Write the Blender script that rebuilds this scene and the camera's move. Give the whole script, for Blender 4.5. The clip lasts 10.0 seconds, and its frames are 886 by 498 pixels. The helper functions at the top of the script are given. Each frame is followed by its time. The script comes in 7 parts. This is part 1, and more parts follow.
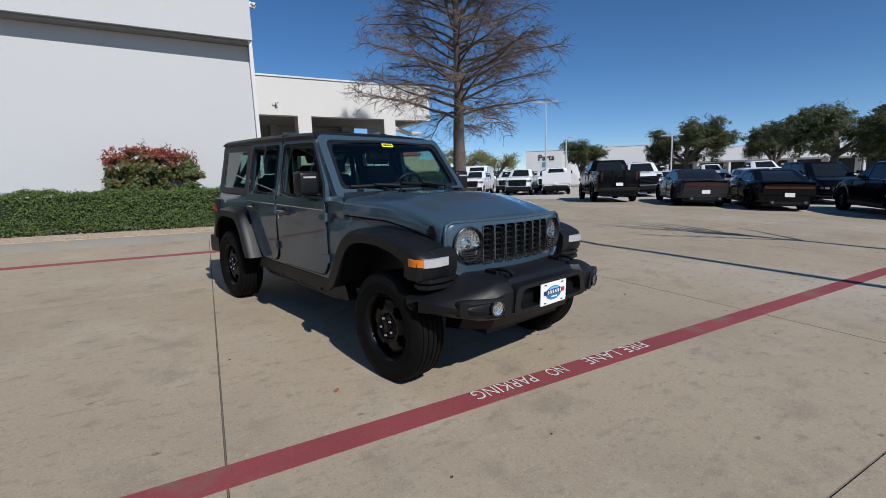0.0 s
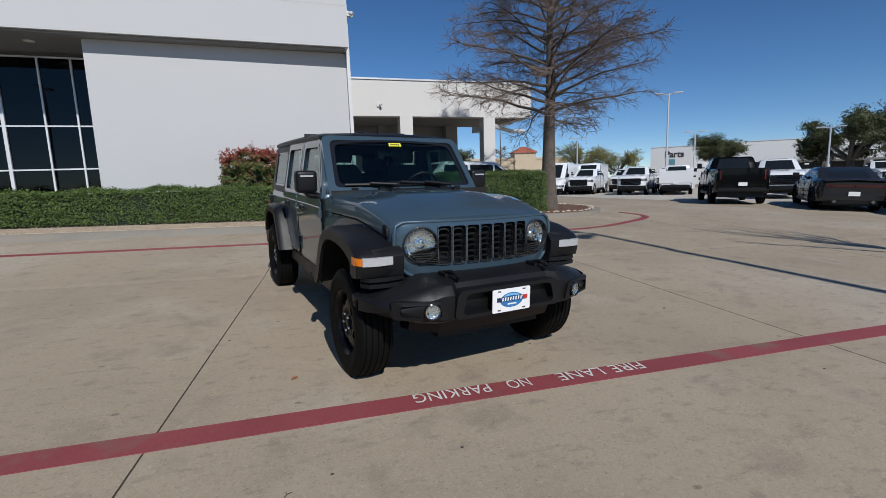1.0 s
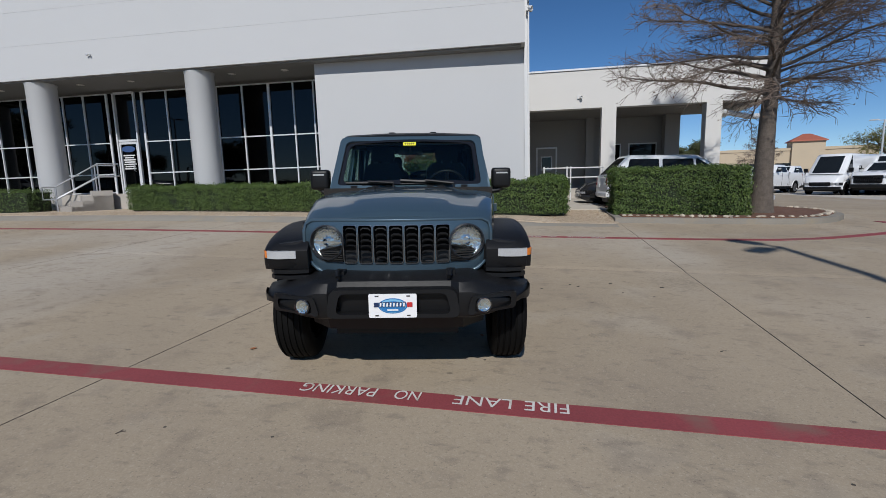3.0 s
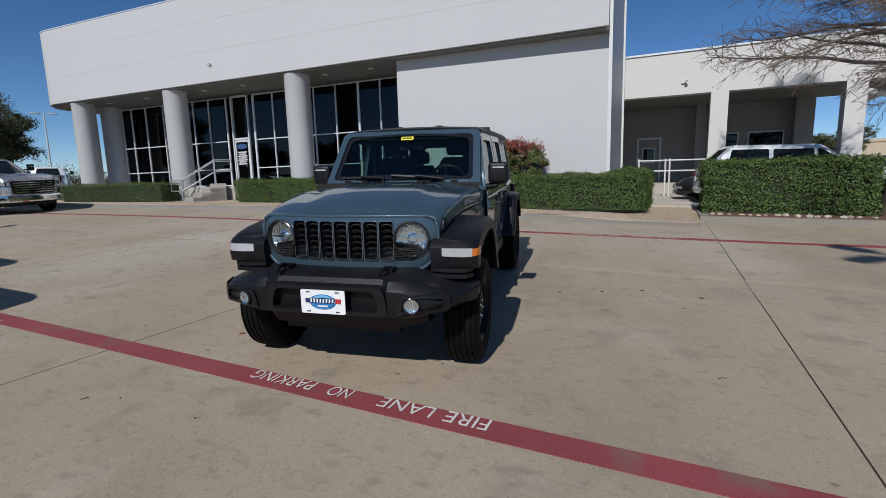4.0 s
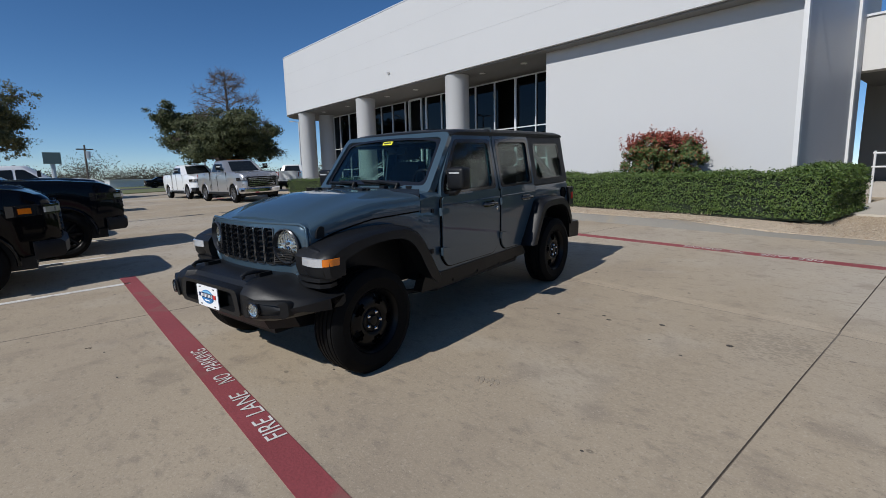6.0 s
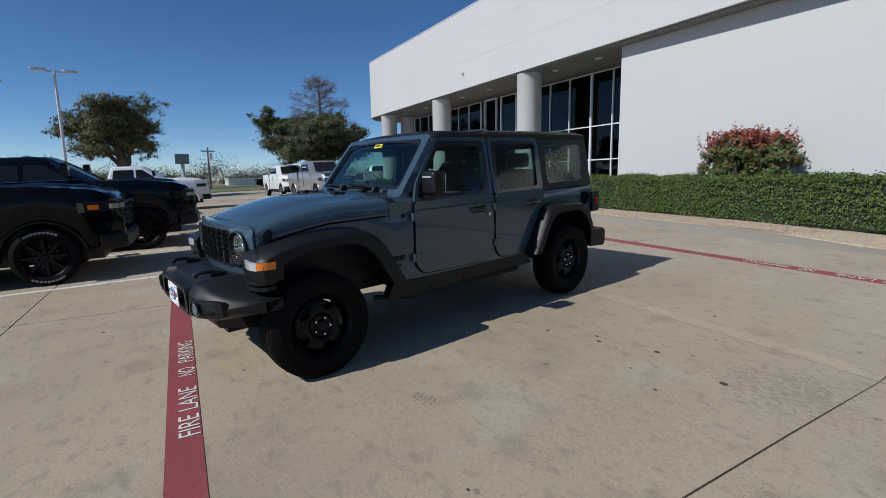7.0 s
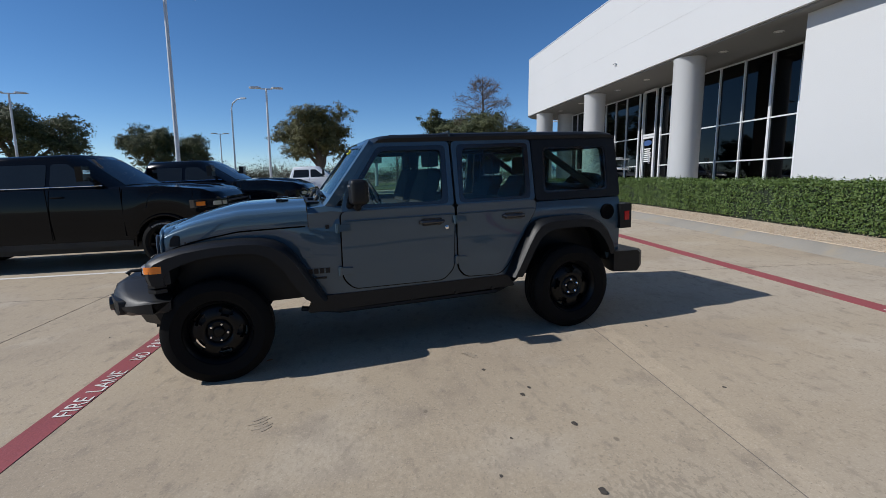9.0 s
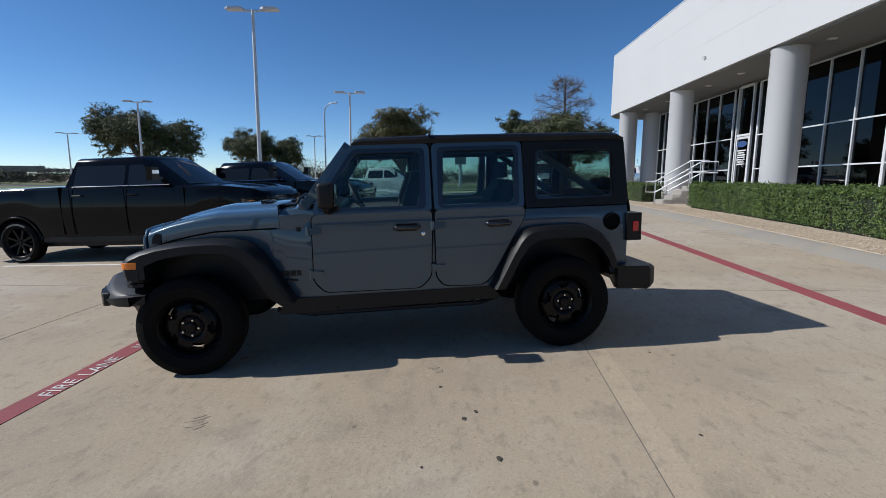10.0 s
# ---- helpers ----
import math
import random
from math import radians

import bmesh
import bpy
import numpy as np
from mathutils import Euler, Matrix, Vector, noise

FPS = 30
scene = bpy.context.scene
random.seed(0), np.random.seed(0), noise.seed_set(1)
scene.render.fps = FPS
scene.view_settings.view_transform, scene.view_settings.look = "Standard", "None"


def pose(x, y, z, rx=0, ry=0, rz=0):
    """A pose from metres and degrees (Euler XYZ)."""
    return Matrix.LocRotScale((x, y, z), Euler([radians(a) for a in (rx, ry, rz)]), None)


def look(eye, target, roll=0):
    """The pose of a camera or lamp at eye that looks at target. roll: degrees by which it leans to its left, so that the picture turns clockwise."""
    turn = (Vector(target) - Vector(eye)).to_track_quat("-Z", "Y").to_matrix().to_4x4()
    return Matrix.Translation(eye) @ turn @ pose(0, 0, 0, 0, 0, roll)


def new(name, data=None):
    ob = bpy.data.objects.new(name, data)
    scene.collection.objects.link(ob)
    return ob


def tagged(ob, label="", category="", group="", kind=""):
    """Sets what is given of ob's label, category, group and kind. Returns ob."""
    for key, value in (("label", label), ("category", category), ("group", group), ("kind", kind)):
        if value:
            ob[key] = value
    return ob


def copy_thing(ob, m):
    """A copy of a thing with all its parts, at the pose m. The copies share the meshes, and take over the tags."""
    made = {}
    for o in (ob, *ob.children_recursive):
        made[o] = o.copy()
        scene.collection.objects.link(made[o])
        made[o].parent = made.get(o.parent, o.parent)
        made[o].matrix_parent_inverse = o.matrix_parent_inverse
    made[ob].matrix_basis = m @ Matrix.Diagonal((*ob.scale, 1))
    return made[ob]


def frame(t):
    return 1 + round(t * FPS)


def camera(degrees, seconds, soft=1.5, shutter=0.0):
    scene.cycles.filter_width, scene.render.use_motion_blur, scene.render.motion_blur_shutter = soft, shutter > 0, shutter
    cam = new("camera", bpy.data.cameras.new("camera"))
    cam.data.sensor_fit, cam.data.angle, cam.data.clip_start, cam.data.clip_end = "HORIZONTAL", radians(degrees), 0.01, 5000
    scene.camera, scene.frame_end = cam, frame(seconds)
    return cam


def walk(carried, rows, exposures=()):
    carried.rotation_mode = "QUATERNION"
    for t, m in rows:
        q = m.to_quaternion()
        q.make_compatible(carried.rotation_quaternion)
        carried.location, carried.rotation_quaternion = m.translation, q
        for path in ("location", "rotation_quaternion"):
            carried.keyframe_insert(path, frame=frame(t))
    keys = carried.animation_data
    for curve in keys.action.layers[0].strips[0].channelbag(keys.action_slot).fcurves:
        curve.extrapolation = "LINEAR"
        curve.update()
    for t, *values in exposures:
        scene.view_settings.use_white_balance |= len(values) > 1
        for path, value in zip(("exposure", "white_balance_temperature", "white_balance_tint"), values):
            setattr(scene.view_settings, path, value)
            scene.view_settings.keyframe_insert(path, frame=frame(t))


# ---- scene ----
cam = camera(86.6, 10.0, soft=0.35)
METRES, EYE, TILT, LEAN, TURN = 10.83, 1.505, 0.0, 0.0, -30.6
ROWS = [
    (0.0, 0.0, 0.0, 0.0, -0.28, -8.27, 1.92),
    (0.5, 0.0471, 0.0033, -0.0018, 6.21, -7.99, 1.74),
    (1.0, 0.1001, 0.0164, -0.002, 14.08, -8.09, 1.59),
    (1.5, 0.1485, 0.0307, -0.0028, 21.07, -8.18, 1.43),
    (2.0, 0.1969, 0.0574, -0.0036, 28.84, -8.1, 1.28),
    (2.5, 0.2393, 0.0814, -0.0035, 35.46, -8.04, 1.17),
    (3.0, 0.2748, 0.1228, -0.0036, 42.85, -8.0, 1.2),
    (4.5, 0.3586, 0.2531, -0.0042, 62.44, -8.75, 1.19),
    (5.0, 0.3804, 0.3046, -0.0029, 69.06, -8.76, 1.24),
    (5.5, 0.3874, 0.3512, 0.0001, 74.6, -8.8, 1.16),
    (6.0, 0.3944, 0.4054, 0.0019, 81.0, -8.77, 1.02),
    (7.5, 0.3668, 0.5471, 0.0047, 97.95, -8.58, 0.55),
    (8.0, 0.347, 0.596, 0.0066, 103.82, -8.65, 0.48),
    (8.5, 0.3293, 0.6346, 0.0083, 108.74, -8.58, 0.35),
    (9.0, 0.3007, 0.6735, 0.0102, 114.48, -8.62, 0.18),
    (9.5, 0.2785, 0.7093, 0.0124, 119.67, -8.63, -0.12),
    (10.0, 0.2434, 0.7378, 0.0125, 125.18, -8.49, -0.44),
]
walk(cam, [(t, pose(0, 0, EYE, TILT, LEAN, TURN) @ pose(METRES * x, METRES * y, METRES * z, 90 + pitch, roll, yaw)) for t, x, y, z, yaw, pitch, roll in ROWS],
     exposures=[(0.0, -0.2, 6000, 9), (1.0, -0.36, 6000, 9), (3.0, -0.44, 6000, 9), (4.5, -0.39, 6000, 9), (6.0, -0.29, 6000, 9), (7.5, -0.2, 6000, 9), (10.0, -0.04, 5950, 9)])

# ---- light ----
SUN_UP, SUN_WAY = 40.0, 175.2
wd = bpy.data.worlds.new("world")
scene.world = wd
wd.use_nodes = True
wn = wd.node_tree
sky = wn.nodes.new("ShaderNodeTexSky")
sky.sky_type, sky.sun_disc = "NISHITA", False
sky.sun_elevation, sky.sun_rotation = radians(SUN_UP), radians(SUN_WAY)
sky.air_density, sky.dust_density, sky.ozone_density, sky.altitude = 0.9, 0.2, 2.2, 2800
bg = wn.nodes["Background"]
bg.inputs["Strength"].default_value = 0.108
rich = wn.nodes.new("ShaderNodeHueSaturation")
rich.inputs["Saturation"].default_value = 1.18
wn.links.new(sky.outputs[0], rich.inputs["Color"])
wn.links.new(rich.outputs[0], bg.inputs["Color"])
sun_to = Vector((math.sin(radians(SUN_WAY)) * math.cos(radians(SUN_UP)), math.cos(radians(SUN_WAY)) * math.cos(radians(SUN_UP)), math.sin(radians(SUN_UP))))
sun = new("sun", bpy.data.lights.new("sun", "SUN"))
sun.data.energy, sun.data.angle, sun.data.color = 5.0, radians(0.53), (1.0, 0.93, 0.84)
sun.matrix_basis = look(sun_to * 60, (0, 0, 0))


# ---- tools ----
def soft_clamp(v, lo, hi, w=3.0):
    """v between lo and hi, eased over w beyond them."""
    if v > hi:
        return hi + w * (1 - math.exp(-(v - hi) / w))
    if v < lo:
        return lo - w * (1 - math.exp(-(lo - v) / w))
    return v


def g(x, y):
    """Height of the sloping lot."""
    return 0.033 - 0.0168 * soft_clamp(x, -6, 19) + 0.0387 * soft_clamp(y, -4, 12.5, 1.5)


def on_ground(x, y, turn, dz=0.0):
    """A pose that stands on the sloping lot, its x axis along the heading (degrees from +x)."""
    a = radians(turn)
    e = 0.8
    f = Vector((math.cos(a), math.sin(a), 0))
    l = Vector((-math.sin(a), math.cos(a), 0))
    f.z = (g(x + f.x * e, y + f.y * e) - g(x - f.x * e, y - f.y * e)) / (2 * e)
    l.z = (g(x + l.x * e, y + l.y * e) - g(x - l.x * e, y - l.y * e)) / (2 * e)
    f.normalize()
    l = (l - f * l.dot(f)).normalized()
    u = f.cross(l)
    m = Matrix((f, l, u)).transposed().to_4x4()
    m.translation = (x, y, g(x, y) + dz)
    return m


def part(name, bm, material, parent=None, label="", smooth=0.0, bevel=0.0):
    """One bmesh as one mesh object. smooth: angle in degrees under which edges are shaded round."""
    if bevel:
        es = [e for e in bm.edges if len(e.link_faces) == 2 and e.calc_face_angle(0) > 0.6]
        bmesh.ops.bevel(bm, geom=es, offset=bevel, segments=2, profile=0.7, affect="EDGES", clamp_overlap=True)
    bmesh.ops.recalc_face_normals(bm, faces=bm.faces)
    me = bpy.data.meshes.new(name)
    if smooth:
        for f in bm.faces:
            f.smooth = True
        lim = radians(smooth)
        for e in bm.edges:
            e.smooth = not (len(e.link_faces) == 2 and e.calc_face_angle(0) > lim)
    bm.to_mesh(me)
    bm.free()
    for m in material if isinstance(material, (list, tuple)) else [material]:
        me.materials.append(m)
    ob = new(name, me)
    if parent:
        ob.parent = parent
    if label:
        ob["label"] = label
    return ob


def carve(ob, bm):
    """Cuts the closed shapes in bm out of ob's mesh."""
    me = bpy.data.meshes.new("cutter")
    bmesh.ops.recalc_face_normals(bm, faces=bm.faces)
    bm.to_mesh(me)
    bm.free()
    cut = new("cutter", me)
    cut.parent = ob.parent
    mod = ob.modifiers.new("cut", "BOOLEAN")
    mod.operation, mod.solver, mod.object = "DIFFERENCE", "EXACT", cut
    bpy.context.view_layer.update()
    done = bpy.data.meshes.new_from_object(ob.evaluated_get(bpy.context.evaluated_depsgraph_get()))
    ob.modifiers.clear()
    ob.data = done
    bpy.data.objects.remove(cut)
    bpy.data.meshes.remove(me)


def thing(name, m, label, category, group="", kind=""):
    ob = new(name)
    ob.empty_display_size = 0.2
    ob.matrix_basis = m
    return tagged(ob, label, category, group, kind)


def box(bm, x0, x1, y0, y1, z0, z1, m=None):
    v = [bm.verts.new((x, y, z)) for x in (x0, x1) for y in (y0, y1) for z in (z0, z1)]
    for q in ((0, 1, 3, 2), (4, 6, 7, 5), (0, 4, 5, 1), (2, 3, 7, 6), (0, 2, 6, 4), (1, 5, 7, 3)):
        bm.faces.new([v[i] for i in q])
    if m is not None:
        bmesh.ops.transform(bm, matrix=m, verts=v)
    return v


def boxed(*a, m=None):
    bm = bmesh.new()
    box(bm, *a, m=m)
    return bm


def rings(bm, secs, closed=True, caps=True):
    """A skin over a row of sections with the same number of points."""
    vs = [[bm.verts.new(p) for p in s] for s in secs]
    n = len(vs[0])
    for a, b in zip(vs, vs[1:]):
        for i in range(n if closed else n - 1):
            j = (i + 1) % n
            bm.faces.new((a[i], a[j], b[j], b[i]))
    if caps and closed:
        bm.faces.new(vs[0][::-1])
        bm.faces.new(vs[-1])
    return vs


def lathe(bm, prof, seg=24, m=None, axis="z"):
    """prof: rows of (radius, height); turned round an axis."""
    secs = []
    for r, h in prof:
        s = []
        for i in range(seg):
            a = 2 * math.pi * i / seg
            c, d = r * math.cos(a), r * math.sin(a)
            p = Vector((c, d, h)) if axis == "z" else Vector((d, h, c)) if axis == "y" else Vector((h, c, d))
            s.append(m @ p if m is not None else p)
        secs.append(s)
    return rings(bm, secs, caps=False)


def tube(bm, pts, r, seg=8, r2=None):
    """A round bar along a row of points, its radius running from r to r2."""
    pts = [Vector(p) for p in pts]
    secs = []
    n = len(pts)
    for i, p in enumerate(pts):
        d = (pts[min(i + 1, n - 1)] - pts[max(i - 1, 0)]).normalized()
        a = d.cross(Vector((0.13, 0.21, 0.97)) if abs(d.z) < 0.9 else Vector((1, 0.1, 0))).normalized()
        b = d.cross(a)
        rr = r if r2 is None else r + (r2 - r) * i / (n - 1)
        secs.append([p + (a * math.cos(2 * math.pi * k / seg) + b * math.sin(2 * math.pi * k / seg)) * rr for k in range(seg)])
    return rings(bm, secs)


def tubed(pts, r, seg=8, r2=None):
    bm = bmesh.new()
    tube(bm, pts, r, seg, r2)
    return bm


def prism(bm, poly, fn, a, b):
    """A flat outline, rows of (u, v), with thickness: fn(u, v, a or b) gives the place."""
    return rings(bm, [[fn(u, v, a) for u, v in poly], [fn(u, v, b) for u, v in poly]])


def hoop(bm, outer, inner, fn, a, b):
    """A flat frame between two outlines with the same number of points, with thickness."""
    n = len(outer)
    o0, i0, o1, i1 = [[bm.verts.new(fn(u, v, w)) for u, v in q] for q, w in ((outer, a), (inner, a), (outer, b), (inner, b))]
    for i in range(n):
        j = (i + 1) % n
        for q in ((o0[i], o0[j], i0[j], i0[i]), (o1[j], o1[i], i1[i], i1[j]), (o0[j], o0[i], o1[i], o1[j]), (i0[i], i0[j], i1[j], i1[i])):
            bm.faces.new(q)


def round_poly(poly, r, n=4):
    """The outline with its corners rounded."""
    out = []
    k = len(poly)
    for i in range(k):
        p, a, b = Vector(poly[i]), Vector(poly[i - 1]), Vector(poly[(i + 1) % k])
        rr = min(r, (a - p).length * 0.45, (b - p).length * 0.45)
        s, e = p + (a - p).normalized() * rr, p + (b - p).normalized() * rr
        for q in range(n + 1):
            t = q / n
            out.append(tuple(s * (1 - t) ** 2 + p * 2 * t * (1 - t) + e * t * t))
    return out


def inset(poly, d):
    """The outline moved inwards by d (counter-clockwise outlines)."""
    k = len(poly)
    out = []
    for i in range(k):
        p, a, b = Vector(poly[i]), Vector(poly[i - 1]), Vector(poly[(i + 1) % k])
        e, f = (p - a).normalized(), (b - p).normalized()
        n = Vector((-e.y - f.y, e.x + f.x))
        n = n / max(n.length_squared / 2, 0.4)
        out.append(tuple(p + n * d))
    return out


def lerp(rows, x):
    """The value at x by straight lines between rows of (x, value)."""
    rows = sorted(rows)
    if x <= rows[0][0]:
        return rows[0][1]
    for (a, u), (b, v) in zip(rows, rows[1:]):
        if x <= b:
            return u + (v - u) * (x - a) / (b - a)
    return rows[-1][1]


# ---- materials ----
def mat(name, col, rough=0.5, metal=0.0, var=0.08, scale=2.0, fine=40.0, bump=0.0, coat=0.0, spec=0.5, rvar=0.08, rand=0.0, dirt=None, dirt_at=0.6):
    """A surface with variation at two scales; dirt: a second colour in patches."""
    m = bpy.data.materials.new(name)
    m.use_nodes = True
    nt = m.node_tree
    b = nt.nodes["Principled BSDF"]
    tc = nt.nodes.new("ShaderNodeTexCoord")

    def noise_node(s, detail=4.0):
        n = nt.nodes.new("ShaderNodeTexNoise")
        n.inputs["Scale"].default_value, n.inputs["Detail"].default_value = s, detail
        nt.links.new(tc.outputs["Object"], n.inputs["Vector"])
        return n

    n1, n2 = noise_node(scale), noise_node(fine, 3.0)
    add = nt.nodes.new("ShaderNodeMath")
    add.operation = "MULTIPLY_ADD"
    nt.links.new(n2.outputs["Fac"], add.inputs[0])
    add.inputs[1].default_value = 0.5
    half = nt.nodes.new("ShaderNodeMath")
    half.operation = "MULTIPLY"
    nt.links.new(n1.outputs["Fac"], half.inputs[0])
    half.inputs[1].default_value = 0.5
    nt.links.new(half.outputs[0], add.inputs[2])
    ramp = nt.nodes.new("ShaderNodeValToRGB")
    ramp.color_ramp.elements[0].position, ramp.color_ramp.elements[1].position = 0.3, 0.7
    ramp.color_ramp.elements[0].color = (*[c * (1 - var) for c in col], 1)
    ramp.color_ramp.elements[1].color = (*[min(1, c * (1 + var)) for c in col], 1)
    nt.links.new(add.outputs[0], ramp.inputs["Fac"])
    out = ramp.outputs["Color"]
    if dirt:
        n3 = noise_node(scale * 2.3, 8.0)
        r3 = nt.nodes.new("ShaderNodeValToRGB")
        r3.color_ramp.elements[0].position, r3.color_ramp.elements[1].position = dirt_at, dirt_at + 0.15
        nt.links.new(n3.outputs["Fac"], r3.inputs["Fac"])
        mx = nt.nodes.new("ShaderNodeMix")
        mx.data_type = "RGBA"
        nt.links.new(r3.outputs["Color"], mx.inputs["Factor"])
        nt.links.new(out, mx.inputs["A"])
        mx.inputs["B"].default_value = (*dirt, 1)
        out = mx.outputs["Result"]
    if rand:
        oi = nt.nodes.new("ShaderNodeObjectInfo")
        hs = nt.nodes.new("ShaderNodeHueSaturation")
        mr = nt.nodes.new("ShaderNodeMapRange")
        nt.links.new(oi.outputs["Random"], mr.inputs["Value"])
        mr.inputs["To Min"].default_value, mr.inputs["To Max"].default_value = 1 - rand, 1 + rand
        nt.links.new(mr.outputs[0], hs.inputs["Value"])
        nt.links.new(out, hs.inputs["Color"])
        out = hs.outputs["Color"]
    nt.links.new(out, b.inputs["Base Color"])
    rr = nt.nodes.new("ShaderNodeMapRange")
    nt.links.new(n1.outputs["Fac"], rr.inputs["Value"])
    rr.inputs["To Min"].default_value, rr.inputs["To Max"].default_value = max(0.0, rough - rvar), min(1.0, rough + rvar)
    nt.links.new(rr.outputs[0], b.inputs["Roughness"])
    b.inputs["Metallic"].default_value = metal
    b.inputs["Specular IOR Level"].default_value = spec
    b.inputs["Coat Weight"].default_value = coat
    b.inputs["Coat Roughness"].default_value = 0.03
    if bump:
        bp = nt.nodes.new("ShaderNodeBump")
        bp.inputs["Strength"].default_value = bump
        bp.inputs["Distance"].default_value = 0.01
        nt.links.new(n2.outputs["Fac"], bp.inputs["Height"])
        nt.links.new(bp.outputs[0], b.inputs["Normal"])
    return m


def glass(name, tint, gloss=0.03):
    """A thin tinted pane: it lets light through, tinted, and mirrors more at a slant."""
    m = bpy.data.materials.new(name)
    m.use_nodes = True
    nt = m.node_tree
    nt.nodes.remove(nt.nodes["Principled BSDF"])
    tr, gl, mx = nt.nodes.new("ShaderNodeBsdfTransparent"), nt.nodes.new("ShaderNodeBsdfGlossy"), nt.nodes.new("ShaderNodeMixShader")
    tr.inputs["Color"].default_value = (*tint, 1)
    gl.inputs["Roughness"].default_value = 0.01
    lw = nt.nodes.new("ShaderNodeLayerWeight")
    pw, ma = nt.nodes.new("ShaderNodeMath"), nt.nodes.new("ShaderNodeMath")
    pw.operation, pw.inputs[1].default_value = "POWER", 4.0
    ma.operation, ma.inputs[1].default_value, ma.inputs[2].default_value = "MULTIPLY_ADD", 0.75, gloss
    nt.links.new(lw.outputs["Facing"], pw.inputs[0])
    nt.links.new(pw.outputs[0], ma.inputs[0])
    nt.links.new(ma.outputs[0], mx.inputs["Fac"])
    nt.links.new(tr.outputs[0], mx.inputs[1])
    nt.links.new(gl.outputs[0], mx.inputs[2])
    nt.links.new(mx.outputs[0], nt.nodes["Material Output"].inputs["Surface"])
    return m


def concrete_lot():
    """Old light concrete: broad stains, mottling, grit, small pits and dark spots."""
    m = mat("lot_concrete", (0.356, 0.293, 0.211), 0.85, var=0.14, scale=0.35, fine=70, bump=0.12, spec=0.25)
    nt = m.node_tree
    b = nt.nodes["Principled BSDF"]
    tc = [n for n in nt.nodes if n.type == "TEX_COORD"][0]
    src = b.inputs["Base Color"].links[0].from_socket

    def layer(src, scale, detail, lo, hi, col, amount, kind="ShaderNodeTexNoise", stretch=None):
        n = nt.nodes.new(kind)
        n.inputs["Scale"].default_value = scale
        fac = n.outputs[0]
        if kind == "ShaderNodeTexVoronoi":
            n.voronoi_dimensions = "2D"
        if kind == "ShaderNodeTexNoise":
            n.inputs["Detail"].default_value = detail
        vec = tc.outputs["Object"]
        if stretch:
            mp = nt.nodes.new("ShaderNodeMapping")
            mp.inputs["Scale"].default_value = stretch
            nt.links.new(vec, mp.inputs["Vector"])
            vec = mp.outputs[0]
        nt.links.new(vec, n.inputs["Vector"])
        r = nt.nodes.new("ShaderNodeMapRange")
        r.inputs["From Min"].default_value, r.inputs["From Max"].default_value = lo, hi
        r.inputs["To Max"].default_value = amount
        nt.links.new(fac, r.inputs["Value"])
        mx = nt.nodes.new("ShaderNodeMix")
        mx.data_type = "RGBA"
        nt.links.new(r.outputs[0], mx.inputs["Factor"])
        nt.links.new(src, mx.inputs["A"])
        mx.inputs["B"].default_value = (*col, 1)
        return mx.outputs["Result"]

    src = layer(src, 0.55, 6, 0.5, 0.72, (0.261, 0.211, 0.158), 0.6)
    src = layer(src, 0.22, 5, 0.5, 0.68, (0.45, 0.41, 0.351), 0.75, stretch=(1, 0.4, 1))
    src = layer(src, 1.3, 7, 0.55, 0.7, (0.45, 0.396, 0.315), 0.45)
    src = layer(src, 2.6, 9, 0.56, 0.72, (0.225, 0.184, 0.14), 0.6)
    src = layer(src, 7.0, 6, 0.56, 0.72, (0.216, 0.18, 0.14), 0.6, stretch=(1, 1.9, 1))
    src = layer(src, 24, 5, 0.58, 0.74, (0.2, 0.166, 0.126), 0.4)
    src = layer(src, 38, 4, 0.6, 0.7, (0.468, 0.405, 0.315), 0.35)
    src = layer(src, 60, 3, 0.62, 0.71, (0.117, 0.0945, 0.072), 0.4)
    src = layer(src, 0.6, 2, 0.017, 0.009, (0.1, 0.083, 0.066), 0.6, kind="ShaderNodeTexVoronoi", stretch=(1, 1.5, 1))
    src = layer(src, 130, 3, 0.57, 0.72, (0.504, 0.441, 0.351), 0.45)
    # a flaked patch with a ragged outline, and a fainter one beside it
    for x, y, size, col, amount in ((4.86, 5.84, 0.62, (0.225, 0.187, 0.138), 0.5), (4.4, 4.6, 1.1, (0.25, 0.205, 0.15), 0.22)):
        far = nt.nodes.new("ShaderNodeVectorMath")
        far.operation = "DISTANCE"
        nt.links.new(tc.outputs["Object"], far.inputs[0])
        far.inputs[1].default_value = (x, y, 0.17)
        near = nt.nodes.new("ShaderNodeMapRange")
        near.inputs["From Min"].default_value, near.inputs["From Max"].default_value = size, size * 0.3
        near.inputs["To Max"].default_value = 0.2
        nt.links.new(far.outputs["Value"], near.inputs["Value"])
        mp = nt.nodes.new("ShaderNodeMapping")
        mp.inputs["Scale"].default_value, mp.inputs["Rotation"].default_value = (1, 1.7, 1), (0, 0, 0.8)
        nt.links.new(tc.outputs["Object"], mp.inputs["Vector"])
        n = nt.nodes.new("ShaderNodeTexNoise")
        n.inputs["Scale"].default_value, n.inputs["Detail"].default_value = 24, 6
        nt.links.new(mp.outputs[0], n.inputs["Vector"])
        both = nt.nodes.new("ShaderNodeMath")
        nt.links.new(near.outputs[0], both.inputs[0])
        nt.links.new(n.outputs["Fac"], both.inputs[1])
        edge = nt.nodes.new("ShaderNodeMapRange")
        edge.inputs["From Min"].default_value, edge.inputs["From Max"].default_value = 0.66, 0.72
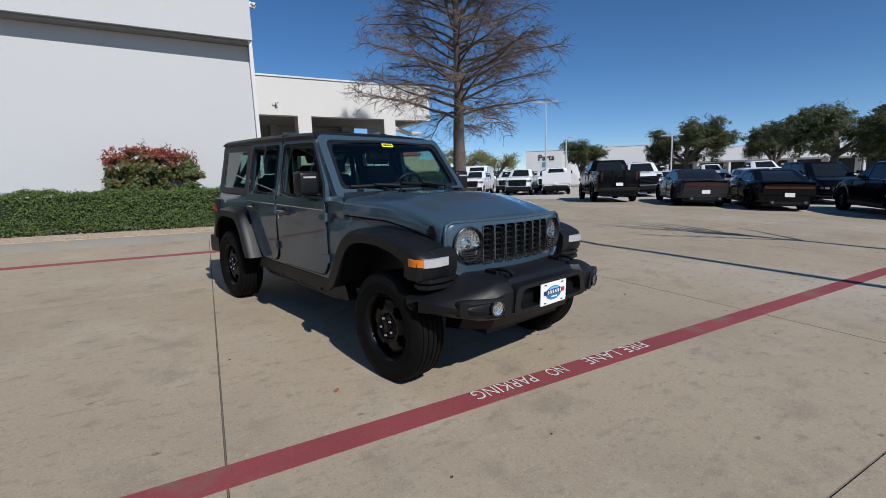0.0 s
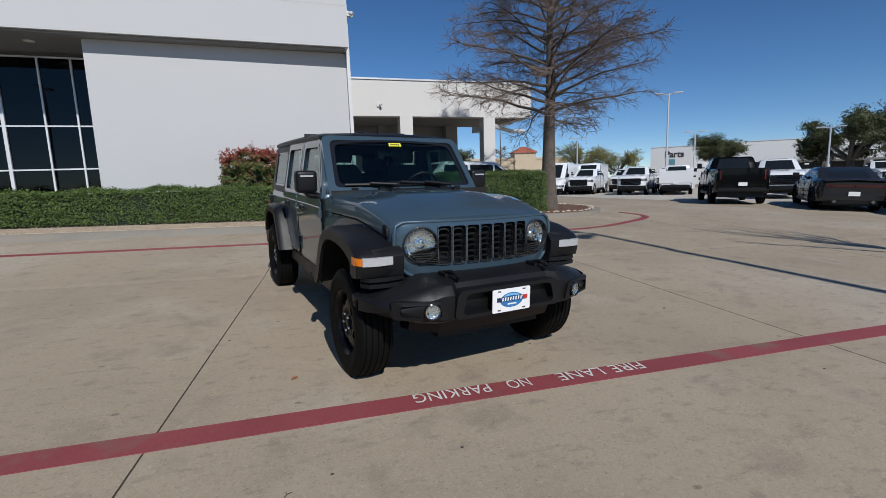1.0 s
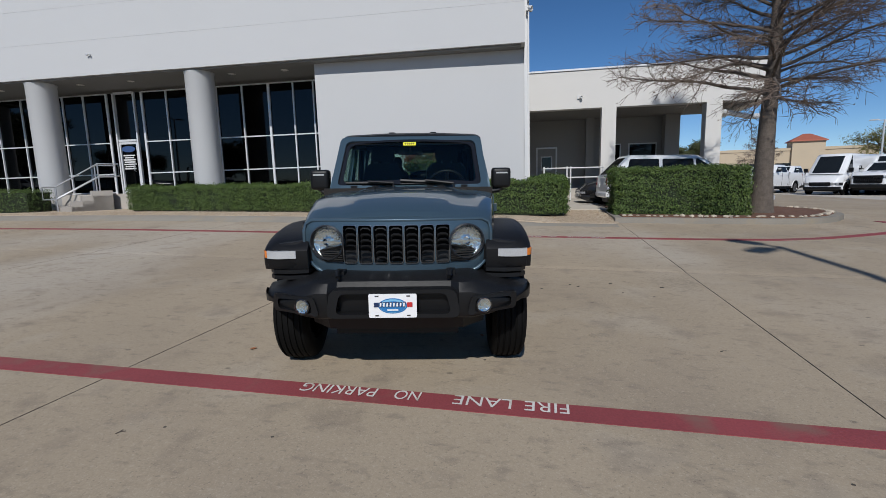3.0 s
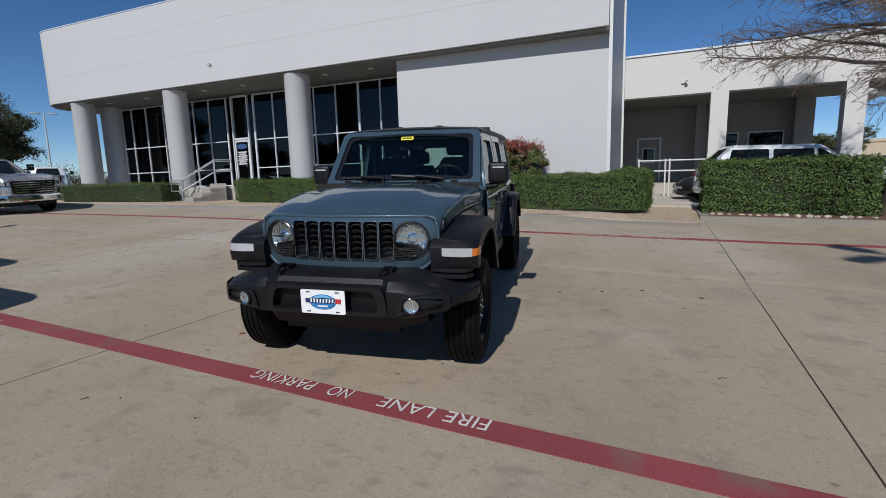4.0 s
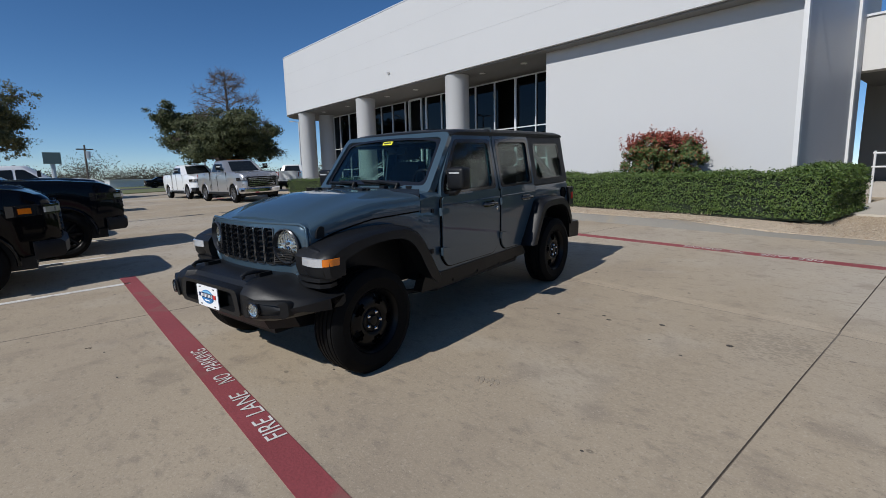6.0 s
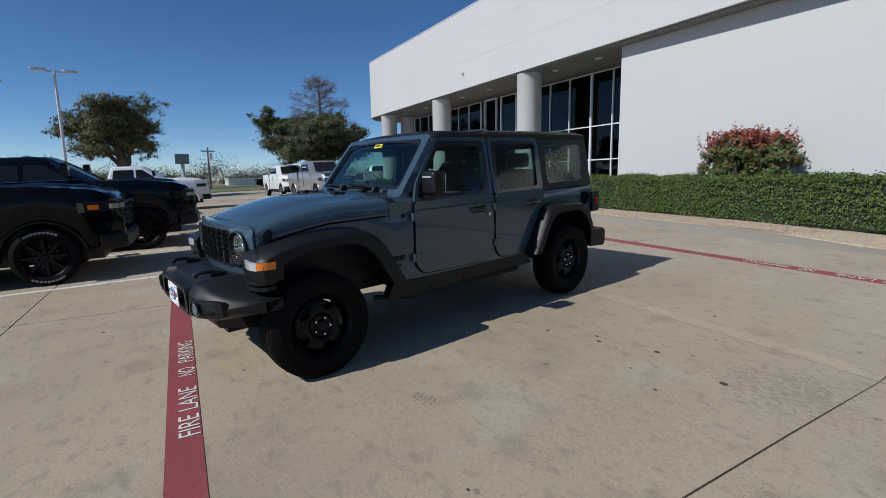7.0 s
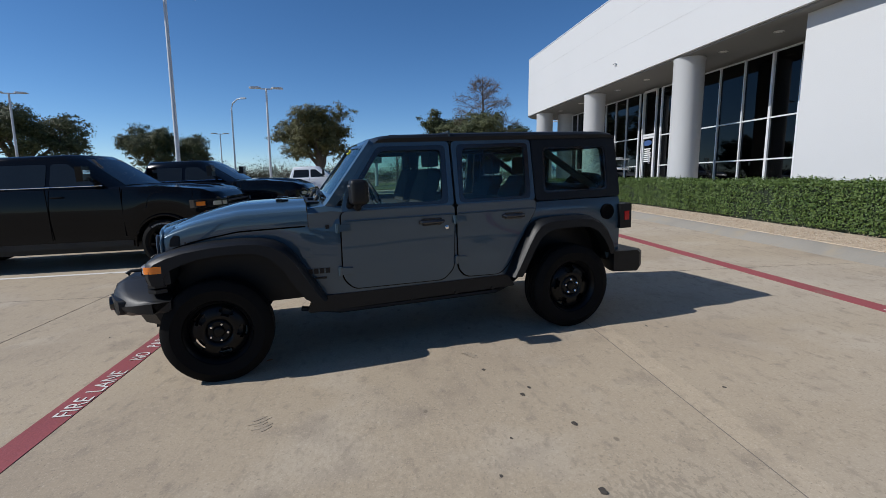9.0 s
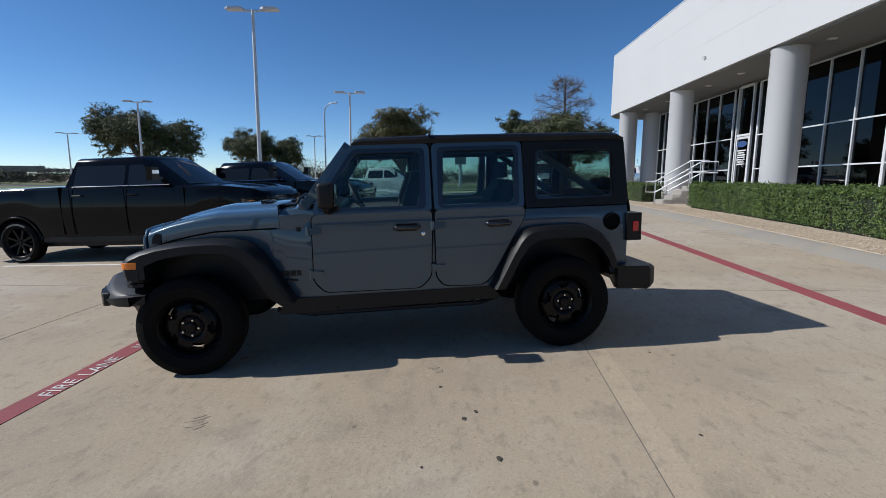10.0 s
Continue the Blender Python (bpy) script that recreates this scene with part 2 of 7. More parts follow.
        edge.inputs["To Max"].default_value = amount
        nt.links.new(both.outputs[0], edge.inputs["Value"])
        mx = nt.nodes.new("ShaderNodeMix")
        mx.data_type = "RGBA"
        nt.links.new(edge.outputs[0], mx.inputs["Factor"])
        nt.links.new(src, mx.inputs["A"])
        mx.inputs["B"].default_value = (*col, 1)
        src = mx.outputs["Result"]
    nt.links.new(src, b.inputs["Base Color"])
    return m


M_lot = concrete_lot()
M_joint = mat("joint_tar", (0.15, 0.125, 0.1), 0.9, var=0.3, fine=90)
M_red = mat("red_kerb_paint", (0.24, 0.05, 0.055), 0.75, var=0.22, scale=1.1, fine=70, bump=0.2, dirt=(0.2, 0.1, 0.08), dirt_at=0.56)
M_white_paint = mat("white_line_paint", (0.62, 0.6, 0.56), 0.75, var=0.15, scale=3, fine=80, dirt=(0.42, 0.37, 0.3), dirt_at=0.55)
M_apron = mat("pale_apron_concrete", (0.47, 0.43, 0.37), 0.85, var=0.12, scale=0.5, fine=60, bump=0.2, dirt=(0.36, 0.32, 0.26), dirt_at=0.55)
M_kerb = mat("kerb_concrete", (0.24, 0.22, 0.185), 0.85, var=0.14, scale=1.2, fine=60, bump=0.3, dirt=(0.27, 0.23, 0.17), dirt_at=0.55)
M_gravel = mat("gravel", (0.48, 0.39, 0.285), 0.9, var=0.25, scale=8, fine=60, bump=1.0, dirt=(0.22, 0.17, 0.12), dirt_at=0.56)
M_walk = mat("walkway_concrete", (0.5, 0.455, 0.385), 0.85, var=0.08, scale=1.0, fine=60, bump=0.2)
M_mulch = mat("mulch", (0.13, 0.065, 0.04), 0.95, var=0.4, scale=5, fine=50, bump=1.0)
M_stucco = mat("white_stucco", (0.51, 0.512, 0.51), 0.8, var=0.025, scale=0.4, fine=60, bump=0.2, spec=0.3)
M_stucco_warm = mat("cream_stucco", (0.62, 0.605, 0.575), 0.8, var=0.03, scale=0.5, fine=60, bump=0.2, spec=0.3)
# grey plaster, lowered further in colour to deepen the shade under overhangs
M_soffit = mat("shaded_soffit_plaster", (0.2, 0.198, 0.19), 0.85, var=0.06, scale=0.7)
M_coping = mat("metal_coping", (0.72, 0.72, 0.72), 0.35, 0.4, var=0.05)
M_seam = mat("panel_seam", (0.45, 0.45, 0.45), 0.8)
M_alu = mat("white_aluminium", (0.68, 0.69, 0.7), 0.4, 0.2, var=0.05)
M_bglass = glass("dark_window_glass", (0.035, 0.038, 0.04), 0.03)
# near-black stands in for the gloom of unlit rooms and open bays
M_indoor_shade = mat("painted_indoor_shade", (0.03, 0.03, 0.032), 0.8, var=0.2)
M_step = mat("step_concrete", (0.4, 0.37, 0.33), 0.85, var=0.15, scale=2, fine=60, bump=0.3)
M_rail = mat("galvanised_rail", (0.5, 0.51, 0.52), 0.4, 0.7, var=0.08)
M_white_metal = mat("white_painted_metal", (0.62, 0.62, 0.61), 0.45, var=0.03)

# ---- ground ----
def ground_sheet():
    """One sheet out to the horizon, with saw-cut joints sunk into the concrete."""
    def axis(cuts, lo, hi, far):
        v = [-far, -far / 3, -far / 8, lo * 2.2, hi * 2.2, far / 8, far / 3, far]
        v += [lo + (hi - lo) * i / 40 for i in range(41)]
        for c in cuts:
            v = [q for q in v if abs(q - c) > 0.05]
            h = 0.0035 if c in (6.45, 10.55) else 0.006
            v += [c - h, c - h / 2, c + h / 2, c + h]
        return sorted(v)
    cx, cy = [-9.6, -4.75, 0.2, 5.15, 10.1, 15.05], [-10.2, -4.9, 0.8, 6.45, 10.55]
    xs, ys = axis(cx, -26, 26, 2400), axis(cy, -22, 30, 2400)
    bm = bmesh.new()
    grid = []
    for x in xs:
        row = []
        for y in ys:
            cut = min(abs(x - c) for c in cx) < 0.004 and -12 < y < 11 or min(abs(y - c) for c in cy) < 0.004 and -12 < x < 18
            lean = (0.075 * (y - 3.2) if abs(x - 0.2) < 0.3 else -0.02 * (y - 4.5) if abs(x - 5.15) < 0.3 else 0.0) * (1 if -6 < y < 14 else 0)
            row.append(bm.verts.new((x + lean, y, g(x + lean, y) - (0.012 if cut else 0))))
        grid.append(row)
    for i in range(len(xs) - 1):
        thin_x = xs[i + 1] - xs[i] < 0.02 and -60 < xs[i] < 60
        for j in range(len(ys) - 1):
            f = bm.faces.new((grid[i][j], grid[i + 1][j], grid[i + 1][j + 1], grid[i][j + 1]))
            thin_y = ys[j + 1] - ys[j] < 0.02
            if thin_x and -12 < ys[j] < 11 or thin_y and -12 < xs[i] < 18:
                f.material_index = 1
    return tagged(part("ground", bm, [M_lot, M_joint]), "stained light concrete car park with saw-cut joints", "ground", kind="structure")


ground_sheet()


def strip(name, pts, width, material, label, lift=0.004, category="marking"):
    """A painted line along a row of (x, y), lying on the lot."""
    bm = bmesh.new()
    P = [Vector(p) for p in pts]
    fine = []
    for a, b in zip(P, P[1:]):
        n = max(1, int((b - a).length / 0.8))
        fine += [a + (b - a) * i / n for i in range(n)]
    fine.append(P[-1])
    secs = []
    for i, p in enumerate(fine):
        d = (fine[min(i + 1, len(fine) - 1)] - fine[max(i - 1, 0)]).normalized()
        n = Vector((-d.y, d.x)) * width / 2
        a, b = p + n, p - n
        secs.append([(a.x, a.y, g(*a) + lift), (b.x, b.y, g(*b) + lift), (b.x, b.y, g(*b) - 0.01), (a.x, a.y, g(*a) - 0.01)])
    rings(bm, secs)
    return tagged(part(name, bm, material), label, category, kind="structure")


def parking_apron():
    """The paler, newer concrete of the far bays."""
    bm = bmesh.new()
    rows = [[bm.verts.new((x, y, g(x, y) + 0.006)) for x in [19.75 - 0.065 * y + 0.0004 * y * y + q for q in (0, 1, 2, 4, 7, 11, 16, 24)]] for y in range(-14, 58, 2)]
    for a, b in zip(rows, rows[1:]):
        for k in range(7):
            bm.faces.new((a[k], a[k + 1], b[k + 1], b[k]))
    return tagged(part("parking_apron", bm, M_apron), "pale newer concrete of the far parking rows", "pavement", kind="structure")


parking_apron()
RED_A = lambda x: 2.36 + 0.017 * (x - 0.5)
strip("red_stripe", [(x, RED_A(x)) for x in (-2.2, 3, 8, 14, 20)], 0.19, M_red, "faded dark red painted fire lane stripe on the concrete")
strip("red_stripe", [(x, 9.28 + 0.018 * x) for x in (-30, -16, -8, 0, 6)] + [(7.4, 9.5), (8.3, 9.78), (9.1, 10.2), (9.8, 10.62), (10.4, 11.0), (10.8, 11.35), (11.02, 11.75), (11.08, 12.2), (11.0, 12.8)], 0.2, M_red, "faded dark red painted stripe along the kerb")
for x in (-1.72, -4.45, -7.2, -9.95, -12.7, -15.4):
    strip("white_line", [(x - 0.05, -3.5), (x, 2.3)], 0.1, M_white_paint, "worn white parking bay line on the concrete")


def lane_text(body, x0, x1, y, h, flip=True):
    """Stencilled letters lying on the red stripe, as meshes, from x0 to x1."""
    cu = bpy.data.curves.new("stencil", "FONT")
    cu.body, cu.size, cu.extrude = body, 1.0, 0.0
    tmp = bpy.data.objects.new("stencil_source", cu)
    scene.collection.objects.link(tmp)
    dg = bpy.context.evaluated_depsgraph_get()
    me = bpy.data.meshes.new_from_object(tmp.evaluated_get(dg))
    bpy.data.objects.remove(tmp)
    xs = [v.co.x for v in me.vertices]
    yl, yh = min(v.co.y for v in me.vertices), max(v.co.y for v in me.vertices)
    a, b = min(xs), max(xs)
    for v in me.vertices:
        u, w = (v.co.x - a) / (b - a), (v.co.y - yl) / (yh - yl)
        X = x0 + (x1 - x0) * u
        Y = y(X) + (h / 2 - h * w)
        v.co = (X, Y, g(X, Y) + 0.008)
    me.flip_normals()
    me.materials.append(M_white_paint)
    ob = new("stencil_lettering", me)
    return tagged(ob, "white stencilled lettering painted on the red stripe", "lettering", "fire lane words", "structure")


for word, a, b in (("FIRE", 3.39, 3.12), ("LANE", 3.04, 2.67), ("NO", 2.45, 2.28), ("PARKING", 2.15, 1.62)):
    lane_text(word, a, b, lambda x: RED_A(x) + 0.03, 0.115)
    lane_text(word, a + 1.0, b + 1.0, lambda x: 9.28 + 0.018 * x, 0.12)


# ---- kerbs and beds ----
def bed_z(x, y):
    return g(x, min(y, 12.5)) + 0.15


def slab_along(name, pts_a, pts_b, top, depth, material, label, category, kind="structure"):
    """A raised slab between two rows of (x, y); top(x, y) gives its height."""
    bm = bmesh.new()
    secs = []
    for (ax, ay), (bx, by) in zip(pts_a, pts_b):
        secs.append([(ax, ay, top(ax, ay)), (bx, by, top(bx, by)), (bx, by, top(bx, by) - depth), (ax, ay, top(ax, ay) - depth)])
    rings(bm, secs)
    return tagged(part(name, bm, material, bevel=0.0), label, category, kind=kind)


KX = [-34 + i * 1.55 for i in range(25)] + [3.6, 4.1, 4.6, 4.9]


def ramp(x):
    """How far the kerb and bed dip to the lot where the walkway starts."""
    t = min(1.0, max(0.0, (x - 1.6) / 1.4))
    return t * t * (3 - 2 * t)


def bed_top(x, y):
    return bed_z(x, y) - 0.02 - 0.1 * ramp(x) * max(0.0, min(1.0, (14.9 - y) / 3.43))


bm = bmesh.new()
rings(bm, [[(x, 11.3 + 0.012 * x + dy, g(x, 11.3 + 0.012 * x + dy) + (dz if dz < 0 else dz * (1 - 0.8 * ramp(x)))) for dy, dz in ((-0.3, -0.01), (-0.2, 0.035), (-0.1, 0.085), (-0.02, 0.11), (0.05, 0.116), (0.05, -0.3), (-0.3, -0.3))] for x in KX])
tagged(part("kerb", bm, M_kerb, smooth=40), "weathered rolled concrete kerb along the planting bed", "kerb", kind="structure")
KX2 = [-34 + i * 1.57 for i in range(25)] + [4.9]
slab_along("gravel_bed", [(x, 11.35 + 0.012 * x) for x in KX2], [(x, 14.9) for x in KX2], bed_top, 0.5, M_gravel, "tan gravel bed along the wall", "gravel")
slab_along("walkway", [(3.45, 14.4), (3.45, 24.0)], [(5.1, 14.4), (5.1, 24.0)], lambda x, y: bed_z(x, y) + 0.01, 0.4, M_walk, "pale concrete walkway between two hedges", "walkway")
island = [(4.9, 11.75)] + [(8.3 + 2.5 * math.sin(a), 14.4 - 2.55 * math.cos(a)) for a in [i * math.pi / 12 for i in range(13)]] + [(4.9, 17.0)]


def island_bed():
    bm = bmesh.new()
    rings(bm, [[(x, y, g(x, y) + h) for x, y in island] for h in (-0.2, 0.13)])
    tagged(part("kerb_island", bm, M_kerb, bevel=0.02), "rounded concrete kerb round the planted island", "kerb", kind="structure")
    inner = inset(island, 0.2)
    bm = bmesh.new()
    rings(bm, [[(x, y, g(x, y) + h) for x, y in inner] for h in (0.0, 0.15)])
    tagged(part("mulch_bed", bm, M_mulch), "red-brown bark mulch round the tree", "mulch", kind="structure")


island_bed()

# ---- dealership building ----
# local axes: x along the front, 0 at the east corner of the fascia, y into the building
B = thing("dealership_building", pose(2.642, 14.24, 0, 0, -0.5, 3.26), "white stucco dealership with a deep overhanging fascia and round columns", "building")
BOT, TOP, WEST, FLOOR = 5.48, 8.71, -25.88, 1.45
GLZ = 2.08


def fascia():
    """The overhanging band, rounded in plan at its west end."""
    r = 1.52
    plan = [(0, 0), (WEST + r, 0)] + [(WEST + r - r * math.sin(a), r - r * math.cos(a)) for a in [i * math.pi / 24 for i in range(1, 13)]] + [(WEST, 13.0), (0, 13.0)]
    plan.reverse()
    bm = bmesh.new()
    rings(bm, [[(x, y, z) for x, y in plan] for z in (BOT, TOP)])
    part("fascia", bm, M_stucco, B, smooth=20)
    bm = bmesh.new()
    rings(bm, [[(x, y, z) for x, y in inset(plan, d)] for d, z in ((-0.015, TOP - 0.02), (-0.015, TOP + 0.025), (0.3, TOP + 0.025), (0.3, TOP + 0.01))])
    part("coping", bm, M_coping, B, "pale metal parapet coping")
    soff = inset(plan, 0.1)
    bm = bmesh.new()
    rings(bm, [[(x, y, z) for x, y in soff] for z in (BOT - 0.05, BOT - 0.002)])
    part("soffit", bm, M_soffit, B, "grey plaster soffit with shade in its colour")
    for z in (6.62, 7.72):
        bm = bmesh.new()
        box(bm, WEST + r, -0.02, -0.003, 0.02, z - 0.005, z + 0.005)
        part("seam", bm, M_seam, B)


fascia()
bm = bmesh.new()
rings(bm, [[(-6.73, 0.47, z), (-0.02, 0.55, z), (-0.02, 3.0, z), (-6.73, 3.0, z)] for z in (-0.3, BOT - 0.05)])
part("wall", bm, M_stucco, B, bevel=0.015)


def side_wall():
    """The full-height panelled end wall, which runs back to the lower wing, with two vertical cover strips."""
    out = lambda y: 0.02 + 0.03 * y
    for y0, y1 in ((0.62, 6.1), (6.32, 7.35)):
        bm = bmesh.new()
        rings(bm, [[(out(y) - 0.6, y, z) for z in (-0.3, TOP - 0.03)] + [(out(y), y, z) for z in (TOP - 0.03, -0.3)] for y in (y0, y1)])
        part("side_wall", bm, M_panel, B, "pale grey smooth wall panels")
    for y0, y1, o, m in ((0.44, 0.62, 0.05, M_white_metal), (6.1, 6.32, 0.07, M_white_metal)):
        bm = bmesh.new()
        rings(bm, [[(out(y) - 0.05, y, z) for z in (-0.3, TOP - 0.02)] + [(out(y) + o, y, z) for z in (TOP - 0.02, -0.3)] for y in (y0, y1)])
        part("pilaster", bm, m, B, "white metal cover strip", bevel=0.012)
    bm = bmesh.new()
    rings(bm, [[(out(y) - 0.5, y, z) for z in (TOP - 0.03, TOP + 0.04)] + [(out(y) + 0.06, y, z) for z in (TOP + 0.04, TOP - 0.03)] for y in (0.0, 7.4)])
    part("coping", bm, M_coping, B)


M_panel = mat("smooth_wall_panel", (0.46, 0.47, 0.485), 0.5, var=0.08, scale=0.5, fine=30, spec=0.4)
side_wall()
part("side_wall", boxed(-3.0, -0.4, 7.36, 13.0, -0.3, BOT - 0.05), M_stucco, B)
part("back_wall", boxed(-22.7, -3.0, 12.6, 12.95, -0.3, BOT), M_indoor_shade, B)
part("side_wall", boxed(-23.0, -22.76, 2.6, 13.0, -0.3, BOT), M_stucco, B)
part("floor_slab", boxed(-24.6, -3.0, 0.35, 12.6, -0.2, FLOOR), M_step, B, "concrete podium floor")
part("partition", boxed(-22.7, -6.7, 7.0, 7.2, FLOOR, BOT), M_indoor_shade, B)

for i, u in enumerate((-10.9, -17.22, -23.26)):
    bm = bmesh.new()
    lathe(bm, [(0.46, -0.3), (0.46, BOT - 0.12), (0.475, BOT - 0.1), (0.475, BOT - 0.045)], 40, m=pose(u, 0.54, 0))
    part("column", bm, M_stucco, B, smooth=40)
bm = bmesh.new()
lathe(bm, [(0.46, -0.3), (0.46, BOT - 0.045)], 40, m=pose(-23.34, 1.86, 0))
part("column", bm, M_stucco, B, smooth=40)


def glazing(name, cuts, z_rows, head=5.3, thick=()):
    """A curtain wall of dark panes between white bars; cuts: x of the bars from west to east."""
    w = new(name)
    w.parent = B
    for a, b in zip(cuts, cuts[1:]):
        rows = [FLOOR + 0.06] + list(z_rows) + [head]
        for c, d in zip(rows, rows[1:]):
            pn = part("pane", boxed(a + 0.02, b - 0.02, GLZ + 0.03, GLZ + 0.042, c + 0.02, d - 0.02), M_bglass, w)
            pn.visible_shadow = False
    for c in cuts:
        h = 0.042 if c in thick else 0.023
        part("mullion", boxed(c - h, c + h, GLZ - 0.03, GLZ + 0.1, FLOOR, head), M_alu, w)
    for z in [FLOOR + 0.04] + list(z_rows) + [head]:
        for a, b in zip(cuts, cuts[1:]):
            part("transom", boxed(a + 0.022, b - 0.022, GLZ - 0.02, GLZ + 0.09, z - 0.02, z + 0.02), M_alu, w)
    return w


off = 2.62
glazing("window_wall", [x - off for x in (-9.78, -8.74, -7.7, -6.64, -5.68, -4.9, -4.08)], (2.22, 3.43), thick=(-6.64 - off,))
glazing("window_wall", [x - off for x in (-11.9, -10.85, -9.8)], (2.22, 3.43), thick=(-11.9 - off,))
glazing("window_wall", [x - off for x in (-20.3, -19.6, -18.6, -17.4, -16.4, -15.45, -14.5, -13.45)], (2.22, 3.43), thick=(-13.45 - off,))


def entrance_door(a, b):
    """A glazed aluminium door with a dark notice board inside, and a pane over it."""
    d = new("entrance_door")
    d.parent = B
    for x in (a, b):
        part("door_frame", boxed(x - 0.03, x + 0.03, GLZ - 0.06, GLZ + 0.1, FLOOR, 5.3), M_alu, d)
    for z in (3.5, 5.3):
        part("door_frame", boxed(a + 0.05, b - 0.05, GLZ - 0.05, GLZ + 0.1, z - 0.04, z + 0.04), M_alu, d)
    for x0, x1, z0, z1 in ((a + 0.05, a + 0.11, FLOOR + 0.03, 3.44), (b - 0.11, b - 0.05, FLOOR + 0.03, 3.44), (a + 0.11, b - 0.11, FLOOR + 0.03, FLOOR + 0.2), (a + 0.11, b - 0.11, 3.36, 3.44)):
        part("door_leaf_rail", boxed(x0, x1, GLZ - 0.04, GLZ + 0.02, z0, z1), M_alu, d)
    for z0, z1 in ((FLOOR + 0.2, 3.34), (3.54, 5.26)):
        pn = part("pane", boxed(a + 0.06, b - 0.06, GLZ + 0.03, GLZ + 0.04, z0, z1), M_bglass, d)
        pn.visible_shadow = False
    bm = bmesh.new()
    lathe(bm, [(0.001, GLZ - 0.047), (1, GLZ - 0.047), (1, GLZ - 0.05), (0.001, GLZ - 0.05)], 20, axis="y")
    c = (a + b) / 2
    bmesh.ops.transform(bm, matrix=Matrix.Translation((c, 0, 3.17)) @ Matrix.Diagonal((0.3, 1, 0.12, 1)), verts=bm.verts)
    part("emblem", bm, mat("emblem_blue", (0.04, 0.08, 0.2), 0.4), d, "blue oval emblem")
    for i in range(7):
        w = (0.26, 0.2, 0.27, 0.24, 0.28, 0.22, 0.25)[i]
        part("notice_line", boxed(c - w, c + w, GLZ - 0.05, GLZ - 0.045, 2.9 - i * 0.085, 2.95 - i * 0.085), M_white_metal, d)
    bm = tubed([(b - 0.22, GLZ - 0.05, 2.3), (b - 0.22, GLZ - 0.11, 2.32), (b - 0.22, GLZ - 0.11, 2.6), (b - 0.22, GLZ - 0.05, 2.62)], 0.015)
    part("handle", bm, M_rail, d, "steel pull handle")


entrance_door(-13.13 - off, -12.23 - off)
part("mullion_panel", boxed(-12.17 - off, -11.97 - off, GLZ, GLZ + 0.05, FLOOR, 5.3), M_bglass, B)
part("mullion_panel", boxed(-13.38 - off, -13.19 - off, GLZ, GLZ + 0.05, FLOOR, 5.3), M_bglass, B)
M_lamp_lens = mat("lamp_lens", (0.75, 0.74, 0.7), 0.3)
for u in (-8.0, -9.95, -13.9, -16.0, -19.5, -22.0):
    bm = bmesh.new()
    lathe(bm, [(0.13, BOT - 0.06), (0.13, BOT - 0.05), (0.1, BOT - 0.05), (0.001, BOT - 0.054)], 20, m=pose(u, 0.95, 0))
    part("downlight", bm, M_lamp_lens, B, "round recessed soffit light")


def wing():
    """The lower drive-through wing behind, with square posts."""
    w = thing("service_canopy_wing", pose(0, 0, 0), "cream stucco drive-through canopy on square posts", "building")
    z0, z1, y0 = 4.57, 6.18, 21.7
    # inner walls toned down in colour to paint the shade beneath the canopy
    M_inner = mat("shade_darkened_block", (0.3, 0.3, 0.29), 0.85, var=0.06, scale=0.6, fine=40, bump=0.2)
    part("fascia_beam", boxed(1.9, 12.3, y0, y0 + 0.5, z0, z1), M_stucco_warm, w, bevel=0.02)
    part("fascia_beam", boxed(11.8, 12.3, y0 + 0.5, 29.0, z0, z1), M_stucco_warm, w)
    part("coping", boxed(1.9, 12.36, y0 - 0.05, y0 + 0.55, z1, z1 + 0.07), M_coping, w)
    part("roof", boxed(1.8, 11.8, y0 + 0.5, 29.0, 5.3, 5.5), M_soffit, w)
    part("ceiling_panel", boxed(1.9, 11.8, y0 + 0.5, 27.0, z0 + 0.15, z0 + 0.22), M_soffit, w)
    for x in (5.58, 9.74):
        part("post", boxed(x, x + 0.6, y0 + 0.004, y0 + 0.6, -0.2, z0 + 0.002), M_stucco_warm, w, bevel=0.015)
    part("back_wall", boxed(1.7, 9.9, 27.0, 27.4, -0.2, 5.3), M_inner, w)
    part("buttress", boxed(5.3, 5.7, 26.3, 27.0, -0.2, 5.3), M_inner, w)
    part("buttress", boxed(9.2, 9.9, 26.3, 27.0, -0.2, 5.3), M_inner, w)
    for x0, x1, a, b in ((3.0, 3.5, 2.1, 2.75), (6.5, 7.1, 1.0, 3.3), (7.6, 8.9, 2.5, 3.3)):
        d = part("window", boxed(x0 - 0.06, x1 + 0.06, 26.95, 27.0, a - 0.06, b + 0.06), M_alu, w)
        part("pane", boxed(x0, x1, 26.93, 26.948, a, b), M_bglass, d)
    for x0, x1, z0d, z1d in ((2.68, 2.76, 1.05, 3.3), (3.74, 3.82, 1.05, 3.3), (2.76, 3.74, 3.22, 3.3)):
        part("door_frame", boxed(x0, x1, 26.9, 27.0, z0d, z1d), M_alu, w)
    part("plinth", boxed(2.5, 9.0, 24.0, 27.0, -0.2, 1.05), M_step, w, "raised concrete dock")
    d = part("downpipe", tubed([(10.4, y0 + 0.3, 4.2), (12.0, 23.5, 4.1), (14.0, 26.0, 4.4)], 0.12), M_white_metal, w)
    return w


wing()


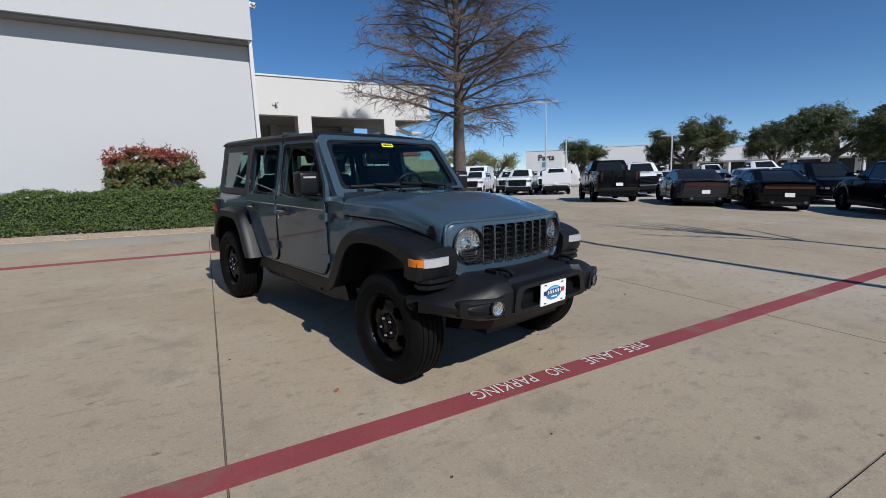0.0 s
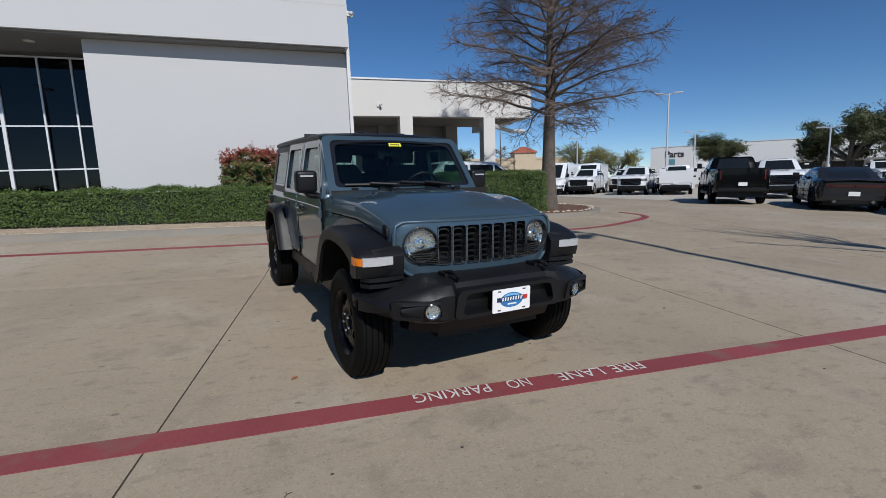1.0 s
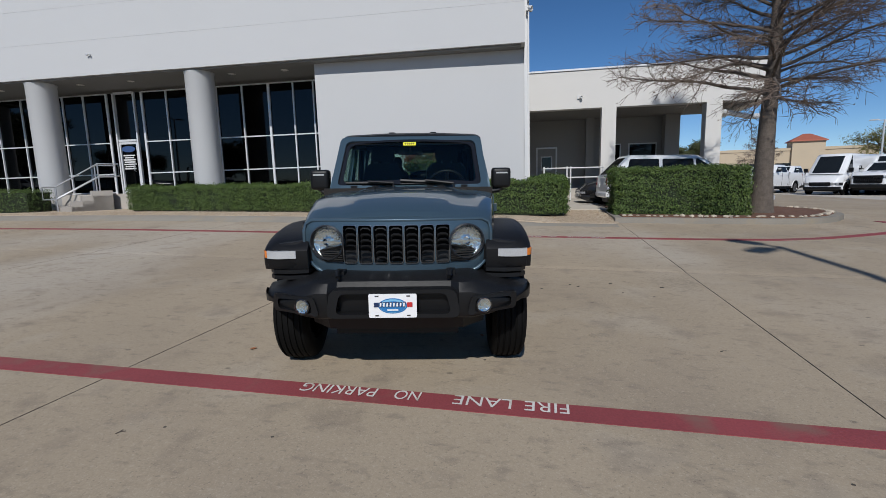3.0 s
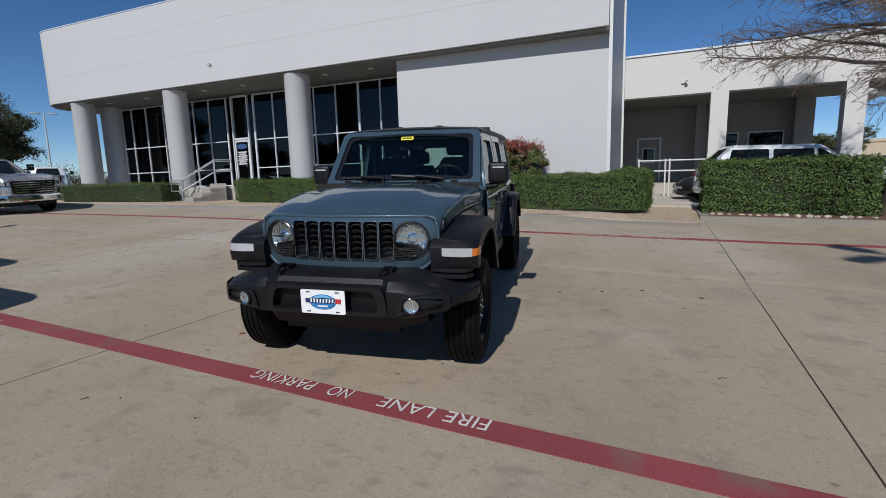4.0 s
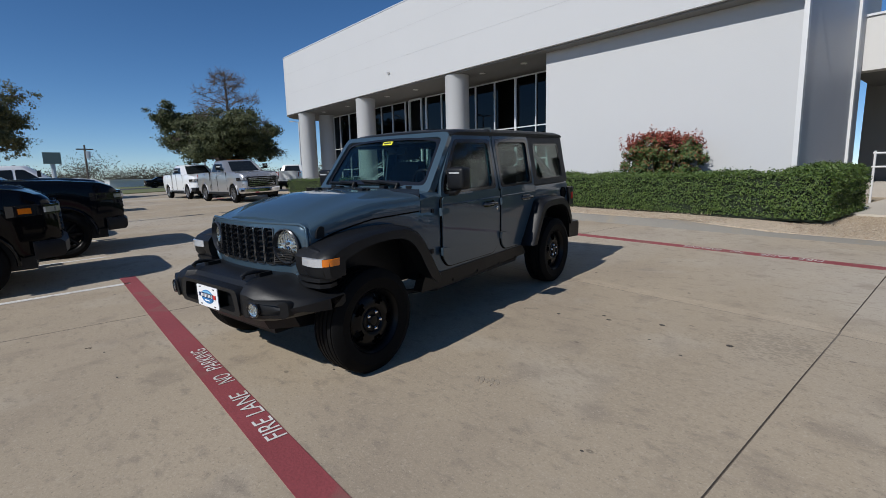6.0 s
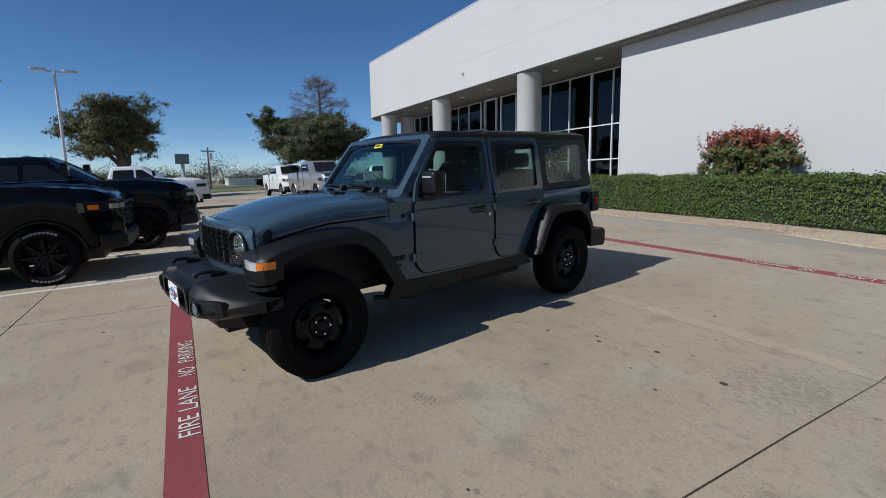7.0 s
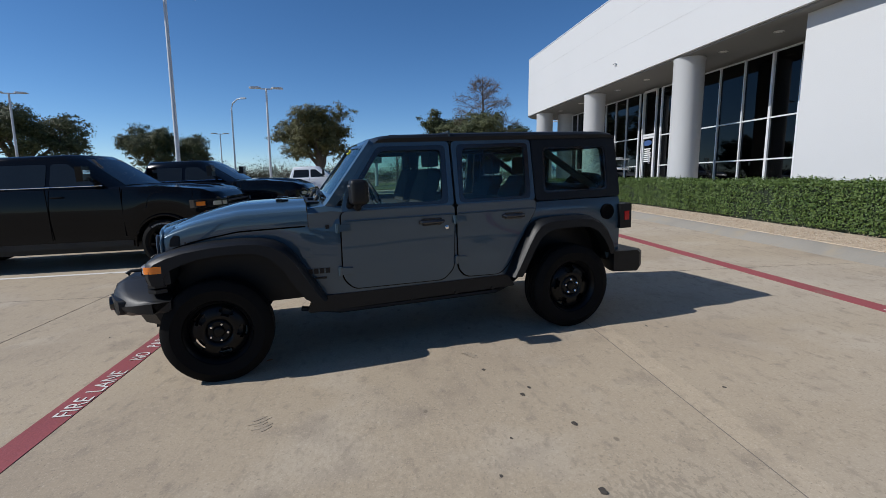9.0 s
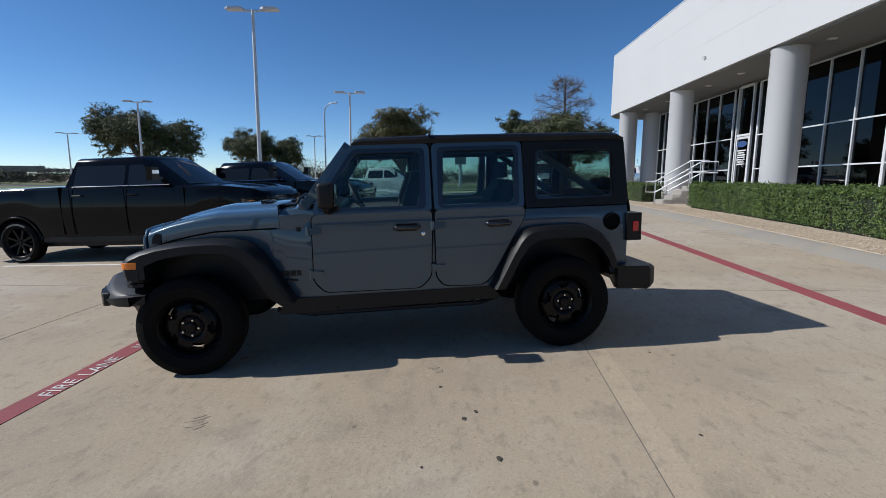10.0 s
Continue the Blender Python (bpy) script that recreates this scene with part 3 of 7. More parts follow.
def wall_lamp(name, m, heads=(-1, 1), label="small white twin floodlight fixed to the wall"):
    """A small twin security floodlight."""
    t = thing(name, m, label, "wall lamp")
    part("base", boxed(-0.07, 0.07, -0.06, 0.0, -0.07, 0.07), M_white_metal, t, bevel=0.015)
    for s in heads:
        bm = bmesh.new()
        lathe(bm, [(0.001, 0.0), (0.03, 0.0), (0.055, 0.05), (0.06, 0.13), (0.05, 0.13), (0.001, 0.09)], 14, m=pose(s * 0.06, -0.06, 0.02, 110, 0, s * 25))
        part("lamp_head", bm, M_white_metal, t, smooth=40)


wall_lamp("wall_floodlight", pose(4.6, 21.69, 5.05), (1,), "small white single floodlight on the canopy fascia")
wall_lamp("wall_floodlight", pose(-11.9, 13.4, 6.0, 0, 0, 3.2) @ Matrix.Scale(0.5, 4))
wall_lamp("wall_floodlight", pose(2.612, 14.55, 6.5, 0, 0, 92.4))


# ---- entrance steps ----
def entrance_steps():
    """Four steps that climb slantwise to the podium, between two handrails."""
    zb = 0.74
    t = thing("entrance_steps", pose(-13.2, 12.75, 0, 0, 0, 52), "weathered concrete steps with steel handrails up to the door", "steps")
    for i in range(4):
        part("step", boxed(0.31 * i, 1.5, -0.75, 0.75, zb - 0.3, zb + 0.178 * (i + 1) - (0.004 if i == 3 else 0)), M_step, t, bevel=0.015)
    for y in (-0.68, 0.68):
        part("handrail", tubed([(-0.05, y, zb + 0.45), (-0.4, y, zb + 0.45), (-0.4, y, zb + 0.86), (-0.05, y, zb + 0.86), (1.15, y, FLOOR + 0.92), (1.75, y, FLOOR + 0.92), (1.75, y, FLOOR + 0.5), (1.2, y, FLOOR + 0.5), (-0.05, y, zb + 0.45)], 0.024), M_rail, t, "galvanised handrail", smooth=60)
        for x, z, h in ((-0.05, zb - 0.1, 0.96), (1.15, FLOOR - 0.05, 0.97)):
            part("post", tubed([(x, y, z), (x, y, z + h)], 0.024), M_rail, t)


entrance_steps()


def dock_rail():
    t = thing("handrail", pose(0, 0, 0), "white painted steel guard rail beside the walkway", "railing")
    for z in (1.98, 1.58):
        part("rail", tubed([(3.1, 20.5, z), (5.6, 20.5, z)], 0.03), M_white_metal, t)
    for x in (3.15, 4.1, 4.25, 5.55):
        part("post", tubed([(x, 20.5, 0.3), (x, 20.5, 2.05)], 0.032), M_white_metal, t)


dock_rail()

# ---- the off-road vehicle ----
M_body = mat("grey_blue_paint", (0.05, 0.082, 0.11), 0.34, 0.22, var=0.03, scale=0.8, fine=300, coat=1.0, rvar=0.03, spec=0.15)
M_black = mat("black_textured_plastic", (0.0072, 0.0075, 0.0084), 0.44, var=0.15, scale=3, fine=250, bump=0.1, spec=0.3)
M_top = mat("black_hardtop", (0.006, 0.0065, 0.0075), 0.42, var=0.12, scale=3, fine=220, bump=0.08, spec=0.3)
M_void = mat("matt_black", (0.004, 0.004, 0.004), 0.9, spec=0.1)
M_gloss = mat("gloss_black", (0.012, 0.012, 0.013), 0.12, var=0.1, coat=0.6)
M_tyre = mat("tyre_rubber", (0.0045, 0.0045, 0.0045), 0.75, var=0.2, scale=5, fine=120, bump=0.2, spec=0.12)
M_rim = mat("black_rim", (0.004, 0.004, 0.0045), 0.3, var=0.1, scale=4, spec=0.2)
M_steel = mat("brake_steel", (0.06, 0.055, 0.052), 0.5, 0.6, var=0.2, scale=8)
M_chrome = mat("chrome", (0.75, 0.76, 0.78), 0.08, 1.0, var=0.03)
M_reflector = mat("lamp_reflector", (0.88, 0.89, 0.91), 0.16, 1.0, var=0.12, fine=60, rvar=0.08, bump=0.6)
M_satin = mat("satin_grey_metal", (0.22, 0.225, 0.235), 0.22, 0.9, var=0.06)
M_seat = mat("black_cloth", (0.03, 0.03, 0.032), 0.85, var=0.2, fine=200, bump=0.3)
M_clear = glass("clear_glass", (0.96, 0.98, 0.97), 0.03)
M_cab_glass = glass("green_tinted_glass", (0.72, 0.82, 0.79), 0.035)
M_amber = mat("amber_lens", (0.75, 0.2, 0.01), 0.15, var=0.08, fine=120, coat=0.5)
M_white_lens = mat("white_lens", (0.5, 0.51, 0.52), 0.14, 0.2, var=0.2, fine=150, coat=0.6)
M_tail_red = mat("bright_red_lens", (0.55, 0.02, 0.025), 0.15, var=0.1, coat=0.5)
M_red_lens = mat("red_lens", (0.2, 0.01, 0.01), 0.15, var=0.1, coat=0.5)
M_yellow = mat("yellow_sticker", (0.8, 0.75, 0.03), 0.6)
M_plate = mat("white_plate", (0.8, 0.8, 0.8), 0.4, var=0.03)
M_blue = mat("emblem_blue_print", (0.03, 0.17, 0.42), 0.4)
M_navy = mat("navy_print", (0.015, 0.03, 0.09), 0.4)
M_crimson = mat("red_print", (0.5, 0.03, 0.03), 0.4)
M_ink = mat("dark_ink", (0.03, 0.03, 0.03), 0.5)

M_rim_dark = mat("lamp_inner_trim", (0.035, 0.037, 0.042), 0.28, 0.3, var=0.05)

J = thing("off_road_vehicle", on_ground(1.818, 4.6235, -78.0, -0.016), "grey-blue boxy four-door off-road vehicle with black hardtop and flares, parked", "car")
WHEEL_X, WHEEL_R = 1.504, 0.395


def side_y(x, z):
    """Half width of the cabin's sides."""
    return lerp([(0.45, 0.765), (0.9, 0.795), (1.2, 0.785), (1.77, 0.68)], z)


def on_side(s):
    return lambda x, z, out: (x, s * (side_y(x, z) + out), z)


def tub():
    """Cabin tub and front clip, with the arches cut up into its lower edge."""
    def half(x):
        return lerp([(0.5, 0.785), (0.84, 0.765), (1.3, 0.71), (1.88, 0.64)], x)

    def low(x):
        z = lerp([(-2.1, 0.62), (-1.95, 0.55), (0.7, 0.47), (1.88, 0.6)], x)
        if x > 0.7:
            z = max(z, lerp([(0.7, 0.47), (0.8, 0.6), (0.88, 0.76), (0.95, 0.89), (1.02, 0.955), (1.12, 0.99), (1.88, 0.99)], x))
        if -1.97 < x < -0.9:
            z = max(z, lerp([(-1.97, 0.56), (-1.93, 0.74), (-1.87, 0.85), (-1.79, 0.94), (-1.68, 0.985), (-1.25, 0.985), (-1.15, 0.95), (-1.08, 0.87), (-0.98, 0.7), (-0.9, 0.5)], x))
        return z

    def high(x):
        return lerp([(-2.1, 1.2), (0.5, 1.2), (0.7, 1.22), (1.3, 1.19), (1.65, 1.14), (1.88, 1.03)], x)

    xs = sorted({round(-2.1 + i * 0.045, 3) for i in range(87)} | {1.8})
    secs = []
    for x in xs:
        w, a, b = half(x), low(x), high(x)
        m = a + (b - a) * 0.55
        k = 0.8 if x > 0.5 else 1.0
        pts = [(w - 0.03, a), (w - 0.005, a + 0.02), (w + 0.012 * k, m), (w, b - 0.05), (w - 0.012, b - 0.012), (w - 0.04, b)]
        secs.append([(x, -p, z) for p, z in pts] + [(x, p, z) for p, z in reversed(pts)])
    bm = bmesh.new()
    rings(bm, secs)
    tb = part("body", bm, M_body, J, smooth=35)
    tb.data.materials.append(M_black)
    for p in tb.data.polygons:
        if all(tb.data.vertices[i].co.z < low(tb.data.vertices[i].co.x) + 0.025 for i in p.vertices):
            p.material_index = 1
    part("underbody", boxed(-1.95, 1.75, -0.56, 0.56, 0.5, 0.9), M_black, J)
    part("inner_arch", boxed(0.9, 1.79, -0.6, 0.6, 0.58, 0.98), M_black, J)
    part("inner_arch", boxed(-2.0, -0.95, -0.6, 0.6, 0.55, 0.98), M_black, J)
    part("cabin_deck", boxed(-2.05, 0.6, -0.74, 0.74, 1.195, 1.215), M_seat, J)
    for s in (-1, 1):
        bm = bmesh.new()
        prism(bm, round_poly([(0.86, 0.42), (0.8, 0.55), (-0.9, 0.55), (-0.98, 0.44)], 0.03), lambda x, z, y: (x, s * y, z), 0.7, 0.79)
        part("sill", bm, M_black, J, "black plastic sill", bevel=0.012)
        part("rock_rail", tubed([(0.9, s * 0.62, 0.42), (0.6, s * 0.74, 0.4), (-0.8, s * 0.74, 0.4), (-1.0, s * 0.62, 0.42)], 0.022), M_black, J)
        for x in (0.4, 0.0, -0.4, -0.75):
            part("rail_bolt", tubed([(x, s * 0.76, 0.44), (x, s * 0.8, 0.44)], 0.014), M_black, J)
    for x in (WHEEL_X, -WHEEL_X):
        part("axle", tubed([(x, -0.7, 0.39), (x, 0.7, 0.39)], 0.05), M_black, J)
    part("front_skid", boxed(1.72, 2.02, -0.42, 0.42, 0.36, 0.46), M_black, J, bevel=0.03)


tub()


def hood():
    def half(x):
        return lerp([(0.8, 0.772), (1.3, 0.722), (1.9, 0.652)], x)

    def edge(x):
        return lerp([(0.8, 1.225), (1.0, 1.222), (1.31, 1.215), (1.5, 1.185), (1.65, 1.155), (1.78, 1.115), (1.86, 1.08), (1.9, 1.05)], x)
    bm = bmesh.new()
    secs = []
    for x in [0.8 + i * 0.05 for i in range(21)] + [1.825]:
        w, e = half(x), edge(x)
        k = lerp([(0.8, 1.0), (1.4, 1.0), (1.8, 0.75), (1.9, 0.4)], x)
        sec = []
        for u, d in ((1.008, -0.1), (1.008, -0.02), (1.0, 0.0), (0.985, 0.014), (0.94, 0.028), (0.8, 0.042), (0.62, 0.05), (0.55, 0.066), (0.45, 0.076), (0.2, 0.084), (0.0, 0.086)):
            sec.append((x, u * w, e + d * k if d > 0 else e + d))
        secs.append(sec + [(x, -y, z) for _, y, z in sec[-2::-1]])
    rings(bm, secs)
    h = part("hood", bm, M_body, J, smooth=28)
    for s in (-1, 1):
        bm = bmesh.new()
        prism(bm, round_poly([(0.93, 0.17), (0.93, 0.33), (0.99, 0.36), (0.99, 0.15)], 0.015), lambda x, y, z: (x, s * y, z), 1.29, 1.312)
        part("hood_vent", bm, M_black, h, "black plastic vent")
        bm = bmesh.new()
        prism(bm, round_poly([(1.725, 1.03), (1.795, 1.03), (1.785, 1.085), (1.755, 1.115), (1.72, 1.105)], 0.012), lambda x, z, w: (x, s * w, z), 0.63, 0.685)
        tube(bm, [(1.70, s * 0.66, 1.045), (1.685, s * 0.675, 1.05), (1.69, s * 0.665, 1.085), (1.73, s * 0.655, 1.1)], 0.012, 6)
        part("hood_latch", bm, M_black, J, "black rubber hood latch", smooth=40, bevel=0.006)
        for x in (0.72, 0.98):
            part("washer_bump", boxed(x, x + 0.05, s * 0.3 - 0.03, s * 0.3 + 0.03, 1.27, 1.318), M_black, h, bevel=0.008)
    for s in (-1, 1):
        bm = bmesh.new()
        rings(bm, [[(x, s * (half(x) - 0.02), edge(x) - 0.114), (x, s * (half(x) * 1.008 + 0.001), edge(x) - 0.112), (x, s * (half(x) * 1.008 + 0.001), edge(x) - 0.1), (x, s * (half(x) - 0.02), edge(x) - 0.1)] for x in [0.82 + i * 0.06 for i in range(17)]])
        part("hood_gap", bm, M_void, J)
    part("hood_gap", boxed(0.796, 0.803, -0.77, 0.77, 1.1, 1.3), M_gloss, J)


hood()


def cowl_and_windshield():
    bm = bmesh.new()
    secs = []
    for x, z in ((0.5, 1.26), (0.62, 1.275), (0.72, 1.27), (0.796, 1.262)):
        secs.append([(x, y, zz) for y, zz in ((-0.78, 1.1), (-0.78, z - 0.05), (-0.745, z - 0.008), (-0.5, z + 0.02), (0, z + 0.03), (0.5, z + 0.02), (0.745, z - 0.008), (0.78, z - 0.05), (0.78, 1.1))])
    rings(bm, secs)
    part("cowl", bm, M_body, J, smooth=30)
    part("cowl_vent", boxed(0.7, 0.79, -0.6, 0.6, 1.28, 1.296), M_black, J, "black plastic cowl grille")
    a, b = Vector((0.69, 0, 1.265)), Vector((0.27, 0, 1.79))
    up = (b - a).normalized()
    nrm = Vector((up.z, 0, -up.x))
    L = (b - a).length

    def fn(y, s, w):
        p = a + up * s + nrm * (w - 0.05 * (y / 0.72) ** 2)
        return (p.x, y, p.z)
    outer = round_poly([(-0.755, 0), (0.755, 0), (0.7, L), (-0.7, L)], 0.06)
    inner = round_poly([(-0.685, 0.075), (0.685, 0.075), (0.64, L - 0.06), (-0.64, L - 0.06)], 0.06)
    bm = bmesh.new()
    hoop(bm, outer, inner, fn, -0.04, 0.03)
    part("windshield_frame", bm, M_body, J, smooth=30)

    def sheet(y0, y1, s0, s1, w, n=10):
        bm = bmesh.new()
        rings(bm, [[fn(y0 + (y1 - y0) * i / n, s0, w), fn(y0 + (y1 - y0) * i / n, s1, w), fn(y0 + (y1 - y0) * i / n, s1, w - 0.005), fn(y0 + (y1 - y0) * i / n, s0, w - 0.005)] for i in range(n + 1)])
        return bm
    ws = part("windshield", sheet(-0.69, 0.69, 0.06, L - 0.05, 0.004), M_cab_glass, J, "clear windscreen", smooth=30)
    ws.visible_shadow = False
    bm = bmesh.new()
    hoop(bm, round_poly([(-0.683, 0.077), (0.683, 0.077), (0.638, L - 0.062), (-0.638, L - 0.062)], 0.06), round_poly([(-0.64, 0.115), (0.64, 0.115), (0.6, L - 0.095), (-0.6, L - 0.095)], 0.07), fn, 0.006, 0.0125)
    part("frit_border", bm, M_gloss, ws, "black glass border", smooth=30)
    part("frit_band", sheet(-0.62, 0.62, 0.07, 0.12, 0.0115), M_gloss, ws)
    part("frit_band", sheet(-0.62, 0.62, L - 0.085, L - 0.06, 0.012), M_gloss, ws)
    part("price_sticker", sheet(-0.07, 0.055, L - 0.135, L - 0.095, 0.013, 2), M_yellow, ws, "yellow stock sticker")
    for i in range(5):
        part("sticker_bar", sheet(-0.055 + i * 0.02, -0.042 + i * 0.02, L - 0.125, L - 0.105, 0.016, 1), M_ink, ws)
    part("rear_view_mirror", boxed(0.2, 0.23, -0.13, 0.11, 1.6, 1.66), M_black, J, bevel=0.012)
    part("mirror_stalk", tubed([(0.23, -0.01, 1.64), (0.32, -0.01, 1.68)], 0.012), M_black, J)
    for y0, y1 in ((-0.14, -0.58), (0.42, -0.06)):
        bm = bmesh.new()
        p0, p1 = Vector(fn(y0, 0.05, 0.06)), Vector(fn(y1, 0.115, 0.05))
        tube(bm, [Vector(fn(y0, -0.02, 0.04)), p0, p0 + (p1 - p0) * 0.55], 0.018, 8, 0.012)
        q0, q1 = Vector(fn(y0 - 0.02, 0.075, 0.028)), Vector(fn(y1 - 0.02, 0.1, 0.028))
        tube(bm, [q0, q1], 0.014, 6)
        part("wiper", bm, M_black, J, "black windscreen wiper", smooth=40)
    for s in (-1, 1):
        for y in (0.2, 0.52):
            part("washer_nozzle", boxed(0.62, 0.66, s * y - 0.03, s * y + 0.03, 1.29, 1.315), M_black, J, bevel=0.006)


cowl_and_windshield()


def grille():
    def half(z):
        return lerp([(0.765, 0.53), (0.79, 0.58), (0.82, 0.615), (0.88, 0.652), (0.95, 0.668), (1.06, 0.668), (1.11, 0.648), (1.135, 0.6)], z)

    def face(y, z):
        return 1.955 - 0.1 * (y / 0.65) ** 2 - 0.22 * max(0.0, z - 1.06) - 0.12 * max(0.0, 0.86 - z)
    bm = bmesh.new()
    secs = []
    for z in (0.765, 0.775, 0.79, 0.82, 0.86, 0.9, 0.95, 1.0, 1.06, 1.09, 1.11, 1.125, 1.135):
        w = half(z)
        rim = 0.02 if z in (0.765, 1.135) else 0.0
        fr = [(face(w * u, z) - (0.03 if abs(u) == 1 else 0.006 if abs(u) > 0.95 else 0) - rim, w * u, z) for u in (-1, -0.97, -0.9, -0.7, -0.45, -0.2, 0, 0.2, 0.45, 0.7, 0.9, 0.97, 1)]
        secs.append(fr + [(1.8, w, z), (1.8, -w, z)])
    rings(bm, secs)
    gr = part("grille", bm, M_body, J, "body-coloured grille panel", smooth=40)

    def fn(y, z, w):
        return (face(y, z) + w, y, z)
    bm = bmesh.new()
    for i in range(7):
        c = (i - 3) * 0.1065
        prism(bm, round_poly([(c - 0.047, 0.84), (c + 0.047, 0.84), (c + 0.0495, 1.105), (c - 0.0495, 1.105)], 0.02), fn, -0.06, 0.05)
    for s in (-1, 1):
        m = Matrix.Translation((face(0.485, 0.98), s * 0.485, 0.982)) @ pose(0, 0, 0, 0, 0, s * 10)
        rings(bm, [[m @ Vector((x, 0.119 * math.cos(k * math.pi / 20), 0.119 * math.sin(k * math.pi / 20))) for k in range(40)] for x in (-0.085, 0.08)])
    carve(gr, bm)
    rim = [(half(z), z) for z in (0.768, 0.79, 0.82, 0.88, 0.95, 1.0, 1.06, 1.11, 1.133)]
    bm = bmesh.new()
    tube(bm, [fn(y * 0.985, z, -0.004) for y, z in rim] + [fn(u * 0.58, 1.135, -0.012) for u in (0.66, 0.33, 0, -0.33, -0.66)] + [fn(-y * 0.985, z, -0.004) for y, z in rim[::-1]] + [fn(u * 0.5, 0.767, -0.008) for u in (-0.66, -0.33, 0, 0.33, 0.66, 1.04)], 0.013, 8)
    part("grille_lip", bm, M_body, gr, smooth=50)
    bm = bmesh.new()
    prism(bm, round_poly([(-0.5, 0.845), (0.5, 0.845), (0.55, 0.93), (0.4, 0.96), (-0.4, 0.96), (-0.55, 0.93)], 0.03), fn, -0.02, 0.004)
    part("lower_mesh", bm, M_black, gr)
    for k in range(5):
        for s in (-1, 1):
            bm = bmesh.new()
            prism(bm, [(s * 0.4, 0.855 + k * 0.016), (s * (0.5 + k * 0.012), 0.855 + k * 0.016), (s * (0.5 + k * 0.012), 0.862 + k * 0.016), (s * 0.4, 0.862 + k * 0.016)], fn, 0, 0.01)
            part("lower_mesh_bar", bm, M_gloss, gr)
    for i in range(7):
        c = (i - 3) * 0.1065
        out = round_poly([(c - 0.049, 0.838), (c + 0.049, 0.838), (c + 0.0515, 1.107), (c - 0.0515, 1.107)], 0.022)
        inn = round_poly([(c - 0.0445, 0.8425), (c + 0.0445, 0.8425), (c + 0.047, 1.1025), (c - 0.047, 1.1025)], 0.02)
        bm = bmesh.new()
        hoop(bm, out, inn, fn, -0.03, 0.01)
        sl = part("grille_slot", bm, M_satin, gr, "dark satin slot surround", smooth=40)
        bm = bmesh.new()
        prism(bm, inn, fn, -0.058, -0.05)
        part("slot_back", bm, M_void, sl)
        bm = bmesh.new()
        for k in range(6):
            z = 0.865 + k * 0.04
            prism(bm, [(c - 0.036, z), (c - 0.02, z + 0.012), (c + 0.02, z + 0.012), (c + 0.036, z), (c + 0.036, z + 0.008), (c + 0.018, z + 0.021), (c - 0.018, z + 0.021), (c - 0.036, z + 0.008)], fn, -0.03, -0.012)
        part("slot_mesh", bm, M_black, sl)
    for s in (-1, 1):
        m = Matrix.Translation((face(0.485, 0.98), s * 0.485, 0.982)) @ pose(0, 0, 0, 0, 0, s * 10)
        bm = bmesh.new()
        lathe(bm, [(0.1185, -0.084), (0.1185, 0.0), (0.125, 0.004), (0.125, 0.014), (0.117, 0.02), (0.114, 0.014), (0.109, -0.02), (0.107, -0.06), (0.107, -0.084)], 40, m=m, axis="x")
        hl = part("headlight", bm, M_rim_dark, J, "round headlight with dark satin bezel", smooth=40)
        bm = bmesh.new()
        prism(bm, [(s * y, z) for y, z in ((0.372, 0.846), (0.5, 0.846), (0.515, 0.86), (0.47, 0.862), (0.425, 0.876), (0.39, 0.905), (0.376, 0.935), (0.372, 0.935))], fn, -0.01, 0.012)
        part("corner_mesh", bm, M_void, gr, "black mesh corner below the lamp")
        for k in range(4):
            bm = bmesh.new()
            e = (0.49, 0.435, 0.408, 0.392)[k]
            prism(bm, [(s * 0.376, 0.851 + k * 0.014), (s * e, 0.851 + k * 0.014), (s * e, 0.857 + k * 0.014), (s * 0.376, 0.857 + k * 0.014)], fn, 0.01, 0.0155)
            part("corner_mesh_bar", bm, M_gloss, gr)
        bm = bmesh.new()
        m = m @ Matrix.Translation((-0.048, 0, 0)) @ Matrix.Diagonal((1, 1.09, 1.09, 1))
        lathe(bm, [(0.1, 0.03), (0.09, 0.022), (0.07, 0.014), (0.04, 0.011), (0.001, 0.01)], 32, m=m, axis="x")
        part("reflector", bm, M_reflector, hl, "chrome reflector", smooth=25)
        bm = bmesh.new()
        for k in range(9):
            yy = -0.08 + k * 0.02
            hh = math.sqrt(0.0088 - yy * yy)
            box(bm, 0.012, 0.024, yy - 0.0015, yy + 0.0015, 0.012, hh * 0.92, m=m)
            if k % 2:
                box(bm, 0.012, 0.024, yy - 0.0015, yy + 0.0015, -hh * 0.85, -0.02, m=m)
        box(bm, 0.01, 0.03, -0.095, 0.095, -0.005, 0.005, m=m)
        lathe(bm, [(0.032, 0.01), (0.034, 0.032), (0.028, 0.034), (0.02, 0.014)], 20, m=m @ pose(0, 0, 0.0), axis="x")
        part("reflector_rib", bm, M_chrome, hl, smooth=30)
        bm = bmesh.new()
        lathe(bm, [(0.1, 0.036), (0.088, 0.046), (0.06, 0.053), (0.02, 0.057), (0.001, 0.057), (0.001, 0.054), (0.086, 0.042), (0.099, 0.032)], 32, m=m, axis="x")
        ln = part("lens", bm, M_clear, hl, "clear domed lens", smooth=60)
        ln.visible_shadow = False


grille()


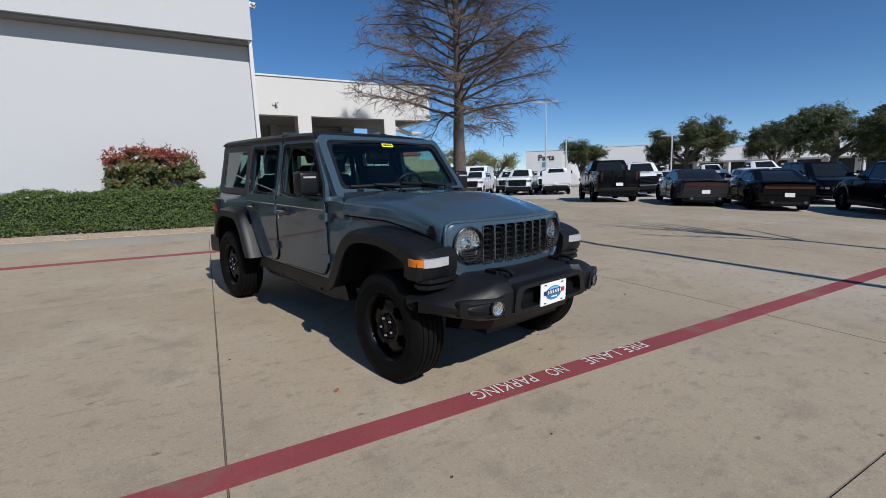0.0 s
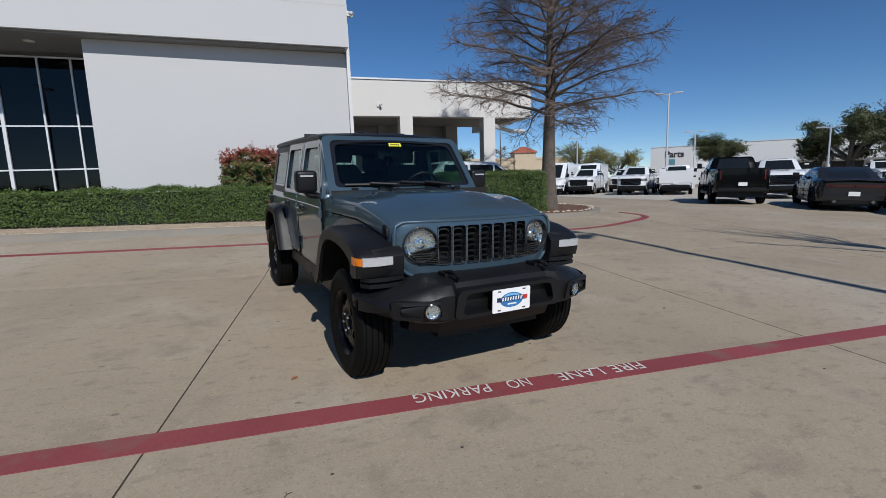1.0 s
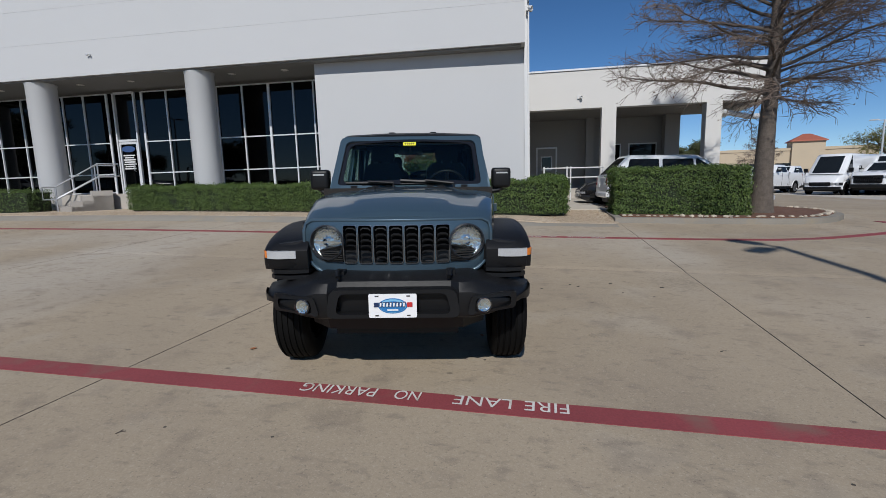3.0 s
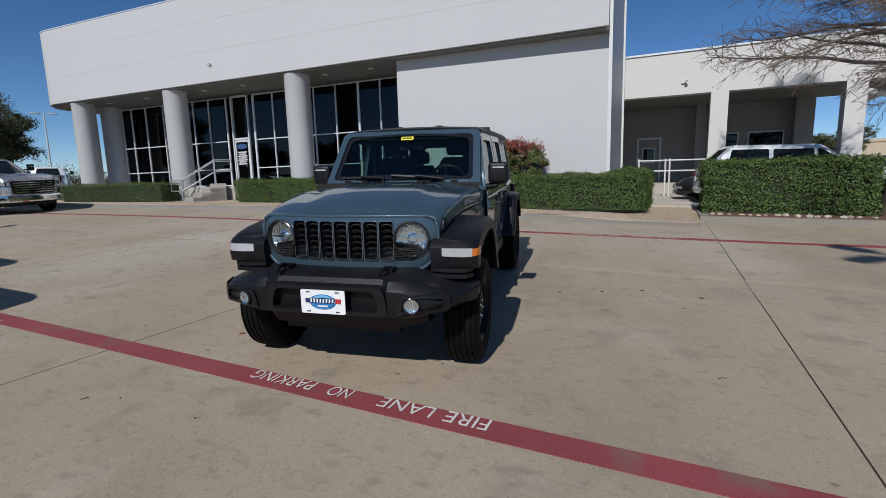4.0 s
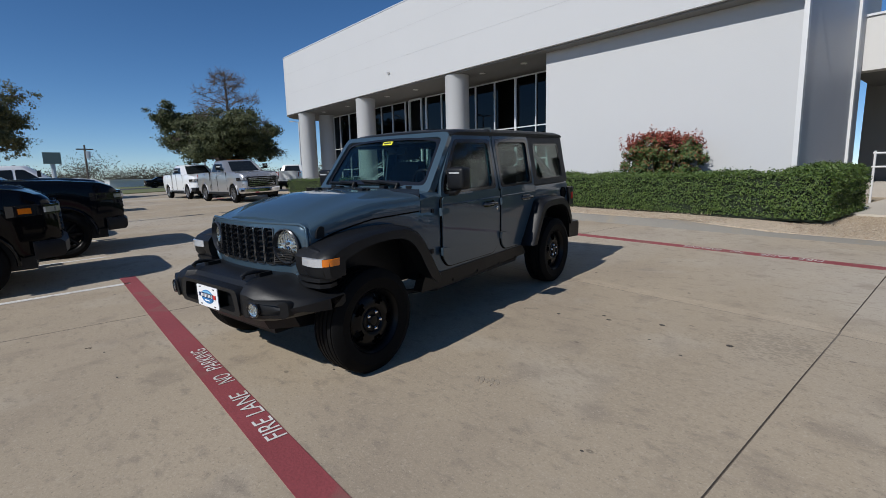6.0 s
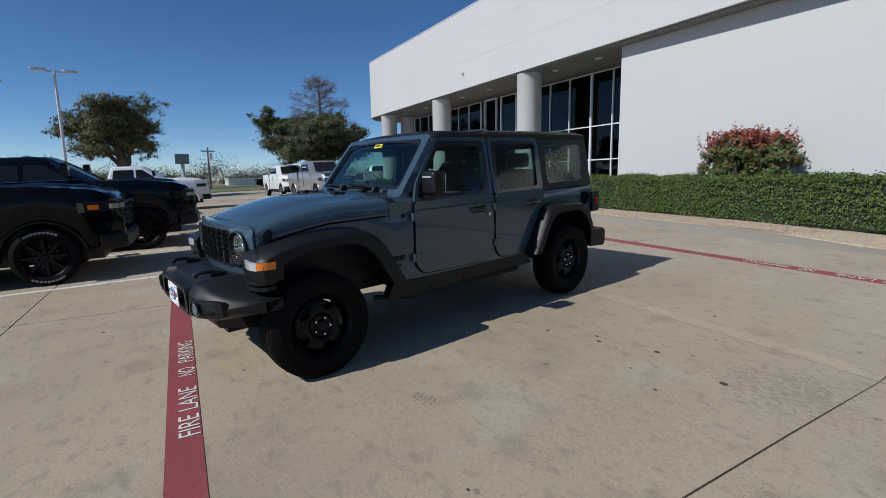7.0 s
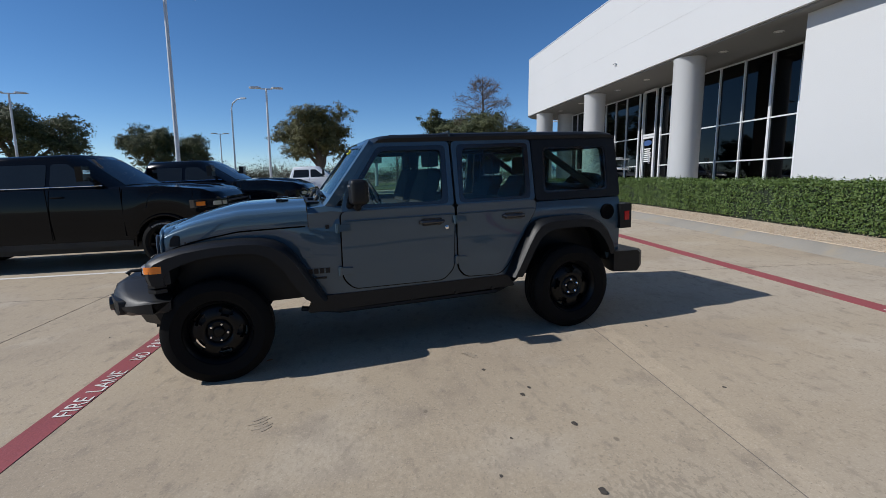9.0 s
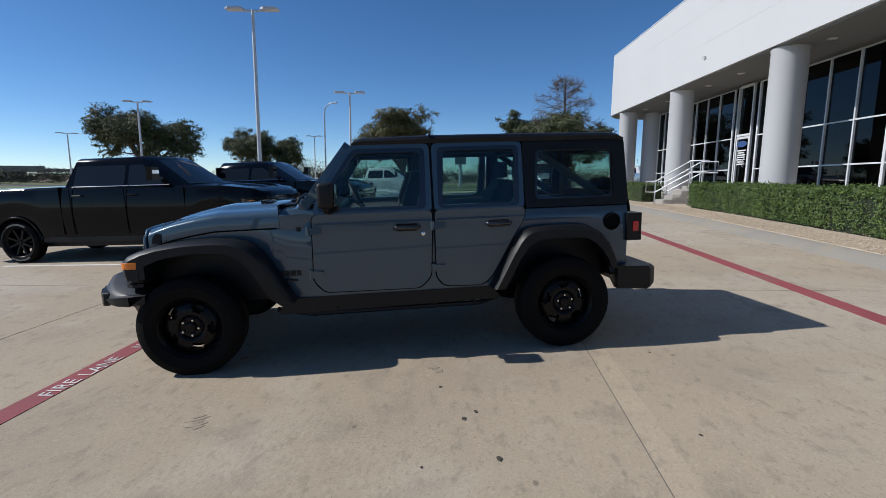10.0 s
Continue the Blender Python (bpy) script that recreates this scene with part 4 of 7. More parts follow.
def flare(name, rows, s, y_in, y_out=0.935):
    """A wheel-arch flare; rows of outer (x, z) and inner (x, z)."""
    bm = bmesh.new()
    secs = []
    for i, ((ox, oz), (ix, iz)) in enumerate(rows):
        yi = y_in(ox) if callable(y_in) else y_in
        mx, mz = ox + (ix - ox) * 0.3, oz + (iz - oz) * 0.3
        bx, bz = ix + (ox - ix) * 0.35, iz + (oz - iz) * 0.35
        secs.append([(ox, s * yi, oz), (ox, s * (y_out - 0.075), oz), (ox + (mx - ox) * 0.35, s * (y_out - 0.025), oz + (mz - oz) * 0.35), (mx, s * y_out, mz), (ix, s * (y_out + 0.003), iz), (ix, s * (y_out - 0.02), iz), (bx, s * (y_out - 0.04), bz), (bx, s * yi, bz)])
    rings(bm, secs)
    return part(name, bm, M_black, J, "black plastic wheel-arch flare", smooth=32)


FRONT_ARCH = [((1.915, 0.8), (1.80, 0.79)), ((1.93, 0.86), (1.805, 0.84)), ((1.93, 0.93), (1.79, 0.875)), ((1.9, 0.965), (1.74, 0.905)), ((1.82, 1.0), (1.66, 0.935)), ((1.7, 1.03), (1.58, 0.955)), ((1.5, 1.055), (1.45, 0.972)), ((1.3, 1.062), (1.3, 0.972)), ((1.16, 1.055), (1.2, 0.962)), ((1.06, 1.03), (1.12, 0.93)), ((0.98, 0.985), (1.06, 0.88)), ((0.91, 0.91), (1.0, 0.8)), ((0.84, 0.79), (0.94, 0.69)), ((0.75, 0.63), (0.87, 0.58)), ((0.7, 0.545), (0.8, 0.53))]
REAR_ARCH = [((-0.88, 0.55), (-0.98, 0.55)), ((-0.93, 0.64), (-1.02, 0.62)), ((-1.04, 0.85), (-1.11, 0.79)), ((-1.1, 0.95), (-1.165, 0.87)), ((-1.15, 1.01), (-1.22, 0.92)), ((-1.22, 1.04), (-1.28, 0.945)), ((-1.35, 1.05), (-1.38, 0.952)), ((-1.6, 1.05), (-1.58, 0.952)), ((-1.72, 1.035), (-1.68, 0.94)), ((-1.82, 0.98), (-1.76, 0.895)), ((-1.89, 0.9), (-1.82, 0.83)), ((-1.95, 0.78), (-1.87, 0.75)), ((-1.975, 0.67), (-1.9, 0.67))]


def front_half(x):
    return lerp([(0.5, 0.78), (0.84, 0.76), (1.3, 0.7), (1.88, 0.63)], x)


def rims_and_wheels():
    for s in (-1, 1):
        f = flare("front_flare", FRONT_ARCH, s, lambda x: front_half(x) - 0.01)
        flare("rear_flare", REAR_ARCH, s, 0.76)
        # front end of the flare with its lamp
        bm = bmesh.new()
        secs = []
        for y, x, z0, z1 in ((0.6, 1.86, 0.82, 1.0), (0.7, 1.925, 0.805, 0.985), (0.82, 1.94, 0.8, 0.975), (0.9, 1.92, 0.8, 0.955), (0.933, 1.87, 0.8, 0.93)):
            secs.append([(1.76, s * y, z0), (x - 0.015, s * y, z0), (x, s * y, z0 + 0.03), (x, s * y, z1 - 0.05), (x - 0.05, s * y, z1), (1.76, s * y, z1 + 0.02)])
        rings(bm, secs)
        part("flare_front", bm, M_black, J, smooth=32)
        bm = bmesh.new()
        rings(bm, [[(x, s * y, 0.878), (x, s * y, 0.93), (x - 0.03, s * y, 0.935), (x - 0.04, s * y, 0.87)] for y, x in ((0.7, 1.935), (0.78, 1.95), (0.85, 1.947), (0.902, 1.927))])
        tl = part("turn_lamp", bm, M_white_lens, J, "clear front turn lamp", smooth=30)
        bm = bmesh.new()
        rings(bm, [[(x, s * y, 0.882), (x, s * y, 0.928), (x - 0.04, s * (y - 0.01), 0.932), (x - 0.04, s * (y - 0.01), 0.878)] for y, x in ((0.903, 1.926), (0.92, 1.912), (0.94, 1.88), (0.942, 1.83))])
        part("side_marker", bm, M_amber, tl, "amber side marker lens", smooth=30)
        # two ribs low on the flare end
        for z in (0.745, 0.785):
            bm = bmesh.new()
            rings(bm, [[(x, s * y, z - 0.014), (x, s * y, z + 0.012), (1.8, s * (y - 0.02), z + 0.014), (1.8, s * (y - 0.02), z - 0.014)] for y, x in ((0.62, 1.92), (0.75, 1.945), (0.86, 1.925), (0.9, 1.87))])
            part("flare_rib", bm, M_black, J, smooth=30)


rims_and_wheels()


def front_bumper():
    def front(y):
        return lerp([(0, 2.2), (0.37, 2.2), (0.42, 2.25), (0.5, 2.25), (0.62, 2.225), (0.75, 2.165), (0.84, 2.09), (0.9, 2.0), (0.93, 1.9)], abs(y))
    ys = [-0.93, -0.9, -0.86, -0.8, -0.75, -0.68, -0.62, -0.55, -0.5, -0.42, -0.37, -0.2, 0, 0.2, 0.37, 0.42, 0.5, 0.55, 0.62, 0.68, 0.75, 0.8, 0.86, 0.9, 0.93]
    bm = bmesh.new()
    secs = []
    for y in ys:
        f, a = front(y), abs(y)
        t = lerp([(0, 0.785), (0.5, 0.785), (0.62, 0.75), (0.8, 0.7), (0.93, 0.67)], a)
        b = lerp([(0, 0.52), (0.5, 0.515), (0.62, 0.53), (0.93, 0.6)], a)
        secs.append([(1.78, y, b + 0.02), (f - 0.09, y, b), (f - 0.02, y, b + 0.03), (f, y, b + 0.07), (f - 0.005, y, t - 0.075), (f - 0.045, y, t - 0.02), (f - 0.09, y, t), (1.78, y, t + 0.005)])
    rings(bm, secs)
    fb = part("front_bumper", bm, M_black, J, "black plastic front bumper", smooth=30)
    bm = bmesh.new()
    rings(bm, [[(1.8, y, 0.4), (x, y, 0.42), (x + 0.05, y, 0.53), (1.8, y, 0.54)] for y, x in ((-0.6, 1.93), (-0.45, 2.08), (0, 2.1), (0.45, 2.08), (0.6, 1.93))])
    part("lower_valance", bm, M_black, fb, smooth=30)
    bm = bmesh.new()
    hoop(bm, round_poly([(-0.43, 0.55), (0.43, 0.55), (0.4, 0.735), (-0.4, 0.735)], 0.05), round_poly([(-0.37, 0.575), (0.37, 0.575), (0.34, 0.71), (-0.34, 0.71)], 0.04), lambda y, z, w: (w, y, z), 2.18, 2.262)
    part("centre_surround", bm, M_black, fb, smooth=30, bevel=0.01)
    for s in (-1, 1):
        bm = bmesh.new()
        hoop(bm, round_poly([(s * 0.47, 0.565), (s * 0.8, 0.58), (s * 0.8, 0.69), (s * 0.5, 0.69)], 0.03), round_poly([(s * 0.515, 0.582), (s * 0.76, 0.6), (s * 0.76, 0.665), (s * 0.53, 0.672)], 0.025), lambda y, z, w: (front(y) + w, y, z), -0.03, 0.014)
        part("fog_surround", bm, M_black, fb, smooth=30)
        bm = bmesh.new()
        m = Matrix.Translation((front(0.585) + 0.002, s * 0.575, 0.628)) @ pose(0, 0, 0, 0, 0, s * 12)
        lathe(bm, [(0.052, -0.03), (0.052, 0.022), (0.045, 0.026), (0.043, 0.012), (0.04, -0.01)], 24, m=m, axis="x")
        fl = part("fog_lamp", bm, M_gloss, fb, "round fog lamp", smooth=40)
        bm = bmesh.new()
        lathe(bm, [(0.045, 0.016), (0.03, 0.01), (0.012, 0.008), (0.001, 0.008)], 20, m=m, axis="x")
        for k in range(5):
            box(bm, 0.006, 0.014, -0.038 + k * 0.019 - 0.002, -0.038 + k * 0.019 + 0.002, -0.03, 0.03, m=m)
        part("reflector", bm, M_reflector, fl, smooth=25)
        bm = bmesh.new()
        lathe(bm, [(0.044, 0.014), (0.03, 0.024), (0.001, 0.028), (0.001, 0.025), (0.044, 0.01)], 20, m=m, axis="x")
        ln = part("lens", bm, M_clear, fl, smooth=60)
        ln.visible_shadow = False
        bm = bmesh.new()
        x = 2.1
        tube(bm, [(x - 0.1, s * 0.37, 0.8), (x - 0.01, s * 0.37, 0.825), (x + 0.055, s * 0.365, 0.825), (x + 0.085, s * 0.36, 0.808), (x + 0.07, s * 0.355, 0.793)], 0.014, 8)
        box(bm, x - 0.12, x - 0.02, s * 0.37 - 0.03, s * 0.37 + 0.03, 0.775, 0.812)
        part("tow_hook", bm, M_black, fb, "black tow hook", smooth=40)
    bm = bmesh.new()
    prism(bm, round_poly([(-0.152, 0.555), (0.152, 0.555), (0.152, 0.71), (-0.152, 0.71)], 0.012), lambda y, z, w: (w, y, z), 2.262, 2.268)
    pl = part("number_plate", bm, M_plate, fb, "white dealer plate with a blue oval emblem")
    return pl


PLATE = front_bumper()


def plate_art():
    """The plate's emblem as plain shapes."""
    fb = PLATE.parent

    def oval(cy, cz, ry, rz, x, m, n=28):
        bm = bmesh.new()
        prism(bm, [(cy + ry * math.cos(2 * math.pi * k / n), cz + rz * math.sin(2 * math.pi * k / n)) for k in range(n)], lambda y, z, w: (w, y, z), 2.267, x)
        part("emblem", bm, m, fb)

    def bar(y0, y1, z0, z1, x, m, skew=0.0):
        bm = bmesh.new()
        prism(bm, [(y0, z0), (y1, z0), (y1 + skew, z1), (y0 + skew, z1)], lambda y, z, w: (w, y, z), 2.267, x)
        part("emblem_bar", bm, m, fb)
    oval(0, 0.633, 0.092, 0.05, 2.2695, M_blue)
    oval(0, 0.633, 0.084, 0.044, 2.271, mat("emblem_pale_blue", (0.2, 0.45, 0.65), 0.4))
    oval(0, 0.628, 0.08, 0.036, 2.2725, M_blue)
    bar(-0.118, -0.088, 0.628, 0.655, 2.273, M_navy)
    for k in range(8):
        y = -0.085 + k * 0.021
        bar(y, y + 0.017, 0.626, 0.66, 2.2745, M_navy, 0.004)
        bar(y + 0.003, y + 0.013, 0.631, 0.655, 2.2755, M_plate, 0.003)
    bar(0.09, 0.125, 0.628, 0.656, 2.274, M_crimson)
    bar(-0.035, 0.035, 0.603, 0.612, 2.274, M_plate)
    for y in (-0.1, 0.1):
        for z in (0.57, 0.697):
            bar(y - 0.012, y + 0.012, z - 0.004, z + 0.004, 2.2705, M_satin)


plate_art()


def hardtop():
    bm = bmesh.new()
    secs = []
    for x, z in ((0.215, 1.775), (0.19, 1.8), (0.12, 1.818), (-0.4, 1.83), (-0.43, 1.83), (-1.2, 1.83), (-1.95, 1.822), (-2.05, 1.81), (-2.09, 1.78)):
        k = z - 1.83
        sec = [(0.665, 1.745), (0.7, 1.75), (0.705, 1.785 + k * 0.5), (0.685, 1.808 + k), (0.64, 1.82 + k), (0.3, 1.835 + k), (0, 1.838 + k)]
        secs.append([(x, y, q) for y, q in sec] + [(x, -y, q) for y, q in sec[-2::-1]])
    rings(bm, secs)
    part("hardtop", bm, M_top, J, "black moulded hardtop", smooth=30)
    part("roof_seam", boxed(-0.425, -0.412, -0.7, 0.7, 1.72, 1.8345), M_gloss, J)
    part("headliner", boxed(-2.0, 0.24, -0.64, 0.64, 1.725, 1.745), M_seat, J)
    for s in (-1, 1):
        for y in (0.22,):
            part("roof_rib", boxed(-1.8, 0.0, s * y - 0.03, s * y + 0.03, 1.82, 1.842), M_top, J, bevel=0.006)
        bm = bmesh.new()
        fn = on_side(s)
        hoop(bm, round_poly([(-2.1, 1.2), (-1.2, 1.2), (-1.2, 1.76), (-2.075, 1.76)], 0.03), round_poly([(-1.975, 1.265), (-1.285, 1.265), (-1.31, 1.675), (-1.985, 1.675)], 0.05), fn, -0.035, 0.002)
        q = part("quarter_panel", bm, M_top, J, "black hardtop quarter panel", smooth=30)
        bm = bmesh.new()
        prism(bm, round_poly([(-1.99, 1.25), (-1.27, 1.25), (-1.295, 1.69), (-2.0, 1.69)], 0.05), fn, -0.012, -0.007)
        w = part("quarter_window", bm, M_cab_glass, q)
        w.visible_shadow = False
        bm = bmesh.new()
        hoop(bm, round_poly([(-1.985, 1.255), (-1.275, 1.255), (-1.3, 1.685), (-1.995, 1.685)], 0.05), round_poly([(-1.955, 1.28), (-1.305, 1.28), (-1.33, 1.66), (-1.965, 1.66)], 0.05), fn, -0.006, -0.003)
        part("frit", bm, M_gloss, q)
    bm = bmesh.new()
    hoop(bm, round_poly([(-0.77, 1.2), (0.77, 1.2), (0.68, 1.77), (-0.68, 1.77)], 0.05), round_poly([(-0.55, 1.3), (0.55, 1.3), (0.5, 1.66), (-0.5, 1.66)], 0.05), lambda y, z, w: (w - (1.77 - z) * 0.03, y, z), -2.1, -2.06)
    tg = part("tailgate_top", bm, M_top, J, smooth=30)
    w = part("rear_window", boxed(-2.095, -2.09, -0.57, 0.57, 1.28, 1.68), M_cab_glass, tg)
    w.visible_shadow = False


hardtop()


def doors():
    lower = {
        "front": [(0.545, 1.215), (0.56, 0.68), (0.475, 0.585), (-0.29, 0.575), (-0.385, 0.67), (-0.41, 1.215)],
        "rear": [(-0.43, 1.215), (-0.43, 0.66), (-0.5, 0.58), (-0.82, 0.57), (-0.9, 0.64), (-1.1, 1.0), (-1.18, 1.12), (-1.185, 1.215)],
    }
    upper = {
        "front": ([(0.545, 1.205), (-0.41, 1.205), (-0.41, 1.75), (0.225, 1.75), (0.5, 1.36)], [(0.47, 1.262), (-0.315, 1.25), (-0.335, 1.685), (0.19, 1.685), (0.43, 1.345)]),
        "rear": ([(-0.43, 1.205), (-1.185, 1.205), (-1.185, 1.75), (-0.43, 1.75)], [(-0.495, 1.25), (-1.1, 1.25), (-1.125, 1.69), (-0.52, 1.69)]),
    }
    for s in (-1, 1):
        fn = on_side(s)
        for which in ("front", "rear"):
            poly = round_poly(lower[which], 0.05)
            bm = bmesh.new()
            prism(bm, poly, fn, -0.03, 0.024)
            d = part(which + "_door", bm, M_body, J, "grey-blue door with exposed hinges", bevel=0.007, smooth=30)
            bm = bmesh.new()
            big = [(x + (0.009 if x > (0 if which == "front" else -0.8) else -0.009), z + (0.0 if z > 0.9 else -0.009)) for x, z in poly]
            prism(bm, big, fn, -0.03, 0.0165)
            part("door_gap", bm, M_void, d)
            # shoulder crease
            x0, x1 = (0.53, -0.4) if which == "front" else (-0.445, -1.17)
            part("belt_crease", tubed([fn(x0, 1.14, 0.02), fn(x1, 1.14, 0.02)], 0.008, 6), M_body, d)
            o, i = [round_poly(q, 0.045) for q in upper[which]]
            bm = bmesh.new()
            hoop(bm, o, i, fn, -0.03, 0.012)
            part("window_frame", bm, M_body, d, smooth=30)
            bm = bmesh.new()
            hoop(bm, [((x * 0.5 + p * 0.5), (z * 0.5 + q * 0.5)) for (x, z), (p, q) in zip(o, i)], [(x + (p - x) * 1.06, z + (q - z) * 1.06) for (x, z), (p, q) in zip(o, i)], fn, -0.01, 0.0145)
            part("window_seal", bm, M_gloss, d, "black rubber seal")
            bm = bmesh.new()
            prism(bm, [(x + (p - x) * 0.8, z + (q - z) * 0.8) for (x, z), (p, q) in zip(o, i)], fn, -0.012, -0.008)
            w = part("window", bm, M_cab_glass, d)
            w.visible_shadow = False
            hx = -0.2 if which == "front" else -0.96
            bm = bmesh.new()
            tube(bm, [fn(hx + 0.1, 1.085, 0.02), fn(hx + 0.085, 1.085, 0.055), fn(hx - 0.085, 1.085, 0.055), fn(hx - 0.1, 1.085, 0.02)], 0.017, 8)
            part("handle", bm, M_gloss, d, "dark door handle", smooth=50)
            bm = bmesh.new()
            prism(bm, round_poly([(hx - 0.09, 1.055), (hx + 0.09, 1.055), (hx + 0.09, 1.115), (hx - 0.09, 1.115)], 0.02), fn, 0.0, 0.027)
            part("handle_recess", bm, M_gloss, d)
            if which == "front":
                bm = bmesh.new()
                lathe(bm, [(0.017, 0.0), (0.017, 0.034), (0.012, 0.036), (0.001, 0.036)], 16, m=Matrix.Translation(fn(-0.33, 1.03, 0.0)) @ (pose(0, 0, 0) if s > 0 else pose(0, 0, 0, 0, 0, 180)), axis="y")
                part("lock", bm, M_chrome, d, "chrome lock cylinder", smooth=40)
            hinge_x = 0.58 if which == "front" else -0.405
            for z in (1.09, 0.74):
                bm = bmesh.new()
                tube(bm, [fn(hinge_x, z - 0.035, 0.032), fn(hinge_x, z + 0.035, 0.032)], 0.017, 8)
                prism(bm, [(hinge_x + 0.005, z - 0.03), (hinge_x - 0.1, z - 0.022), (hinge_x - 0.1, z + 0.022), (hinge_x + 0.005, z + 0.03)], fn, 0.018, 0.042)
                part("hinge", bm, M_body, d, "exposed body-coloured hinge", smooth=40, bevel=0.004)
        bm = bmesh.new()
        box(bm, 0.345, 0.475, 0.80, 0.985, 1.27, 1.465)
        bmesh.ops.bevel(bm, geom=bm.edges[:], offset=0.035, segments=3, profile=0.6, affect="EDGES")
        if s < 0:
            bmesh.ops.scale(bm, vec=(1, -1, 1), verts=bm.verts)
        mi = part("side_mirror", bm, M_black, J, "black door mirror", smooth=40)
        part("mirror_lamp", boxed(0.472, 0.481, min(s * 0.84, s * 0.95), max(s * 0.84, s * 0.95), 1.41, 1.424), M_white_lens, mi, "clear lamp strip")
        part("mirror_glass", boxed(0.338, 0.343, min(s * 0.815, s * 0.97), max(s * 0.815, s * 0.97), 1.29, 1.445), M_chrome, mi)
        bm = bmesh.new()
        tube(bm, [(0.4, s * 0.78, 1.235), (0.42, s * 0.87, 1.25), (0.41, s * 0.9, 1.29)], 0.03, 8)
        part("mirror_arm", bm, M_black, mi, smooth=40)
        fy = lambda x: front_half(x) + 0.012
        # plain badge bars on the wing
        for k in range(4):
            x = 0.83 - k * 0.045
            part("badge_bar", boxed(x - 0.034, x, s * fy(x) - 0.008, s * fy(x) + 0.008, 0.735, 0.775), M_black, J, "plain black wing badge")
        part("badge_bar", boxed(0.69, 0.8, s * fy(0.75) - 0.007, s * fy(0.75) + 0.007, 0.69, 0.705), M_black, J)
        bm = bmesh.new()
        prism(bm, round_poly([(0.9, 1.0), (0.8, 1.0), (0.76, 0.87), (0.86, 0.87)], 0.015), lambda x, z, w: (x, s * (front_half(x) + w), z), -0.02, 0.016)
        part("wing_vent", bm, M_body, J, bevel=0.006)
        part("wing_bolt", boxed(0.64, 0.67, s * 0.77 - 0.022, s * 0.77 + 0.022, 1.09, 1.12), M_black, J, bevel=0.006)


doors()


def rear_end():
    bm = bmesh.new()
    secs = []
    for y in (-0.88, -0.82, -0.5, 0.5, 0.82, 0.88):
        f = lerp([(0, -2.37), (0.82, -2.35), (0.88, -2.28)], abs(y))
        b = -1.98 if abs(y) > 0.6 else -2.1
        secs.append([(b, y, 0.48), (f + 0.03, y, 0.46), (f, y, 0.5), (f, y, 0.64), (f + 0.03, y, 0.665), (b, y, 0.675)])
    rings(bm, secs)
    part("rear_bumper", bm, M_black, J, "black plastic rear bumper", smooth=30, bevel=0.012)
    for s in (-1, 1):
        bm = bmesh.new()
        box(bm, -2.21, -2.08, 0.66, 0.83, 0.885, 1.12)
        if s < 0:
            bmesh.ops.scale(bm, vec=(1, -1, 1), verts=bm.verts)
        tl = part("tail_lamp", bm, M_black, J, "square tail lamp in a black housing", bevel=0.015)
        part("lens", boxed(-2.18, -2.13, s * 0.83 - 0.006, s * 0.83 + 0.006, 0.965, 1.05), M_tail_red, tl, "red lens")
        part("lens", boxed(-2.218, -2.2, min(s * 0.69, s * 0.81), max(s * 0.69, s * 0.81), 0.92, 1.09), M_tail_red, tl)
    bm = bmesh.new()
    lathe(bm, [(0.075, 0.77), (0.075, 0.805), (0.062, 0.812), (0.05, 0.8), (0.001, 0.8)], 24, m=pose(-1.955, 0, 1.055), axis="y")
    part("fuel_cap", bm, M_void, J, "black fuel filler", smooth=40)
    part("tailgate", boxed(-2.125, -2.095, -0.64, 0.64, 0.68, 1.2), M_body, J, bevel=0.01)


rear_end()


